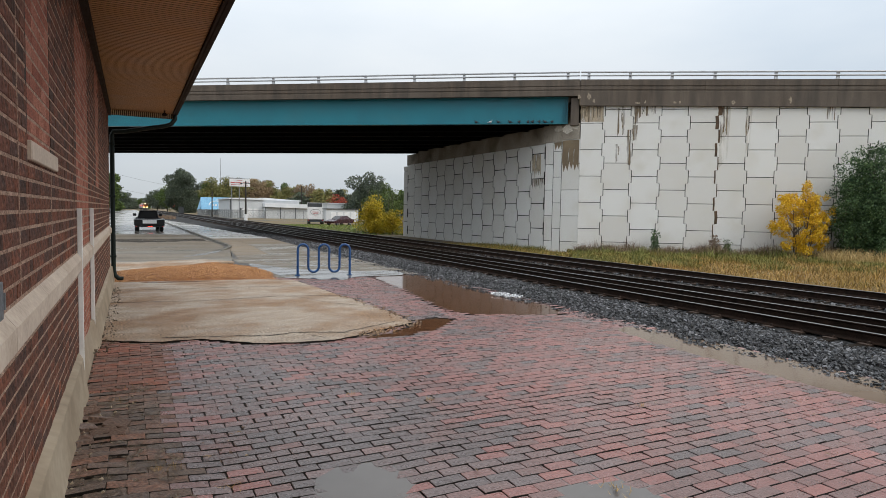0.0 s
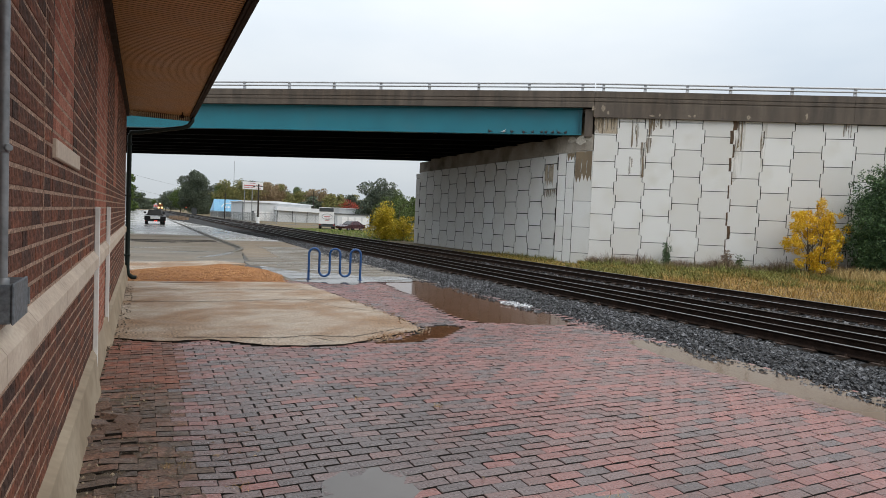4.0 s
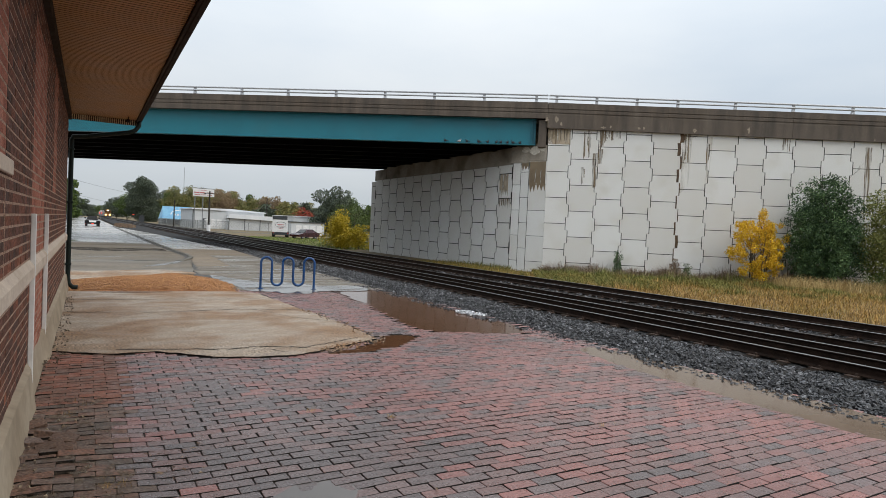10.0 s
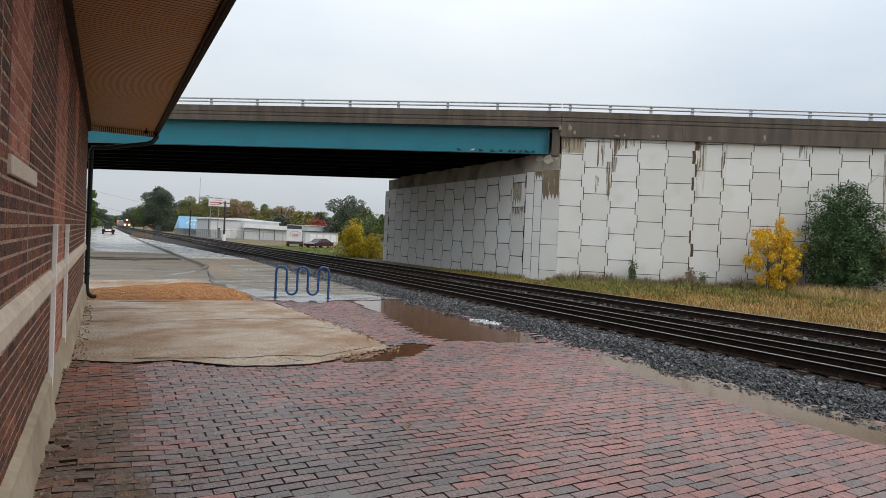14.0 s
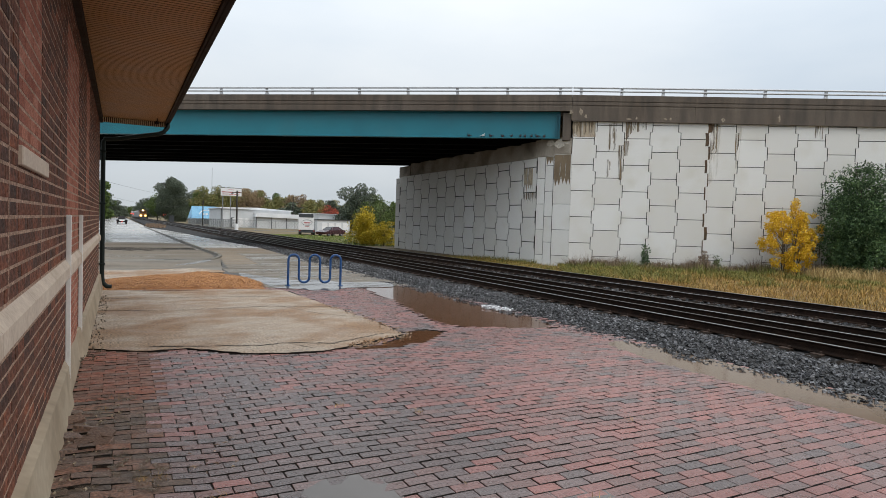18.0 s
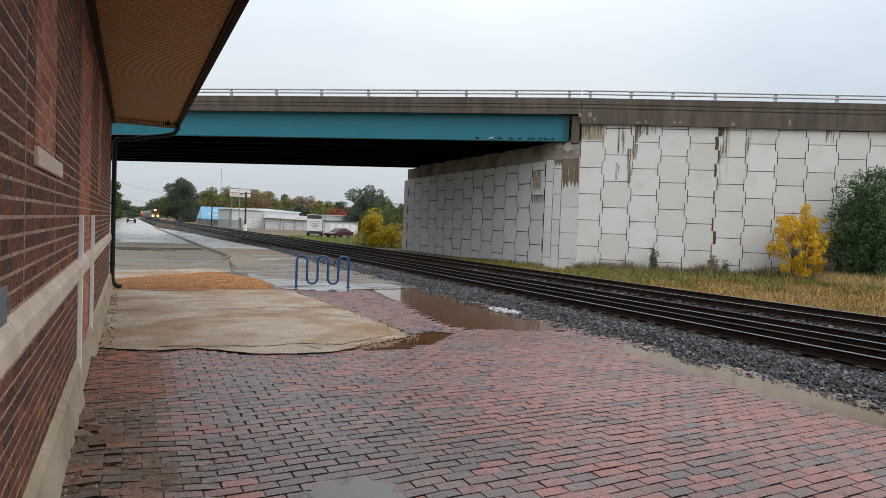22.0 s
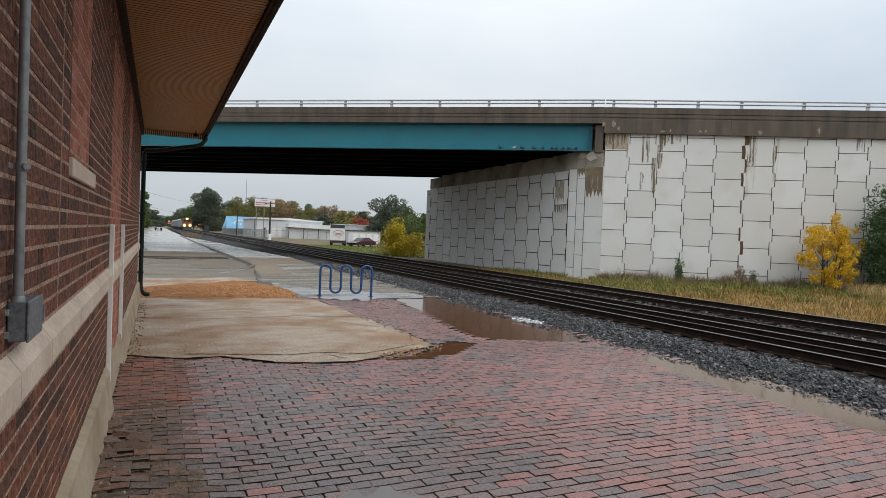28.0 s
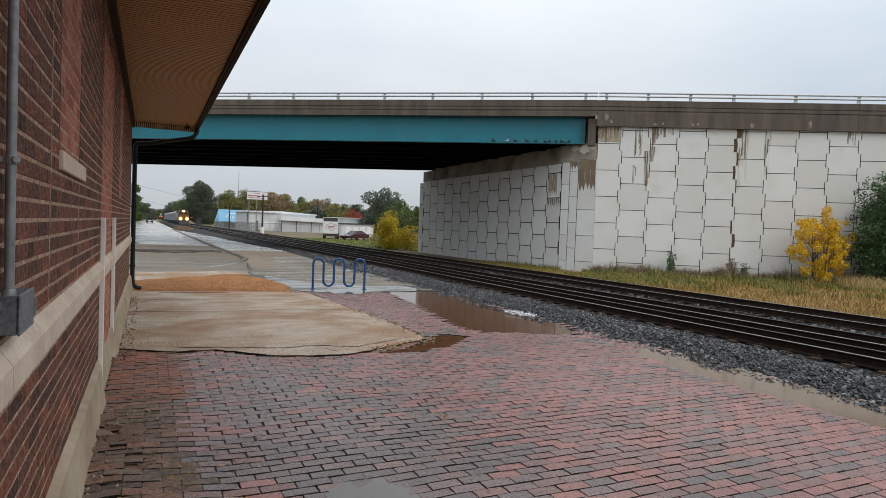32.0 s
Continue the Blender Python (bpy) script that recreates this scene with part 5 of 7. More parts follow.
    for z in (1.385, 1.455):
        part("lug", Shape().cbox(WALL_X + 0.0, WALL_X + 0.012, 2.295, 2.315, z - 0.01, z + 0.01, 0.002), M_CONDUIT, el)
    # lamp under the eaves
    lamp = thing("eave_lamp", "small brown lamp hanging under the soffit", "lamp", pose(0.72, 15.9, EAVE_Z))
    part("stem", Shape().rod((0, 0, 0), (0, 0, -0.07), 0.012), M_BROWN, lamp)
    part("head", Shape().tube([(0, 0, -0.06), (0, 0, -0.09), (0, 0, -0.13)], [0.03, 0.05, 0.045], 12), M_BROWN, lamp)


def wall_colour_zone(y, z):
    """Which brick is set here: the lighter infill of old openings, or the dark facing brick."""
    if 3.70 < y < 4.68 and 2.075 < z < 3.75:
        return "infill"
    if 6.72 < y < 8.55 and z < 3.55:
        return "infill"
    if 10.3 < y < 11.2 and 2.075 < z < 3.75:
        return "infill"
    return "brick"


def build_wall_bricks():
    """Facing bricks set proud of their mortar: the nearest each on its own, the rest joined."""
    d = bpy.data.objects["depot_building"]
    course, length, joint = 0.0787, 0.222, 0.0175
    jambs = (3.40, 3.70, 4.68, 6.52, 6.74, 8.52)
    rnd = random.Random(5)
    rest, infill = Shape(), Shape()

    def brick(s, y0, y1, z0, z1, out):
        x0, x1, c = WALL_X - 0.05, WALL_X + 0.0016 + out, 0.0015
        s.add([(x0, y0, z0), (x0, y1, z0), (x0, y1, z1), (x0, y0, z1), (x1 - c, y0, z0), (x1 - c, y1, z0), (x1 - c, y1, z1), (x1 - c, y0, z1),
               (x1, y0 + c, z0 + c), (x1, y1 - c, z0 + c), (x1, y1 - c, z1 - c), (x1, y0 + c, z1 - c)],
              [(0, 1, 5, 4), (1, 2, 6, 5), (2, 3, 7, 6), (3, 0, 4, 7), (4, 5, 9, 8), (5, 6, 10, 9), (6, 7, 11, 10), (7, 4, 8, 11), (8, 9, 10, 11)])
    shared = [Shape() for _ in range(4)]
    for s in shared:
        brick(s, 0, length - 0.006, 0, course - joint, rnd.uniform(-0.001, 0.002))
    shared = [s.mesh("brick", M_BRICK) for s in shared]
    count = 0
    for row in range(50):
        z = 0.3118 + row * course
        if z > 3.84:
            break
        if 1.08 < z < 1.30:
            continue
        y = 1.3 - 31 * length + (row % 2) * length / 2
        while y < WALL_END - 0.03:
            run = length * (0.5 if rnd.random() < 0.22 else 1.0)
            y1 = min(y + run - rnd.uniform(0.004, 0.008), WALL_END)
            nxt = y + run
            for q in jambs:
                if y < q + 0.008 < y1:
                    if q - y < 0.03:
                        y = q + 0.008
                    else:
                        y1, nxt = q - 0.008, q + 0.008
                    break
            if y1 - y < 0.02:
                y = nxt
                continue
            zone = wall_colour_zone((y + y1) / 2, z + course / 2)
            if zone == "infill":
                brick(infill, y, y1, z, z + course - joint, rnd.uniform(-0.0012, 0.0008))
            elif 1.2 < y < 4.6 and 0.75 < z < 2.6 and count < 300 and y1 - y > 0.18:
                part("brick", shared[rnd.randrange(4)], M_BRICK, d, m=pose(0, y, z))
                count += 1
            else:
                brick(rest, y, y1, z, z + course - joint, rnd.uniform(-0.001, 0.003))
            y = nxt
    # flush near-black strips drawn for the deep shade of the jamb joints
    for q, z0 in ((3.70, 2.08), (4.68, 2.08), (6.52, 1.32)):
        part("joint_shade_strip", Shape().box(WALL_X - 0.01, WALL_X + 0.001, q - 0.009, q + 0.009, z0, 3.75), M_GAP_SHADE, d, "near-black strip painting the shade of a joint beside a bricked-up opening")
    for q, z1 in ((3.40, 3.8), (4.68, 1.95)):
        part("mortar_joint", Shape().cbox(WALL_X - 0.01, WALL_X + 0.004, q - 0.010, q + 0.010, 1.32, z1, 0.003), M_MORTAR, d, "straight upright mortar joint")
    part("brickwork", rest, M_BRICK_REST, d, "dark brown and red facing bricks", kind="stuff")
    part("infill_brickwork", infill, M_INFILL, d, "lighter red bricks closing old openings", kind="stuff")


# ---- brick platform ----
POOLS = ((1.40, 3.70, 0.33, 0.42, 0.017), (2.62, 2.80, 0.42, 0.50, 0.017))


def dip(x, y):
    """How far the bricks have sunk here."""
    d = 0.0
    for cx, cy, rx, ry, deep in POOLS + ((6.9, 4.4, 0.36, 2.6, 0.03), (4.6, 16.6, 1.2, 1.0, 0.012), (0.75, 4.9, 0.45, 1.2, 0.02)):
        k = ((x - cx) / rx) ** 2 + ((y - cy) / ry) ** 2
        d += deep * math.exp(-k * 0.9)
    return d


def lie(x, y):
    """The height of the settled paving: gentle waves, and a heaved strip along the wall."""
    h = 0.006 * noise.noise((x * 0.6, y * 0.6, 0)) - dip(x, y)
    if x < 0.5 and y < 6.7:
        k = min(1, (0.5 - x) / 0.6) * min(1, (6.7 - y) / 0.8)
        h += k * (0.03 + 0.045 * noise.noise((x * 1.7, y * 1.1, 9)))
    return h


def build_pavers():
    """Street bricks laid across the platform: the nearest each on its own, the rest joined."""
    floor = tagged(new("brick_platform"), "wet platform paved with worn red and grey street bricks", "pavement", kind="structure")
    L, W, g = 0.2268, 0.1065, 0.0082
    rnd = random.Random(7)
    mud = [o for _, m_, o in PUDDLES if m_ is M_MUD]

    def paver(s, x, y, z, tx, ty, l=L, w=W):
        c, e = 0.0028, 0.0035
        r = rnd.uniform(0.006, 0.016)
        ring = ((0, r * 0.6), (r, 0), (l - r, 0), (l, r * 0.6), (l, w - r * 0.6), (l - r, w), (r, w), (0, w - r * 0.6))
        def top(dx, dy, drop):
            return (x + dx, y + dy, z - drop + tx * (dx - l / 2) + ty * (dy - w / 2))
        pts = [(x + dx, y + dy, z - 0.045) for dx, dy in ring] + [top(dx, dy, e) for dx, dy in ring]
        pts += [top(dx + c * (1 if dx < l / 2 else -1), dy + c * (1 if dy < w / 2 else -1), 0) for dx, dy in ring]
        k = len(s.f)
        s.add(pts, [(i, (i + 1) % 8, 8 + (i + 1) % 8, 8 + i) for i in range(8)] + [(8 + i, 8 + (i + 1) % 8, 16 + (i + 1) % 8, 16 + i) for i in range(8)] + [tuple(range(16, 24))])
        # sides and front chamfer near black: joint soil plus painted joint shade
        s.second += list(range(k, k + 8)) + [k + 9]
        s.second_mat = M_SAND_SHADE
    kinds = []
    for _ in range(8):
        s = Shape()
        paver(s, 0, 0, 0, rnd.uniform(-0.02, 0.02), rnd.uniform(-0.03, 0.03), L + rnd.uniform(-0.003, 0.005), W + rnd.uniform(-0.002, 0.004))
        kinds.append(s.mesh("paver", M_PAVER))
    slates = []
    for me in kinds:
        me2 = me.copy()
        me2.materials[0] = M_SLATE
        slates.append(me2)
    rest, old, slate, red = Shape(), Shape(), Shape(), Shape()
    count = 0
    gy = 0.0065
    def bend(x, y):
        return 0.030 * noise.noise((x * 0.55, y * 0.4, 3)) + 0.012 * noise.noise((x * 1.6, y * 1.1, 8))
    for row in range(int(21.6 / (W + gy))):
        y = -5.1 + row * (W + gy)
        off = (row % 2) * (L + g) * rnd.uniform(0.47, 0.53) + (1 - row % 2) * rnd.uniform(0, 0.004)
        x = 0.3225 + off - (L + g) * 5
        while x < 7.2:
            cx, cy = x + L / 2, y + W / 2
            yy = y + bend(cx, cy)
            if inside(cx, cy, SLAB) or y > 16.3 or x + L < -0.34:
                x += L + g
                continue
            e = 0.05
            tx, ty = (lie(cx + e, cy) - lie(cx - e, cy)) / (2 * e), (lie(cx, cy + e) - lie(cx, cy - e)) / (2 * e)
            z = lie(cx, cy) + rnd.uniform(-0.0016, 0.0016) * (0.2 if dip(cx, cy) > 0.006 else 1) - (0.03 if any(inside(cx, cy, o) for o in mud) else 0)
            grey = rnd.random() < 0.10 + 0.80 * math.exp(-((cx - 1.2) / 1.25) ** 2 - ((cy - 5.2) / 2.7) ** 2) + 0.9 * max(0, noise.noise((cx * 0.8, cy * 0.6, 11)) - 0.05)
            if cx < 0.33 + (0.0 if y > 6.5 else 0.16 * noise.noise((y * 0.8, 3, 3)) + rnd.uniform(-0.08, 0.08)):
                rough = 1.5 if 2.6 < y < 6.2 and cx < 0.0 else 0.35
                left = max(x, -0.40)
                paver(red if y > 6.35 + 0.3 * noise.noise((cx * 3, y, 2)) else old, left, yy + rnd.uniform(-0.004, 0.004) * rough, z + rnd.uniform(-0.004, 0.010) * rough, tx + rnd.uniform(-0.05, 0.05) * rough, ty + rnd.uniform(-0.09, 0.05) * rough, x + L - left + 0.004, W + 0.002)
            elif 3.0 < y < 5.3 and x < 4.2 and count < 300:
                part("paver", (slates if grey else kinds)[rnd.randrange(8)], M_PAVER, floor, m=pose(x, yy, z - tx * L / 2 - ty * W / 2, math.degrees(ty), -math.degrees(tx), rnd.uniform(-1.3, 1.3)))
                count += 1
            else:
                paver(slate if grey else rest, x + rnd.uniform(-0.004, 0.004), yy + rnd.uniform(-0.003, 0.003), z, tx + rnd.uniform(-0.012, 0.012), ty + rnd.uniform(-0.016, 0.016), L + rnd.uniform(-0.006, 0.006), W + rnd.uniform(-0.003, 0.005))
            x += L + g
    # dark soil in the joints
    fill = Shape()
    nx, ny = 78, 215
    fv = []
    for j in range(ny + 1):
        for i in range(nx + 1):
            fx, fy = -0.52 + 7.76 * i / nx, -5.1 + 21.5 * j / ny
            low = 0.03 if any(inside(fx, fy, o) for o in mud) else 0
            silty = 0.35 * max(0, noise.noise((fx * 2.2, fy * 1.6, 21))) if fx < 0.55 and fy < 6.6 else 0
            fv.append((fx, fy, lie(fx, fy) - 0.009 + 0.03 * silty - low))
    quads = [(j * (nx + 1) + i, j * (nx + 1) + i + 1, (j + 1) * (nx + 1) + i + 1, (j + 1) * (nx + 1) + i) for j in range(ny) for i in range(nx)]
    fill.add(fv, quads)
    fill.second, fill.second_mat = [k for k, q in enumerate(quads) if fv[q[0]][0] < 0.30], M_SILT
    part("joint_soil", fill, M_SAND_SHADE, floor, "dark wet soil in the brick joints")
    part("paving", rest, M_PAVER_REST, floor, kind="stuff")
    part("red_paving", red, M_OLDRED, floor, "older brick-red pavers beside the wall", kind="stuff")
    part("grey_paving", slate, M_SLATE_REST, floor, "slate-grey street bricks among the red", kind="stuff")
    for x, y, a, b_, c_ in ((-0.33, 5.82, 16, -8, 20), (-0.22, 5.62, -13, 10, -14), (-0.31, 5.44, 10, 14, 32), (-0.12, 5.44, 14, 6, -22), (-0.34, 5.12, -8, 12, 40), (-0.08, 5.22, 12, -6, -16), (-0.20, 5.30, 9, -9, 15)):
        s = Shape()
        paver(s, -0.09, -0.045, 0, 0, 0, rnd.uniform(0.12, 0.2), W)
        s.second, s.second_mat = [], None
        part("broken_brick", s.mesh("broken_brick", M_OLD), M_OLD, floor, "loose tilted brick beside the wall", m=pose(x, y, lie(x, y) + 0.028, a, b_, c_))
    part("old_paving", old, M_OLD, floor, "heaved old brown bricks along the wall", kind="stuff")
    # silt that the rain has washed over the old bricks
    for cx, cy, rx, ry, sd in ((0.12, 4.55, 0.22, 0.42, 1), (-0.10, 4.95, 0.18, 0.28, 2), (-0.24, 6.05, 0.14, 0.35, 3), (0.05, 5.75, 0.20, 0.25, 4), (0.16, 3.7, 0.2, 0.4, 5), (-0.2, 4.2, 0.16, 0.5, 6), (0.0, 6.6, 0.25, 0.2, 7)):
        q = random.Random(sd)
        ring = [(cx + rx * math.cos(a) * q.uniform(0.75, 1.15), cy + ry * math.sin(a) * q.uniform(0.75, 1.15)) for a in (2 * math.pi * k / 22 for k in range(22))]
        part("silt", Shape().add([(cx, cy, lie(cx, cy) + 0.009)] + [(a, b, lie(a, b) + 0.007) for a, b in ring], [(0, 1 + k, 1 + (k + 1) % 22) for k in range(22)]), M_MUDFILM, floor, "brown silt washed over the bricks")
    # broken bits of brick and mortar beside the plinth
    s = Shape()
    for _ in range(70):
        y = rnd.uniform(3.2, 6.6)
        x = -0.36 + 0.5 * rnd.random() ** 2
        stone(s, (x, y, lie(x, y) + 0.004), rnd.uniform(0.004, 0.012), rnd)
    part("rubble", s, M_PLINTH, floor, "pale crumbs of broken mortar", kind="stuff")


def build_mulch():
    s = Shape()
    rnd = random.Random(12)
    def hill(x, y):
        dx, dy = (x - 1.5) / 2.1, (y - 17.7) / 2.3
        return max(0, 0.10 * (1 - dx * dx - dy * dy)) + 0.025 + 0.015 * noise.noise((x * 3, y * 3, 0))
    v, f, ix = [], [], {}
    n = 40
    for j in range(n + 1):
        for i in range(n + 1):
            x, y = -0.5 + 4.0 * i / n, 15.7 + 5.4 * j / n
            ok = inside(x, y, MULCH)
            v.append((x, y, hill(x, y) if ok else -0.03))
    for j in range(n):
        for i in range(n):
            k = j * (n + 1) + i
            q = (k, k + 1, k + n + 2, k + n + 1)
            if any(v[a][2] > 0 for a in q):
                f.append(q)
    bed = single("mulch_bed", s.add(v, f), M_MULCH_BED, "heap of orange-brown wood mulch beside the depot", "mulch", kind="stuff")
    s = Shape()
    for _ in range(21000):
        x, y = rnd.uniform(-0.5, 3.5), rnd.uniform(15.6, 21.1)
        if not inside(x + rnd.uniform(-0.1, 0.1), y + rnd.uniform(-0.1, 0.1), MULCH):
            continue
        a = Euler((rnd.uniform(-0.5, 0.5), rnd.uniform(-0.5, 0.5), rnd.uniform(0, 6))).to_matrix()
        l, w, h = rnd.uniform(0.009, 0.030), rnd.uniform(0.004, 0.011), 0.003
        c = Vector((x, y, hill(x, y) + 0.006))
        p = [c + a @ Vector((sx * l, sy * w, sz * h)) for sx in (-1, 1) for sy in (-1, 1) for sz in (-1, 1)]
        s.add(p, [(0, 1, 3, 2), (4, 6, 7, 5), (0, 4, 5, 1), (2, 3, 7, 6), (0, 2, 6, 4), (1, 5, 7, 3)])
    part("chips", s, M_MULCH, bed, kind="stuff")


def build_rack():
    r = thing("bicycle_rack", "blue serpentine tube bicycle rack standing in shallow water", "bicycle rack", pose(3.95, 16.45, 0, 0, 0, math.degrees(math.atan2(-0.27, 1.35))))
    gap, top, low, rad = 0.276, 0.84, 0.10, 0.031
    rr = gap / 2
    path = [(0, 0, 0.0), (0, 0, top - rr)]
    for k in range(5):
        x0 = k * gap
        up = k % 2 == 0
        for i in range(1, 12):
            a = math.pi * i / 12
            x = x0 + rr - rr * math.cos(a)
            path.append((x, 0, top - rr + rr * math.sin(a)) if up else (x, 0, low + rr - rr * math.sin(a)))
        path.append((x0 + gap, 0, (top - rr) if up else (low + rr)))
        if k < 4:
            path.append((x0 + gap, 0, (low + rr) if up else (top - rr)))
    path.append((5 * gap, 0, 0.0))
    part("tube", Shape().tube(path, rad, 12), M_BLUE, r, smooth="sharp")
    for x in (0, 5 * gap):
        part("foot_plate", Shape().tube([(x, 0, 0.0), (x, 0, 0.02)], 0.07, 16), M_BLUE, r)


# ---- plants ----
def leaf_cloud(s, lobes, count, size, rnd, hollow=0.45):
    """Leaves scattered through round lobes, thicker towards their outside."""
    weights = [a * b * c for _, (a, b, c) in lobes]
    for _ in range(count):
        (cx, cy, cz), (a, b, c) = rnd.choices(lobes, weights)[0]
        while True:
            p = Vector((rnd.uniform(-1, 1), rnd.uniform(-1, 1), rnd.uniform(-1, 1)))
            if hollow < p.length < 1:
                break
        k = 1 + 0.18 * noise.noise((cx + p.x * 3, cy + p.y * 3, cz + p.z * 3))
        o = Vector((cx + p.x * a * k, cy + p.y * b * k, cz + p.z * c * k))
        q = Euler((rnd.uniform(0, 6.3), rnd.uniform(-1.1, 1.1), rnd.uniform(0, 6.3))).to_matrix()
        l, w = size * rnd.uniform(0.6, 1.3), size * rnd.uniform(0.3, 0.55)
        s.add([o + q @ Vector((-l / 2, 0, 0)), o + q @ Vector((0, -w / 2, 0.12 * l)), o + q @ Vector((l / 2, 0, 0)), o + q @ Vector((0, w / 2, 0.12 * l))], [(0, 1, 2, 3)])


def limbs(s, base, top, r, n, spread, rnd, levels=2):
    base, top = Vector(base), Vector(top)
    mid = base.lerp(top, 0.5) + Vector((rnd.uniform(-0.03, 0.03), rnd.uniform(-0.03, 0.03), 0)) * (top - base).length
    s.tube([base, mid, top], [r, r * 0.65, r * 0.25], 7)
    if levels:
        for i in range(n):
            k = rnd.uniform(0.25, 0.9)
            p = base.lerp(mid, k * 2) if k < 0.5 else mid.lerp(top, k * 2 - 1)
            a = rnd.uniform(0, 6.28)
            l = (top - base).length * rnd.uniform(0.25, 0.5)
            limbs(s, p, p + Vector((math.cos(a) * spread * l, math.sin(a) * spread * l, l * rnd.uniform(0.4, 0.9))), r * (1 - k) * 0.6 + 0.004, max(2, n // 2), spread, rnd, levels - 1)


def tree(name, x, y, z, height, width, leaf_mat, label, count, size, seed, trunk=0.25, lobes_n=9, low=0.25, category="tree", group="", depth=None, profile=None):
    """A tapered trunk with limbs, and a crown of many leaves in uneven lobes."""
    rnd = random.Random(seed)
    t = thing(name, label, category, pose(x, y, z), group=group)
    w = Shape()
    r = height * 0.018 + 0.01
    limbs(w, (0, 0, -0.1), (width * rnd.uniform(-0.06, 0.06), width * rnd.uniform(-0.06, 0.06), height * 0.86), r, 7, 0.5 * width / height + 0.25, rnd)
    part("trunk", w, M_BARK, t, smooth=True)
    lobes = []
    dep = depth or width
    for i in range(lobes_n):
        k = (i + 0.5) / lobes_n
        zc = height * (low + (0.93 - low) * k)
        prof = math.sin(math.pi * min(1, 0.18 + 0.82 * (1 - k) ** 0.8)) if k > 0.3 else 0.85
        rad = 0.5 * max(0.25, prof)
        a = i * 2.4 + rnd.uniform(-0.4, 0.4)
        off = rad * rnd.uniform(0.35, 0.75)
        lr = (0.24 + 0.2 * rnd.random()) * (1.1 - 0.5 * k)
        lobes.append(((math.cos(a) * off * width, math.sin(a) * off * dep, zc), (lr * width, lr * dep, lr * height * rnd.uniform(0.38, 0.55))))
    lobes.append(((0, 0, height * (low + 0.45 * (1 - low))), (0.33 * width, 0.33 * dep, 0.36 * height * (1 - low))))
    lobes.append(((0, 0, height * 0.88), (0.16 * width, 0.16 * dep, 0.12 * height)))
    if profile:
        # an even cone-shaped crown: rings of lobes that narrow towards the top
        lobes = []
        for zf, wf in profile:
            m_ = max(1, int(7 * wf))
            for i in range(m_):
                a = 6.283 * i / m_ + rnd.uniform(-0.5, 0.5)
                k = wf * rnd.uniform(0.86, 1.1)
                lobes.append(((math.cos(a) * 0.30 * k * width, math.sin(a) * 0.30 * k * dep, height * (zf + rnd.uniform(-0.03, 0.03))), (0.20 * width * k, 0.20 * dep * k, 0.10 * height)))
            lobes.append(((0, 0, height * zf), (0.3 * width * wf, 0.3 * dep * wf, 0.09 * height)))
            for i in range(9):
                # small sprays that break the outline
                a = rnd.uniform(0, 6.283)
                k = wf * rnd.uniform(0.46, 0.56)
                r = rnd.uniform(0.05, 0.09)
                lobes.append(((math.cos(a) * k * width, math.sin(a) * k * dep, height * (zf + rnd.uniform(-0.06, 0.06))), (r * width, r * dep, r * width)))
        lobes.append(((0, 0, height * 0.93), (0.12 * width, 0.12 * dep, 0.06 * height)))
    c = Shape()
    leaf_cloud(c, lobes, count, size, rnd)
    part("crown", c, leaf_mat, t)
    return t


def facade_point(s, n, z=GROUND_Z):
    return FACE @ Vector((s, n, z))


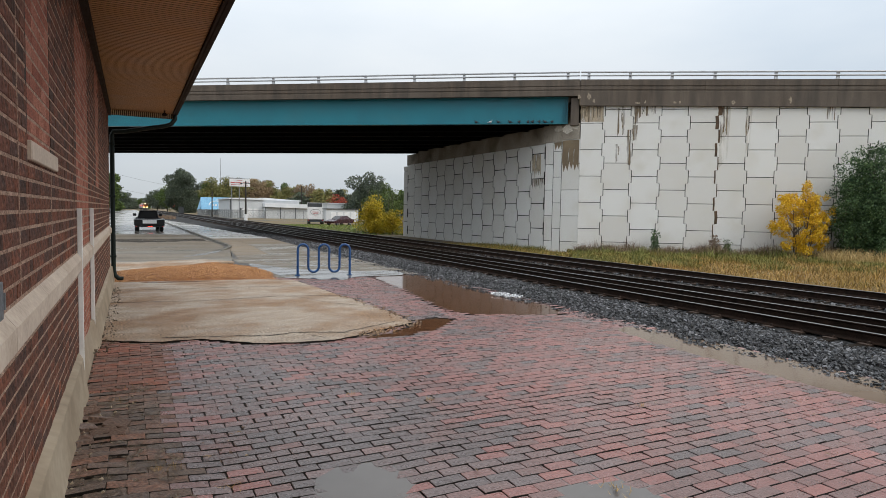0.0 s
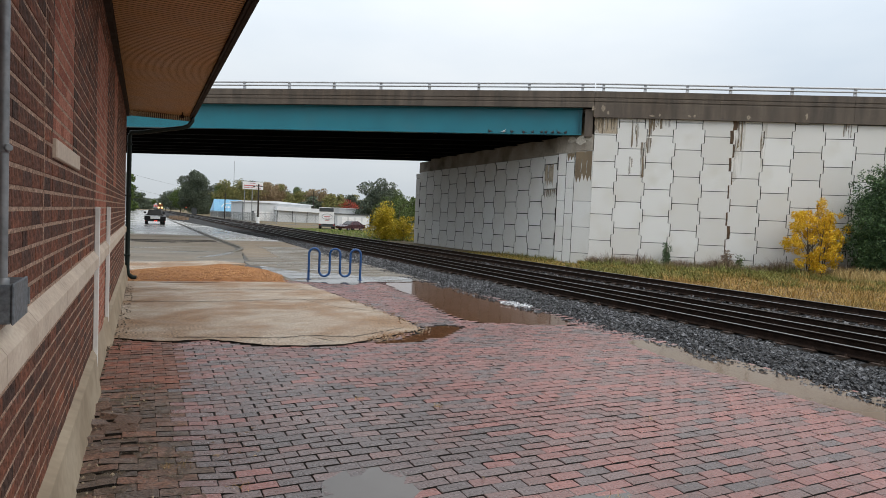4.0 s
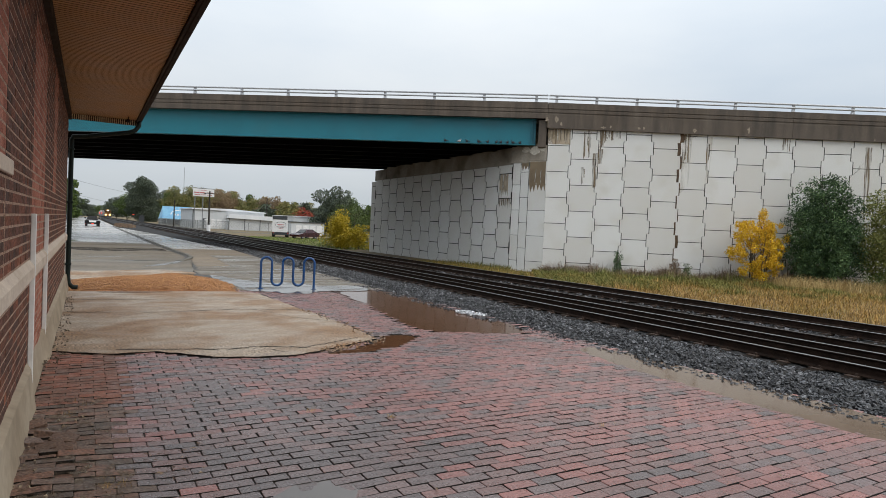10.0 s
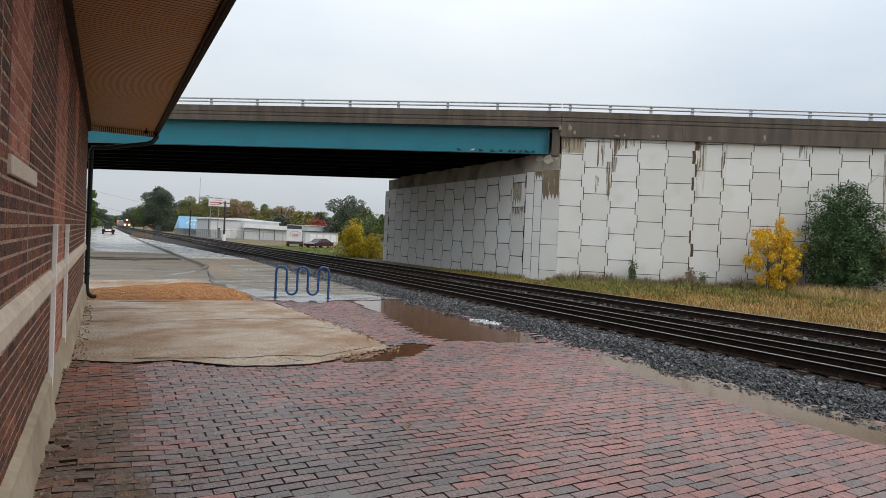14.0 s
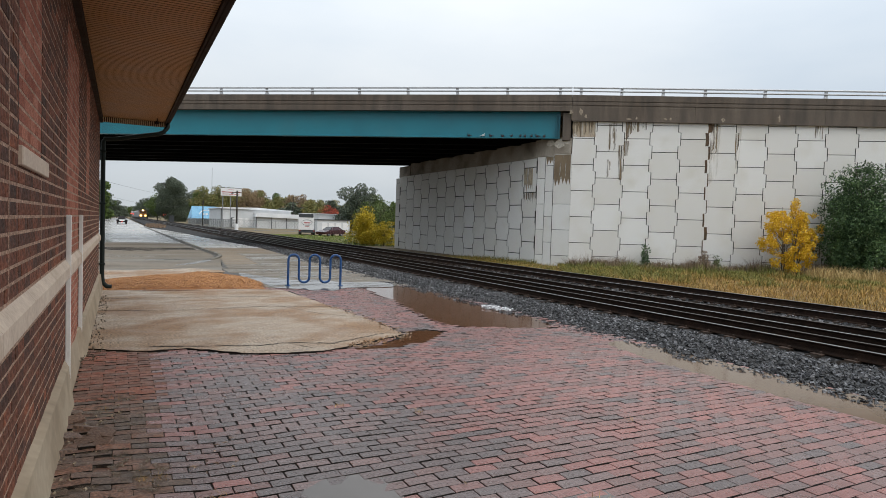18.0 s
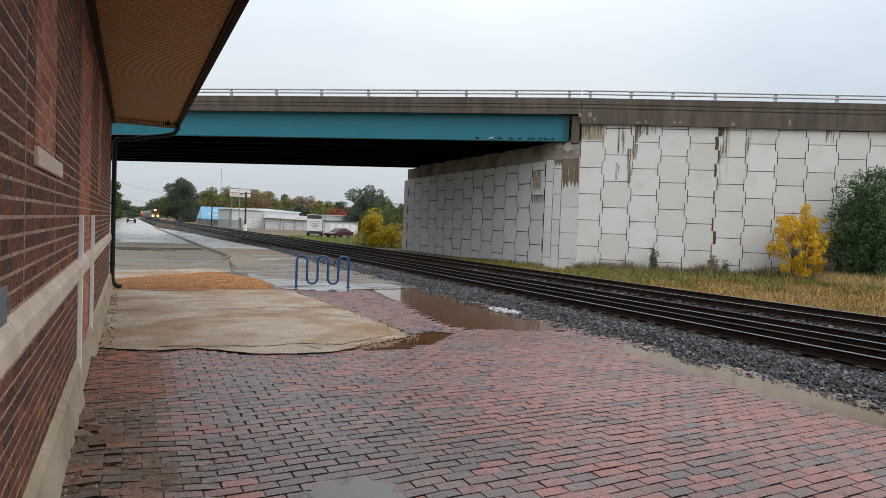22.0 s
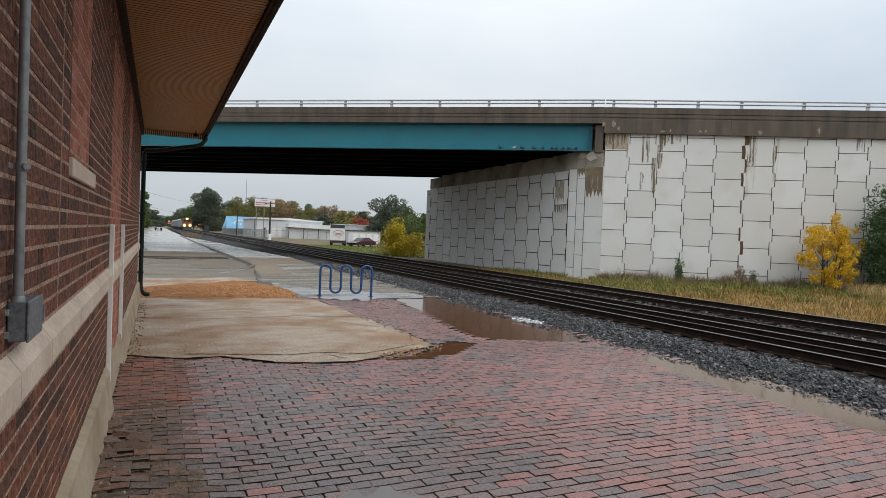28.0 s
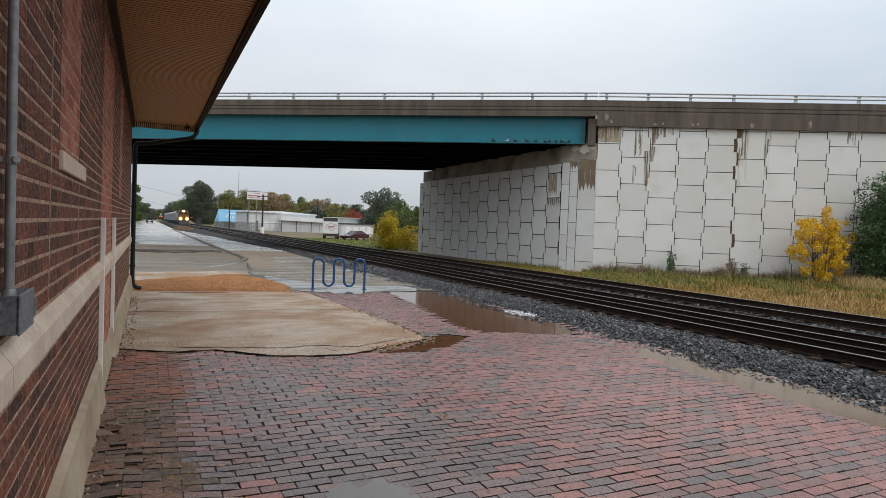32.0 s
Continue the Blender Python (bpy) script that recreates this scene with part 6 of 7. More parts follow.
def build_plants():
    p = facade_point(10.75, -1.6)
    rnd = random.Random(31)
    # yellow sapling: several thin stems, open crown
    t = thing("sapling", "young tree with bright yellow autumn leaves before the wall", "tree", pose(p.x, p.y, GROUND_Z))
    w, c, lobes = Shape(), Shape(), []
    for i in range(9):
        a = 6.283 * i / 9 + rnd.uniform(-0.3, 0.3)
        base = Vector((math.cos(a) * rnd.uniform(0.1, 0.75), math.sin(a) * 0.3, -0.1))
        tip = Vector((base.x * 1.7 + rnd.uniform(-0.25, 0.25), base.y * 1.5, rnd.uniform(2.6, 3.7)))
        limbs(w, base, tip, 0.03, 6, 0.45, rnd, 1)
    # clumps of leaves round an open crown that is widest above its middle, with a few upright tips
    for i in range(125):
        zc = 0.55 + 2.75 * rnd.random() ** 0.8
        half = 0.75 + 1.12 * min(1, max(0, zc - 0.4) / 1.3) - 0.62 * max(0, zc - 2.2)
        a, k = rnd.uniform(0, 6.283), rnd.random() ** 0.5
        r = rnd.uniform(0.12, 0.27)
        lobes.append(((math.cos(a) * k * half, math.sin(a) * k * half * 0.75, zc), (r, r, r * rnd.uniform(0.8, 1.2))))
    for i in range(24):
        r = rnd.uniform(0.14, 0.26)
        lobes.append(((rnd.uniform(-0.7, 0.7), rnd.uniform(-0.8, 0.0), rnd.uniform(0.5, 2.6)), (r, r, r)))
    for x, z in ((-1.05, 3.1), (-0.15, 3.75), (0.1, 3.4), (0.85, 3.2), (-1.5, 2.75), (1.55, 2.3), (-1.85, 1.9)):
        lobes.append(((x, rnd.uniform(-0.3, 0.3), z), (0.26, 0.26, 0.34)))
    part("trunk", w, M_BARK, t, smooth=True)
    leaf_cloud(c, lobes, 11500, 0.125, rnd, 0.1)
    part("crown", c, L_YELLOW, t)
    p = facade_point(13.9, -1.9)
    tree("leafy_tree", p.x, p.y, GROUND_Z, 6.1, 3.8, L_DARK, "dense dark green broadleaf tree before the wall", 36000, 0.135, 5, low=0.10, lobes_n=18, profile=((0.10, 0.78), (0.20, 0.98), (0.33, 1.06), (0.47, 1.05), (0.60, 0.98), (0.73, 0.82), (0.85, 0.56)))
    p = facade_point(17.0, -2.4)
    tree("young_tree", p.x, p.y, GROUND_Z, 5.2, 3.8, L_PALE, "thin light green young tree at the edge of the grass", 14000, 0.16, 8, low=0.2, lobes_n=12)
    p = facade_point(16.3, -3.2)
    tree("shrub", p.x, p.y, GROUND_Z, 1.4, 2.6, L_GREEN, "low green shrub below the dark tree", 2600, 0.10, 9, low=0.1, category="shrub", group="shrubs")
    for s_, h, wd, mat, lab, sd, n in ((3.7, 1.5, 0.6, L_DARK, "small upright dark green weed tree at the wall", 12, 900), (6.85, 1.25, 0.7, L_WEED, "thin half-bare weed at the foot of the wall", 13, 700), (7.5, 1.0, 0.5, L_GREEN, "thin green weed at the foot of the wall", 14, 420)):
        p = facade_point(s_, -0.5)
        tree("shrub", p.x, p.y, GROUND_Z, h, wd, mat, lab, n, 0.10, sd, low=0.1, lobes_n=7, category="shrub", group="shrubs")
    # grass between the far track and the wall
    def blades(name, mat, label, count, spot, hh, width, seed):
        rnd = random.Random(seed)
        s = Shape()
        for _ in range(count):
            x, y = spot(rnd)
            h = hh(x, y, rnd)
            a, lean = rnd.uniform(0, 6.28), rnd.uniform(0.2, 1.1)
            wv = Vector((math.cos(a), math.sin(a), 0)) * width * rnd.uniform(0.6, 1.3)
            d = Vector((math.cos(a + 1.4), math.sin(a + 1.4), 0)) * lean * h
            o = Vector((x, y, GROUND_Z - 0.02))
            s.add([o - wv, o + wv, o + d * 0.35 + wv * 0.7 + Vector((0, 0, h * 0.6)), o + d * 0.35 - wv * 0.7 + Vector((0, 0, h * 0.6)), o + d + Vector((0, 0, h))], [(0, 1, 2, 3), (3, 2, 4)])
        return single(name, s, mat, label, "grass", kind="stuff")

    def strip(rnd, lo=-6.5, hi=-0.1, s0=-1.0, s1=26):
        while True:
            s_, n = rnd.uniform(s0, s1), rnd.uniform(lo, hi)
            q = facade_point(s_, n)
            if q.x > 16.9 - 0.005 * q.y and q.x < 40 and q.y > 4:
                return q.x, q.y

    def patchy(rnd):
        while True:
            x, y = strip(rnd, -9, -0.2, -1, 24)
            if noise.noise((x * 0.35, y * 0.35, 5)) + 0.25 * noise.noise((x, y, 5)) > (-0.3 if y > 20 else 0.1) + rnd.uniform(-0.1, 0.1):
                return x, y

    def dist_to_wall(x, y):
        return -(FACE.inverted() @ Vector((x, y, 0))).y
    blades("dry_grass", L_GRASS, "tall dry yellow grass between track and wall", 90000, lambda r: strip(r, -17, -0.1, -1, 27), lambda x, y, r: r.uniform(0.05, 0.21) * (1.0 + 1.8 * max(0, noise.noise((x * 0.9, y * 0.9, 2)))) * (1 + 1.3 * max(0, 1 - dist_to_wall(x, y) / 3.4) * min(1, max(0, 25 - y) / 4)), 0.009, 41)
    blades("green_grass", L_LAWN, "green grass tufts along the far track", 52000, lambda r: patchy(r), lambda x, y, r: r.uniform(0.10, 0.34), 0.012, 42)
    blades("dead_weeds", L_WEED, "brown dead weeds at the foot of the wall", 13000, lambda r: strip(r, -1.7, -0.1, -0.5, 13.5), lambda x, y, r: r.uniform(0.2, 0.68) * (1 + 1.1 * noise.noise((x * 0.9, y * 0.9, 6))), 0.009, 43)
    blades("tall_grass", L_TALL, "tall tan seeding grass below the trees at the wall", 9000, lambda r: strip(r, -4.6, -2.2, 11.0, 27), lambda x, y, r: r.uniform(0.35, 0.85) * (1 + 0.5 * noise.noise((x * 0.7, y * 0.7, 14))), 0.008, 49)
    blades("green_grass", L_PALE, "rank yellow-green weeds along the wall", 5000, lambda r: strip(r, -3.6, -0.4, -0.5, 11), lambda x, y, r: r.uniform(0.12, 0.5) * (1 + 0.8 * noise.noise((x * 0.8, y * 0.8, 15))), 0.014, 50)
    def lawn(rnd):
        return rnd.uniform(17.5, 34), rnd.uniform(53, 92)
    blades("lawn", L_TURF, "patchy green lawn beyond the tracks", 9000, lawn, lambda x, y, r: r.uniform(0.06, 0.2), 0.05, 44)
    blades("green_grass", L_LAWN, "sparse green weeds at the foot of the abutment", 900, lambda r: (r.uniform(20.6, 21.5), 29.5 + 6 * r.random() ** 2), lambda x, y, r: r.uniform(0.1, 0.4), 0.012, 45)
    def shoulder(rnd):
        y = rnd.uniform(24, 37)
        return rnd.uniform(17.1, 21.4), y
    blades("green_grass", L_LAWN, "low green grass between far track and abutment", 7000, shoulder, lambda x, y, r: r.uniform(0.06, 0.24), 0.012, 47)
    blades("dry_grass", L_GRASS, "low dry grass between far track and abutment", 5000, shoulder, lambda x, y, r: r.uniform(0.06, 0.26), 0.010, 48)
    # fallen leaves and twigs on the bricks
    s = Shape()
    rnd = random.Random(90)
    spots = [(1.67, 6.12, 0.09), (1.62, 6.16, 0.06), (0.1, 6.0, 0.25), (0.62, 4.55, 0.16), (0.6, 4.9, 0.2)] + [(rnd.uniform(0.4, 6.6), rnd.uniform(2.6, 8.2), 0.03) for _ in range(40)]
    for cx, cy, r in spots:
        for _ in range(9 if r > 0.1 else 1):
            o = Vector((cx + rnd.uniform(-r, r), cy + rnd.uniform(-r, r), 0.014))
            a = rnd.uniform(0, 6.28)
            l, w = rnd.uniform(0.012, 0.035), rnd.uniform(0.006, 0.014)
            u, v = Vector((math.cos(a), math.sin(a), 0)) * l, Vector((-math.sin(a), math.cos(a), 0)) * w
            s.add([o - u, o - v + Vector((0, 0, 0.008)), o + u, o + v + Vector((0, 0, 0.006))], [(0, 1, 2, 3)])
    single("leaf_litter", s, L_WEED, "scattered brown leaves and scraps on the bricks", "leaf litter", kind="stuff")
    # small tufts in the joints of the platform
    s = Shape()
    rnd = random.Random(46)
    for cx, cy, n, r in ((0.15, 4.45, 130, 0.16), (-0.15, 5.0, 60, 0.12), (-0.1, 6.2, 50, 0.1), (2.48, 5.14, 26, 0.05), (0.0, 6.5, 30, 0.2), (2.75, 2.95, 40, 0.12), (1.85, 5.6, 14, 0.06), (0.55, 4.0, 20, 0.1), (4.2, 4.2, 14, 0.06)):
        for _ in range(n):
            a, d = rnd.uniform(0, 6.28), rnd.random() * r
            o = Vector((cx + math.cos(a) * d, cy + math.sin(a) * d, 0.0))
            e = Vector((rnd.uniform(-0.05, 0.05), rnd.uniform(-0.05, 0.05), rnd.uniform(0.01, 0.045)))
            wv = Vector((-e.y, e.x, 0)).normalized() * 0.0022
            s.add([o - wv, o + wv, o + e], [(0, 1, 2)])
    single("platform_weeds", s, L_GRASS, "small dry grass tufts in the brick joints", "grass", kind="stuff")
    # yellow-green thicket at the end of the abutment
    for i, (x, y, h, wd, mat, n) in enumerate(((20.9, 57, 3.2, 2.4, L_SHRUB, 3000), (21.3, 58, 3.9, 3.2, L_SHRUB, 3000), (23.5, 60, 4.2, 3.4, L_GREEN, 2600), (23.2, 63, 4.6, 3.2, L_GREEN, 2600), (25.6, 64, 4.8, 3.6, L_GREEN, 2200), (20.5, 55, 1.5, 1.5, L_SHRUB, 1200), (22.0, 54.5, 2.4, 2.6, L_SHRUB, 2000))):
        tree("bush", x, y, GROUND_Z, h, wd, mat, "yellow and green autumn bush beside the abutment", n, 0.2, 50 + i, low=0.08, lobes_n=9, category="bush", group="bushes beside the abutment")


def build_far_trees():
    for x, y, h, w, mat, lab, n, size, seed in (
            (19.4, 300, 19.2, 12.2, L_FAR, "big dark green tree beside the railway", 22000, 0.75, 61),
            (23.5, 310, 17, 10, L_FAR, "dark green tree beside the railway", 10000, 0.75, 62),
            (33, 335, 15.5, 14, L_FAR, "dark green tree behind the blue roof", 9000, 0.8, 63),
            (44.0, 122, 10.4, 8.6, L_FAR, "dark green tree above the bushes", 10000, 0.52, 64),
            (48, 126, 8.6, 6, L_GREEN, "green tree above the bushes", 6000, 0.5, 65),
            (53, 176, 6.8, 6.0, L_RED, "red autumn tree behind the sheds", 1500, 0.5, 66),
            (57, 180, 5.6, 5.0, L_RED, "red autumn tree behind the sheds", 1200, 0.5, 67)):
        tree("tree", x, y, GROUND_Z, h, w, mat, lab, n, size, seed, low=0.14, lobes_n=12, group="trees beyond the bridge")
    rnd = random.Random(70)
    for i in range(26):
        x = 27 + i * 2.35 + rnd.uniform(-1, 1)
        h = rnd.uniform(11, 15.5) - (3 if i > 17 else 0)
        mat = rnd.choice((L_OLIVE, L_OLIVE, L_RUST, L_GREEN, L_OLIVE)) if i < 15 else rnd.choice((L_RUST, L_OLIVE, L_RUST))
        tree("tree", x, 262 + rnd.uniform(-8, 14), GROUND_Z, h, rnd.uniform(8, 13), mat, "autumn-coloured tree behind the warehouse", 4800, 0.75, 71 + i, low=0.1, lobes_n=8, group="autumn trees")
    for i in range(16):
        x = 60 + i * 5
        tree("tree", x, 235 + rnd.uniform(-8, 14), GROUND_Z, rnd.uniform(8, 11), rnd.uniform(8, 11), rnd.choice((L_FAR, L_GREEN, L_OLIVE)), "green tree on the far edge of the yards", 2000, 1.2, 110 + i, low=0.08, lobes_n=8, group="autumn trees")
    s = Shape()
    rnd2 = random.Random(99)
    lobes = [((x, 330 + rnd2.uniform(-6, 6), rnd2.uniform(3, 8)), (rnd2.uniform(5, 8), 4, rnd2.uniform(4, 6))) for x in range(34, 190, 4)]
    leaf_cloud(s, lobes, 9000, 1.5, rnd2, 0.3)
    single("far_woods", s, L_FAR, "far green woods behind the yards", "woods", kind="stuff")
    # both sides of the street, towards its end
    for i, (x, y, h, w) in enumerate(((-5.6, 205, 12.0, 6.2), (-7.5, 235, 13, 8), (-7.0, 300, 12, 9), (-8.5, 360, 13, 10), (-4, 470, 12, 10), (0, 640, 11, 14), (8, 660, 11, 14), (15, 560, 15, 14), (16, 470, 15, 14), (19, 400, 16, 14))):
        tree("tree", x, y, GROUND_Z, h, w, L_FAR if i % 3 else L_GREEN, "green tree along the street", 4000, 1.0, 140 + i, low=0.16, lobes_n=9, group="street trees")


# ---- beyond the bridge ----
M_SHED = material("shed_metal", ((0.3, (0.50, 0.52, 0.53)), (0.7, (0.60, 0.61, 0.62))), 0.5, (0.5, 0.7), 0.0, 8, grain_mix=0.08)
M_SHED_ROOF = material("shed_roof", ((0.3, (0.62, 0.64, 0.66)), (0.7, (0.72, 0.73, 0.74))), 0.5, (0.4, 0.6), 0.0, 8, grain_mix=0.08)
M_BLUE_ROOF = material("blue_metal_roof", ((0.3, (0.16, 0.40, 0.62)), (0.7, (0.22, 0.47, 0.68))), 0.7, (0.35, 0.5), 0.05, 8)
M_DARKTRIM = material("dark_trim", ((0.3, (0.03, 0.035, 0.04)), (0.7, (0.05, 0.055, 0.06))), 2, (0.5, 0.7), 0.05, 20)
M_WOODPOLE = material("pole_wood", ((0.3, (0.022, 0.018, 0.015)), (0.7, (0.045, 0.037, 0.03))), 3, (0.8, 0.95), 0.4, 20, stretch=(4, 4, 0.5))
M_FENCE = material("chain_link_wire", ((0.3, (0.17, 0.18, 0.18)), (0.7, (0.26, 0.27, 0.27))), 4, (0.5, 0.7), 0.0, 20, metal=0.4)
M_SIGN = material("sign_white", ((0.3, (0.62, 0.62, 0.62)), (0.7, (0.72, 0.72, 0.72))), 1, (0.4, 0.6), 0.02, 10)
M_RED = material("red_paint", ((0.3, (0.36, 0.03, 0.03)), (0.7, (0.45, 0.045, 0.04))), 3, (0.3, 0.5), 0.02, 20)
M_MAROON = material("maroon_car_paint", ((0.3, (0.030, 0.006, 0.009)), (0.7, (0.045, 0.008, 0.012))), 3, (0.2, 0.3), 0.0, 20)
M_BLACK = material("black_car_paint", ((0.3, (0.008, 0.008, 0.009)), (0.7, (0.014, 0.014, 0.015))), 3, (0.35, 0.5), 0.0, 20, spec=0.25)
M_WHITE = material("white_paint", ((0.3, (0.66, 0.66, 0.66)), (0.7, (0.76, 0.76, 0.76))), 2, (0.35, 0.5), 0.03, 20)
M_BRIGHT = material("bright_white_paint", ((0.3, (0.78, 0.78, 0.78)), (0.7, (0.84, 0.84, 0.84))), 2, (0.3, 0.45), 0.02, 20)
M_GREYCAR = material("grey_car_paint", ((0.3, (0.12, 0.13, 0.14)), (0.7, (0.16, 0.17, 0.18))), 2, (0.2, 0.3), 0.0, 20)
M_TYRE = material("tyre_rubber", ((0.3, (0.012, 0.012, 0.012)), (0.7, (0.022, 0.022, 0.022))), 5, (0.7, 0.9), 0.2, 40)
M_GLASS = material("dark_glass", ((0.3, (0.012, 0.014, 0.016)), (0.7, (0.02, 0.022, 0.025))), 1, (0.03, 0.06), 0.0, 10)
M_LOCO = material("orange_locomotive_paint", ((0.3, (0.13, 0.052, 0.012)), (0.7, (0.19, 0.078, 0.018))), 1, (0.35, 0.5), 0.05, 20)
M_LOCODARK = material("dark_locomotive_paint", ((0.3, (0.03, 0.032, 0.036)), (0.7, (0.05, 0.052, 0.056))), 1, (0.4, 0.6), 0.1, 20)
M_COACH = material("silver_coach_steel", ((0.3, (0.26, 0.265, 0.27)), (0.7, (0.36, 0.365, 0.37))), 0.6, (0.5, 0.65), 0.05, 20)
G_HEAD = glow("headlight_glow", (1.0, 0.80, 0.50), 8.0)
# emission of the glare discs added round the train's lamps
G_GLARE = glow("headlight_glare", (1.0, 0.52, 0.14), 1.1)
G_DITCH = glow("ditch_light_glow", (1.0, 0.74, 0.34), 6.0)
G_TAIL = glow("tail_light_glow", (1.0, 0.05, 0.03), 2.5)
G_SIGNAL = glow("crossing_signal_glow", (1.0, 0.08, 0.05), 5.0)


def bars(parent, frame_, rows, mat, name="lettering"):
    """Lettering too small to read, as plain bars (x0, x1, z0, z1) on a face."""
    for x0, x1, z0, z1 in rows:
        part(name, Shape().box(x0, x1, -0.02, 0, z0, z1), mat, parent, m=frame_)


def build_beyond():
    # long white warehouse
    w = thing("warehouse", "long low white metal warehouse with a lean-to roof", "building", pose(21.0, 155, GROUND_Z))
    part("wall", Shape().box(0, 16.5, 0, 22, 0, 4.55), M_SHED, w)
    part("roof", Shape().prism([(-0.4, 4.5), (16.9, 4.3), (16.9, 4.45), (8.3, 4.95), (-0.4, 4.75)], (0, -0.4, 0), (1, 0, 0), (0, 0, 1), (0, 22.8, 0)), M_SHED_ROOF, w)
    part("canopy", Shape().prism([(0, 2.75), (11.0, 2.55), (11.0, 2.7), (10.2, 3.55), (0.2, 3.75)], (7.4, -3.4, 0), (1, 0, 0), (0, 0, 1), (0, 3.4, 0)), M_SHED_ROOF, w, "lean-to canopy roof")
    for x in (7.6, 11.2, 14.8, 18.2):
        part("post", Shape().rod((x, -3.2, 0), (x, -3.2, 2.7), 0.08), M_DARKTRIM, w)
    part("annex", Shape().box(7.6, 18.3, -2.6, 0, 0, 2.6), M_SHED, w)
    for i in range(10):
        part("door", Shape().cbox(2.6 + i * 1.42, 3.7 + i * 1.42, -0.05, 0.02, 0.1, 2.3, 0.02), M_SIGN, w, "pale roll-up door")
    part("corner_trim", Shape().box(-0.05, 0.15, -0.06, 0.05, 0, 4.5), M_DARKTRIM, w)
    part("dark_door", Shape().box(2.0, 3.0, -0.04, 0.02, 0.0, 2.4), M_DARKTRIM, w)
    # blue-roofed building
    b = thing("blue_roof_building", "small building with a bright blue metal roof", "building", pose(20.6, 222, GROUND_Z))
    part("wall", Shape().box(0.4, 9.2, 0.6, 12, 0, 2.2), M_DARKTRIM, b)
    roof = part("roof", Shape().prism([(0, 1.6), (0.15, 1.6), (1.25, 5.95), (1.1, 5.95)], (9.8, 0, 0), (0, 1, 0), (0, 0, 1), (-9.6, 0, 0)), M_BLUE_ROOF, b)
    part("roof_end", Shape().prism([(-0.2, 1.6), (1.1, 5.95), (9.8, 5.95), (9.8, 1.6)], (0, 1.3, 0), (1, 0, 0), (0, 0, 1), (0, 9, 0)), M_BLUE_ROOF, b)
    arch = Shape()
    for i in range(8):
        a0, a1 = math.pi * i / 8, math.pi * (i + 1) / 8
        arch.tube([(5.0 + 2.3 * math.cos(a0), 0.10 + 0.253 * (1.5 + 1.5 * math.sin(a0)), 3.2 + 1.5 * math.sin(a0)), (5.0 + 2.3 * math.cos(a1), 0.10 + 0.253 * (1.5 + 1.5 * math.sin(a1)), 3.2 + 1.5 * math.sin(a1))], 0.16, 6)
    part("emblem", arch, M_WHITE, roof, "plain white arch emblem")
    bars(roof, pose(0, 0.38, 0), ((3.6, 4.2, 2.9, 3.6), (4.6, 5.3, 2.9, 3.6), (5.7, 6.3, 2.9, 3.6)), M_WHITE)
    for x in (1.5, 4.0, 6.0):
        part("post", Shape().rod((x, 0.3, 0), (x, 0.3, 1.7), 0.1), M_WHITE, b)
    # billboard
    g = thing("billboard", "white billboard with red lettering on steel posts", "billboard", pose(18.3, 136, GROUND_Z))
    part("panel", Shape().cbox(0, 4.15, -0.12, 0.12, 6.85, 8.45, 0.03), M_SIGN, g)
    part("frame", Shape().box(-0.05, 4.2, -0.08, 0.08, 8.45, 8.55), M_DARKTRIM, g)
    for x in (0.45, 2.0):
        part("post", Shape().rod((x, 0.15, 0), (x, 0.15, 7.4), 0.09), M_CONDUIT, g)
    bars(g, pose(0, -0.12, 0), ((0.2, 1.2, 7.55, 7.72), (1.3, 2.4, 7.55, 7.72), (2.7, 3.9, 7.6, 7.74), (0.3, 1.4, 7.15, 7.25), (1.6, 2.5, 7.15, 7.25), (2.7, 3.7, 7.15, 7.25), (1.5, 2.6, 8.1, 8.18)), M_RED)
    # poles
    p = thing("utility_pole", "dark wooden utility pole with a white painted base", "utility pole", pose(17.45, 110, GROUND_Z))
    part("shaft", Shape().rod((0, 0, 0), (0, 0, 6.9), 0.17, 0.12), M_WOODPOLE, p)
    part("base_band", Shape().rod((0, 0, 0), (0, 0, 1.3), 0.3, 0.28, 14), M_WHITE, p, "white painted base")
    part("crossarm", Shape().cbox(-0.8, 0.8, -0.06, 0.06, 6.5, 6.62, 0.01), M_WOODPOLE, p)
    part("lamp", Shape().cbox(-0.95, -0.6, -0.12, 0.12, 6.35, 6.5, 0.02), M_DARKTRIM, p)
    p = thing("utility_pole", "dark metal pole beside the fence", "utility pole", pose(17.5, 160, GROUND_Z))
    part("shaft", Shape().rod((0, 0, 0), (0, 0, 6.3), 0.16, 0.12), M_WOODPOLE, p)
    p = thing("utility_pole", "thin pole beyond the warehouse", "utility pole", pose(40.5, 165, GROUND_Z))
    part("shaft", Shape().rod((0, 0, 0), (0, 0, 8.5), 0.14, 0.1), M_WOODPOLE, p)
    p = thing("radio_mast", "tall thin radio mast above the trees", "mast", pose(36.5, 300, GROUND_Z))
    part("shaft", Shape().rod((0, 0, 0), (0, 0, 25), 0.16, 0.08, 6), M_CONDUIT, p)
    p = thing("utility_pole", "pale utility pole at the edge of the street", "utility pole", pose(-3.9, 150, GROUND_Z))
    part("shaft", Shape().rod((0, 0, 0), (0, 0, 9.5), 0.15, 0.11), M_CONDUIT, p)
    part("crossarm", Shape().cbox(-0.9, 0.9, -0.06, 0.06, 8.9, 9.02, 0.01), M_WOODPOLE, p)
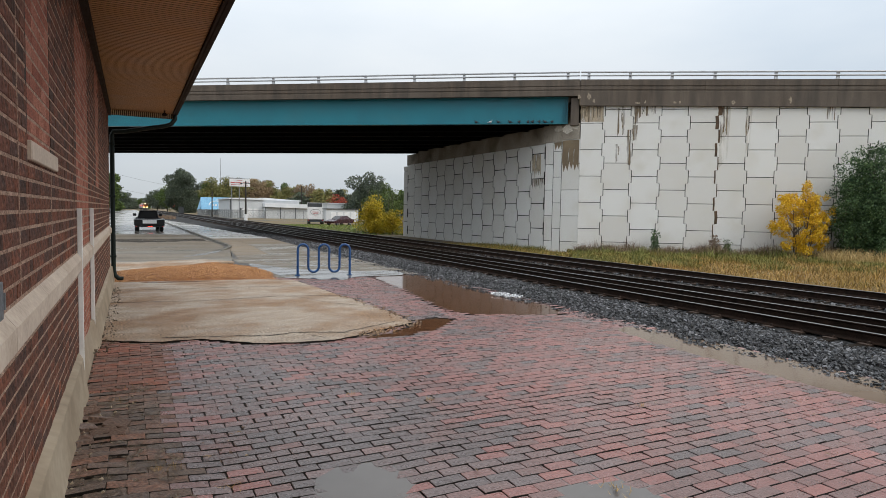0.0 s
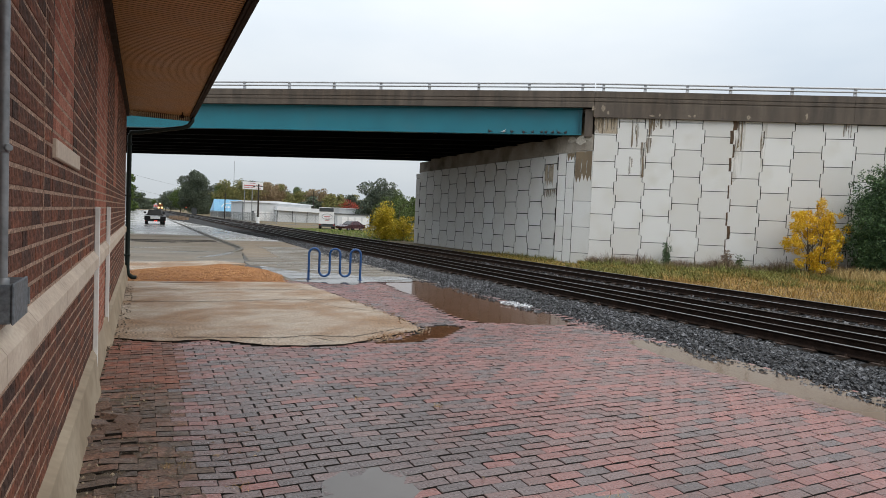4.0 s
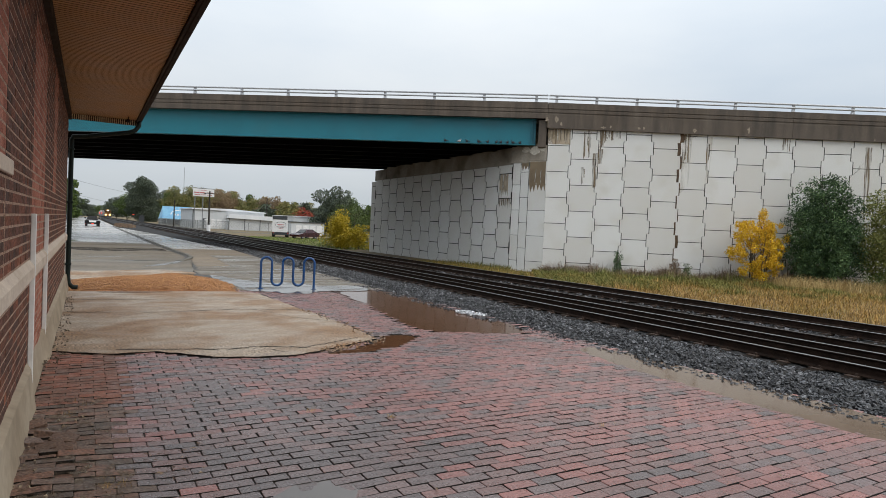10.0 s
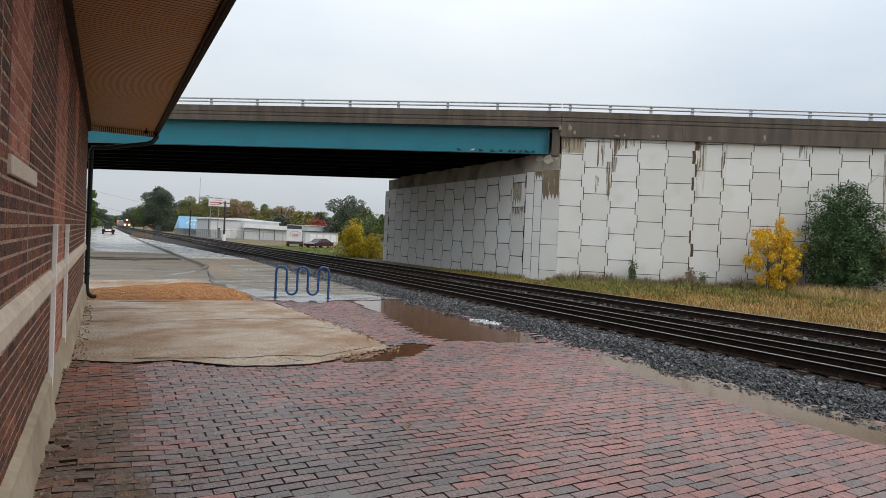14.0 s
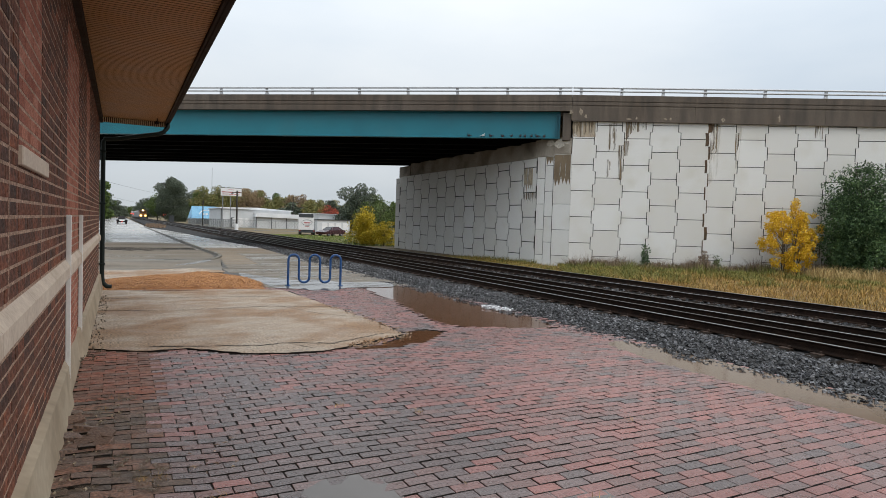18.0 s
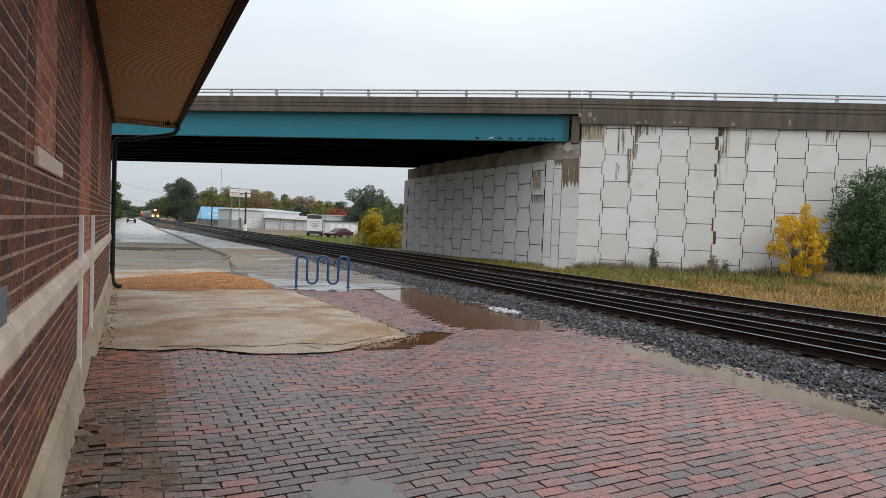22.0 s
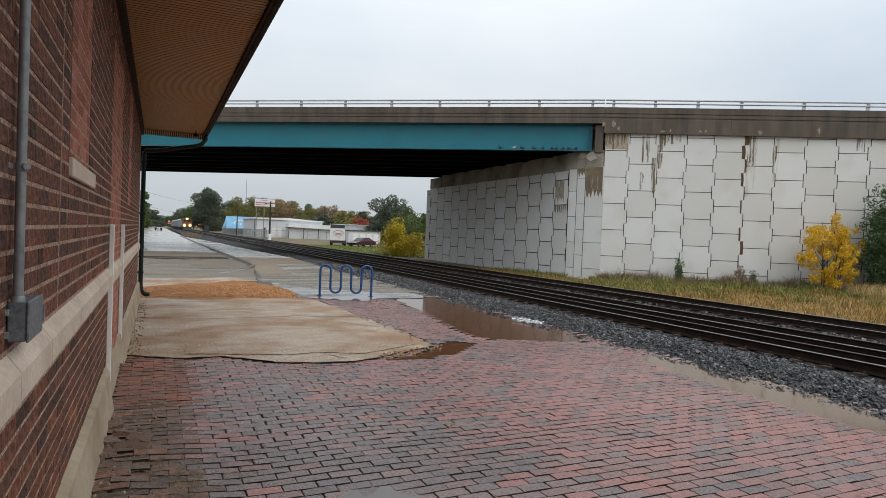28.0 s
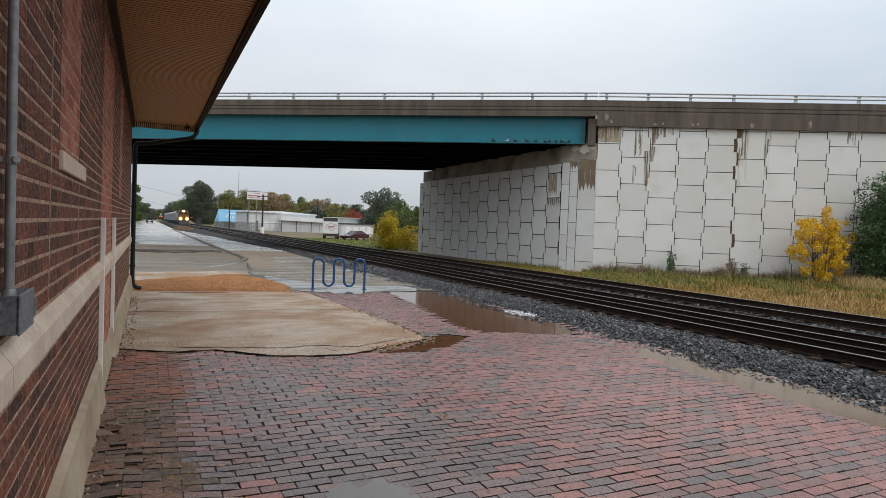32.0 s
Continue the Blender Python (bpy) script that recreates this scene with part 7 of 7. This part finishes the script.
    for a, b_ in (((-3.9, 150, 9.0), (26, 260, 9.5)), ((-3.9, 150, 6.0), (22, 290, 6.2))):
        path = [Vector(a).lerp(Vector(b_), i / 10) - Vector((0, 0, 0.9 * math.sin(math.pi * i / 10))) for i in range(11)]
        single("power_line", Shape().tube(path, 0.022, 5), M_DARKTRIM, "thin dark overhead power line across the street", "power line", group="power lines")
    # chain-link fence
    f = thing("chain_link_fence", "grey chain-link fence along the yards", "fence")
    runs = ((18.2, 205, 18.6, 118), (18.6, 118, 31.5, 112))
    for x0, y0, x1, y1 in runs:
        L = math.hypot(x1 - x0, y1 - y0)
        n = int(L / 3)
        for i in range(n + 1):
            k = i / n
            x, y = x0 + (x1 - x0) * k, y0 + (y1 - y0) * k
            part("post", Shape().rod((x, y, GROUND_Z), (x, y, GROUND_Z + 2.0), 0.045, n=6), M_FENCE, f)
        for z in (0.1, 1.95):
            part("rail", Shape().rod((x0, y0, GROUND_Z + z), (x1, y1, GROUND_Z + z), 0.035, n=6), M_FENCE, f)
        m = Shape()
        step = 0.28
        u = Vector((x1 - x0, y1 - y0, 0)) / L
        for i in range(int(L / step)):
            a = Vector((x0, y0, GROUND_Z + 0.1)) + u * i * step
            m.rod(a, a + u * 0.9 + Vector((0, 0, 1.85)), 0.008, n=3)
            m.rod(a + u * 0.9, a + Vector((0, 0, 1.85)), 0.008, n=3)
        part("mesh", m, M_FENCE, f, kind="stuff")
    # sheds behind the box truck
    s = thing("storage_sheds", "low row of grey storage sheds with white doors", "building", pose(32.9, 115, GROUND_Z - 0.2))
    part("wall", Shape().box(0, 6.4, 0, 9, 0, 2.6), M_SHED, s)
    part("roof", Shape().box(-0.2, 6.6, -0.2, 9.2, 2.6, 2.75), M_DARKTRIM, s)
    for i in range(4):
        part("door", Shape().cbox(0.9 + i * 1.35, 1.95 + i * 1.35, -0.06, 0.02, 0.1, 2.1, 0.02), M_WHITE, s)
    s = thing("white_shed", "taller white shed behind the storage sheds", "building", pose(36.3, 126, GROUND_Z))
    part("wall", Shape().box(0, 7, 0, 8, 0, 3.6), M_SHED, s)
    part("roof", Shape().box(-0.2, 7.2, -0.2, 8.2, 3.6, 3.75), M_SHED_ROOF, s)
    # trackside hut and signal
    h = thing("relay_hut", "small dark trackside relay hut", "hut", pose(17.0, 270, GROUND_Z))
    part("wall", Shape().cbox(0, 1.8, 0, 2.4, 0, 2.5, 0.03), M_DARKTRIM, h)
    part("roof", Shape().cbox(-0.15, 1.95, -0.15, 2.55, 2.5, 2.62, 0.02), M_DARKTRIM, h)
    for x, y in ((16.9, 300), (4.4, 318)):
        c = thing("crossing_signal", "railway crossing signal with round lamps", "signal", pose(x, y, GROUND_Z), group="crossing signals")
        part("mast", Shape().rod((0, 0, 0), (0, 0, 4.4), 0.07), M_CONDUIT, c)
        for sx in (-0.42, 0.42):
            part("hood", Shape().rod((sx, -0.02, 2.9), (sx, 0.12, 2.9), 0.3, n=12), M_DARKTRIM, c)
            part("lamp", Shape().rod((sx, -0.05, 2.9), (sx, -0.021, 2.9), 0.17, n=12), G_SIGNAL, c, "lit red warning lamp")
        part("crossbuck", Shape().prism([(-0.6, -0.1), (0.6, -0.1), (0.6, 0.1), (-0.6, 0.1)], (0, -0.1, 3.8), (0.7, 0, 0.7), (-0.7, 0, 0.7), (0, 0.03, 0)).prism([(-0.6, -0.1), (0.6, -0.1), (0.6, 0.1), (-0.6, 0.1)], (0, -0.14, 3.8), (0.7, 0, -0.7), (0.7, 0, 0.7), (0, 0.03, 0)), M_WHITE, c)
    # weeds and rubble at the end of the kerb
    s = Shape()
    rnd = random.Random(77)
    for _ in range(900):
        a, d = rnd.uniform(0, 6.28), rnd.random() ** 0.5
        o = Vector((5.2 + math.cos(a) * d * 1.5, 118 + math.sin(a) * d * 16, 0))
        e = Vector((rnd.uniform(-0.2, 0.2), rnd.uniform(-0.2, 0.2), rnd.uniform(0.1, 0.5)))
        wv = Vector((0.05, 0.0, 0))
        s.add([o - wv, o + wv, o + e], [(0, 1, 2)])
    single("verge_weeds", s, L_WEED, "patch of brown weeds between street and tracks", "grass", kind="stuff")


def wheels(t, spots, r, width, turning=None):
    for x, y in spots:
        w = part("wheel", Shape().disc_wheel((0, 0, 0), r, width), M_TYRE, t, m=pose(x, y, r))
        part("rim", Shape().disc_wheel((0, 0, 0), r * 0.58, width * 1.04, n=14), M_CONDUIT, w, "grey steel rim")


def build_parked():
    # box truck seen from behind
    t = thing("box_truck", "parked white box truck with a plain red emblem on its doors", "truck", pose(23.2, 91, GROUND_Z - 0.05, 0, 0, -14.5))
    box = part("cargo_box", Shape().cbox(0, 2.2, 0, 6, 0.85, 3.3, 0.03), M_WHITE, t)
    part("roof_edge", Shape().cbox(0.05, 2.15, -0.03, 0.03, 2.7, 3.25, 0.01), M_DARKTRIM, box, "dark open top of the rear doorway")
    ring = Shape()
    for i in range(16):
        a0, a1 = 2 * math.pi * i / 16, 2 * math.pi * (i + 1) / 16
        ring.tube([(1.22 + 0.75 * math.cos(a0), -0.02, 1.95 + 0.42 * math.sin(a0)), (1.22 + 0.75 * math.cos(a1), -0.02, 1.95 + 0.42 * math.sin(a1))], 0.02, 5)
    part("emblem", ring, M_DARKTRIM, box, "plain oval emblem")
    bars(box, pose(0, 0, 0), ((0.75, 1.7, 1.9, 1.99), (0.85, 1.6, 1.72, 1.78), (0.95, 1.5, 1.35, 1.4)), M_RED)
    part("chassis", Shape().box(0.4, 2.05, 0.1, 8, 0.5, 0.85), M_DARKTRIM, t)
    part("bumper", Shape().cbox(0.15, 2.3, -0.12, 0.05, 0.45, 0.62, 0.02), M_DARKTRIM, t)
    for x in (0.2, 2.25):
        part("tail_light", Shape().cbox(x - 0.08, x + 0.08, -0.14, -0.1, 0.66, 0.8, 0.01), M_RED, t)
    part("cab", Shape().prism([(6.1, 0.6), (8.3, 0.6), (8.3, 1.4), (7.6, 2.3), (6.1, 2.3)], (0.15, 0, 0), (0, 1, 0), (0, 0, 1), (2.1, 0, 0)), M_WHITE, t)
    wheels(t, ((0.2, 1.2), (2.25, 1.2), (0.3, 7.2), (2.15, 7.2)), 0.48, 0.35)
    saloon("parked_car", "parked dark maroon car on the grass", M_MAROON, pose(27.2, 88, GROUND_Z, 0, 0, 122))
    saloon("parked_car", "dark car parked at the edge of the street", M_BLACK, pose(-5.0, 178, 0.0, 0, 0, 2))


def car_side(profile, half, mat_name, mat, parent, z_in=0.12):
    """A car body from its side outline: full width below, drawn in towards the roof."""
    n = len(profile)
    top = max(z for _, z in profile)
    pts = []
    for sx in (-1, 1):
        for y, z in profile:
            k = max(0.0, (z - 0.95) / max(0.01, top - 0.95))
            pts.append((sx * (half - z_in * k * 1.5), y, z))
    faces = [tuple(range(n)), tuple(range(n, 2 * n))[::-1]] + [(i, (i + 1) % n, n + (i + 1) % n, n + i) for i in range(n)]
    return part(mat_name, Shape().add(pts, faces), mat, parent)


def flatbed(name, label, m):
    """A low black truck with a wide bed: its nose points along y."""
    t = thing(name, label, "truck", m)
    bed = part("bed", Shape().cbox(-1.0, 1.0, -2.6, 0.4, 0.42, 0.86, 0.03), M_BLACK, t)
    for y0, y1, x0, x1 in ((-2.62, -2.56, -1.02, 1.02), (-2.6, 0.4, -1.02, -0.95), (-2.6, 0.4, 0.95, 1.02)):
        part("rail", Shape().cbox(x0, x1, y0, y1, 0.865, 0.925, 0.01), M_ALU, bed, "pale metal top rail")
    part("tailgate", Shape().cbox(-0.46, 0.46, -2.66, -2.625, 0.58, 0.84, 0.01), M_BRIGHT, t, "pale tailgate panel")
    part("body", Shape().cbox(-0.86, 0.86, 0.42, 2.9, 0.4, 0.98, 0.06), M_BLACK, t)
    cab = car_side([(1.9, 0.96), (1.25, 1.46), (0.35, 1.5), (0.1, 0.87)], 0.74, "cab", M_BLACK, t, 0.10)
    part("rear_window", Shape().add([(-0.56, 0.13, 0.98), (0.56, 0.13, 0.98), (0.5, 0.28, 1.4), (-0.5, 0.28, 1.4)], [(0, 1, 2, 3)]), M_TYRE, cab, "dark meshed rear window")
    part("windscreen", Shape().add([(-0.6, 1.85, 1.02), (0.6, 1.85, 1.02), (0.5, 1.32, 1.43), (-0.5, 1.32, 1.43)], [(0, 1, 2, 3)]), M_GLASS, cab)
    part("bumper", Shape().cbox(-0.9, 0.9, -2.66, -2.56, 0.32, 0.42, 0.02), M_TYRE, t)
    for x in (-0.06, 0.12):
        part("tail_light", Shape().cbox(x - 0.06, x + 0.06, -2.68, -2.665, 0.34, 0.40, 0.005), G_TAIL, t, "lit red tail light")
    for sx in (-1, 1):
        part("tail_light", Shape().cbox(sx * 0.88 - 0.05, sx * 0.88 + 0.05, -2.68, -2.665, 0.34, 0.40, 0.005), M_RED, t, "red tail light")
        part("mirror", Shape().cbox(sx * 0.92 - 0.12, sx * 0.92 + 0.12, 1.3, 1.4, 1.08, 1.28, 0.02), M_BLACK, t)
    wheels(t, ((-0.82, -1.7), (0.82, -1.7), (-0.72, 2.0), (0.72, 2.0)), 0.36, 0.26)
    return t


def saloon(name, label, paint, m):
    t = thing(name, label, "car", m)
    car_side([(-2.2, 0.35), (2.2, 0.32), (2.3, 0.62), (1.25, 0.86), (-1.6, 0.95), (-2.28, 0.9)], 0.9, "body", paint, t)
    cab = car_side([(1.0, 0.87), (0.25, 1.36), (-0.9, 1.42), (-1.75, 0.95)], 0.84, "roof", paint, t, 0.13)
    part("windscreen", Shape().add([(-0.7, 1.0, 0.92), (0.7, 1.0, 0.92), (0.6, 0.35, 1.34), (-0.6, 0.35, 1.34)], [(0, 1, 2, 3)]), M_GLASS, cab)
    part("rear_window", Shape().add([(-0.68, -1.7, 1.0), (0.68, -1.7, 1.0), (0.58, -1.0, 1.39), (-0.58, -1.0, 1.39)], [(0, 1, 2, 3)]), M_GLASS, cab)
    wheels(t, ((-0.78, -1.35), (0.78, -1.35), (-0.78, 1.4), (0.78, 1.4)), 0.32, 0.2)
    return t


def build_train():
    """A locomotive and its cars, nose towards the station (local -y), rolling on the near track."""
    t = thing("train", "freight train with an orange locomotive, headlights lit", "train")
    z = 1.0
    part("frame", Shape().box(-1.5, 1.5, 0.6, 21.5, z, z + 0.45), M_LOCODARK, t)
    part("pilot", Shape().prism([(-1.5, 0.1), (1.5, 0.1), (1.5, 1.2), (-1.5, 1.2)], (0, 0.1, 0), (1, 0, 0), (0, 0.15, 1), (0, 0.4, 0)), M_LOCODARK, t, "dark snow plough")
    part("platform_rail", Shape().tube([(-1.45, 0.3, 1.45), (-1.45, 0.3, 2.5), (-0.5, 0.3, 2.5)], 0.03, 6).tube([(1.45, 0.3, 1.45), (1.45, 0.3, 2.5), (0.5, 0.3, 2.5)], 0.03, 6), M_WHITE, t)
    nose = part("nose", Shape().prism([(-0.9, 1.45), (0.9, 1.45), (0.9, 2.75), (0.6, 3.1), (-0.6, 3.1), (-0.9, 2.75)], (0, 1.1, 0), (1, 0, 0), (0, 0, 1), (0, 2.0, 0)), M_LOCO, t)
    cab = part("cab", Shape().prism([(-1.5, 1.45), (1.5, 1.45), (1.5, 3.9), (0.95, 4.65), (-0.95, 4.65), (-1.5, 3.9)], (0, 2.6, 0), (1, 0, 0), (0, 0, 1), (0, 2.6, 0)), M_LOCO, t)
    for x in (-0.95, -0.33, 0.33, 0.95):
        part("windscreen", Shape().cbox(x - 0.26, x + 0.26, 2.56, 2.6, 3.2, 3.8, 0.02), M_GLASS, cab)
    part("roof_band", Shape().box(-0.95, 0.95, 2.55, 2.6, 3.95, 4.5), M_LOCODARK, cab)
    part("hood", Shape().prism([(-1.0, 1.45), (1.0, 1.45), (1.0, 3.9), (0.7, 4.4), (-0.7, 4.4), (-1.0, 3.9)], (0, 5.2, 0), (1, 0, 0), (0, 0, 1), (0, 15.5, 0)), M_LOCODARK, t)
    part("radiator", Shape().cbox(-1.5, 1.5, 16, 20, 3.6, 4.6, 0.1), M_LOCODARK, t)
    for x in (-0.16, 0.16):
        lens = part("headlight", Shape().rod((x, 2.5, 4.2), (x, 2.56, 4.2), 0.17, n=14), G_HEAD, t, "glaring headlight")
        # oversized amber disc added behind the lens to draw its glare
        part("glare_disc", Shape().rod((x, 2.51, 4.2), (x, 2.555, 4.2), 0.34, n=14), G_GLARE, lens, "amber glowing disc standing for the glare round the lamp")
    for x in (-0.95, 0.95):
        lens = part("ditch_light", Shape().rod((x, 0.0, 1.75), (x, 0.1, 1.75), 0.24, n=14), G_DITCH, t, "glaring ditch light")
        # the same added glare disc for each ditch light
        part("glare_disc", Shape().rod((x, 0.02, 1.75), (x, 0.11, 1.75), 0.55, n=14), G_GLARE, lens, "amber glowing disc standing for the glare round the lamp")
    for y in (4.2, 17.5):
        b = part("bogie", Shape().cbox(-1.2, 1.2, y - 2.2, y + 2.2, 0.5, 0.95, 0.05), M_LOCODARK, t)
        for k in (-1.7, 0, 1.7):
            for x in (-0.75, 0.75):
                part("wheel", Shape().disc_wheel((x, y + k, 0.5), 0.5, 0.14, n=16), M_TYRE, b)
    for i in range(9):
        y = 22.8 + i * 17.2
        c = part("covered_hopper" if i else "boxcar", Shape().prism([(-1.5, 1.1), (1.5, 1.1), (1.55, 3.9), (1.1, 4.4), (-1.1, 4.4), (-1.55, 3.9)], (0, y, 0), (1, 0, 0), (0, 0, 1), (0, 16.2, 0)), M_COACH, t, "pale grey railway car")
        for k in range(9):
            part("rib", Shape().box(-1.6, -1.54, y + 0.6 + k * 1.85, y + 0.75 + k * 1.85, 1.2, 3.85), M_COACH, c)
        for k in (2.2, 14):
            part("bogie", Shape().cbox(-1.2, 1.2, y + k - 1.3, y + k + 1.3, 0.15, 1.0, 0.05), M_LOCODARK, c)
    return t


def build_pigeons():
    body = Shape().blob((0, 0, 0.10), (0.10, 0.065, 0.062), 10, 6).mesh("body", M_BIRD, True)
    head = Shape().blob((0.09, 0, 0.18), (0.032, 0.028, 0.032), 8, 5).mesh("head", M_BIRD, True)
    tail = Shape().prism([(-0.20, 0.07), (-0.07, 0.06), (-0.07, 0.10), (-0.20, 0.085)], (0, -0.025, 0), (1, 0, 0), (0, 0, 1), (0, 0.05, 0)).mesh("tail", M_BIRD)
    legs = Shape().rod((0.0, -0.02, 0), (0.0, -0.02, 0.06), 0.006, n=5).rod((0.0, 0.02, 0), (0.0, 0.02, 0.06), 0.006, n=5).mesh("legs", M_RED)
    rnd = random.Random(15)
    for i, px in enumerate((-6.32, -5.5, -5.05, -4.38, -3.86, -3.35, -3.1, -2.72, -2.4, -2.0)):
        white = i == 1
        b = thing("pigeon", "white pigeon perched on the girder flange" if white else "dark grey pigeon perched on the girder flange", "pigeon", FACE @ pose(px, 0.24, 6.906, 0, 0, rnd.choice((0, 180, 70, 200, -60)) + rnd.uniform(-25, 25)), group="pigeons on the girder")
        for nm, me in (("body", body), ("head", head), ("tail", tail), ("legs", legs)):
            if white and nm != "legs":
                me = me.copy()
                me.materials.clear()
                me.materials.append(M_DOVE)
            part(nm, me, None, b)


# ---- things that move ----
def motions():
    # the pickup that drives away down the street
    rows = ((0, 1.15, 52.5), (1, 1.05, 57.5), (2, 0.98, 62.8), (4, 0.90, 73), (6, 0.82, 83), (9, 0.52, 101), (13, 0.25, 121), (19, 0.1, 148), (23, 0.02, 168), (28, -0.06, 198), (32, -0.2, 222))
    walk(truck, [(t, pose(x, y, 0.0, 0, 0, 0.6)) for t, x, y in rows])
    # the train comes on at an even pace
    walk(train, [(t, TRACK @ pose(NEAR, 465 - 7.8 * t, RAIL_TOP)) for t in (0, 16, 32)])
    # a silver car noses out from behind the bushes and rolls back
    walk(silver, [(t, pose(x, 95, GROUND_Z, 0, 0, 90)) for t, x in ((0, 38.5), (10.5, 38.5), (12.1, 32.6), (12.5, 32.6), (14.2, 38.5), (32, 38.5))])
    # two cars cross the overpass
    walk(car_a, [(t, FACE @ pose(8.4 + 12.4 * (t - 2.0), 3.5, 8.5, 0, 0, -90)) for t in (0, 16, 32)])
    walk(car_b, [(t, FACE @ pose(12.35 + 12.4 * (t - 5.5), 3.6, 8.5, 0, 0, -90)) for t in (0, 16, 32)])


build_ground()
build_puddles()
build_tracks()
build_ballast()
build_retaining_wall()
build_overpass()
build_depot()
build_mulch()
build_rack()
build_plants()
build_far_trees()
build_beyond()
build_parked()
build_pigeons()
truck = flatbed("flatbed_truck", "black flatbed pickup truck with a pale tailgate driving away", pose(1.15, 52, 0))
train = build_train()
silver = saloon("silver_car", "silver car moving beside the storage sheds", M_COACH, pose(38.5, 95, GROUND_Z, 0, 0, 90))
car_a = saloon("overpass_car", "grey car crossing the overpass", M_GREYCAR, FACE @ pose(-18, 3, 8.5, 0, 0, -90))
car_b = saloon("overpass_car", "dark grey car crossing the overpass", M_GREYCAR, FACE @ pose(-56, 3, 8.5, 0, 0, -90))
build_slab_rubble()
build_wall_bricks()
build_pavers()
motions()
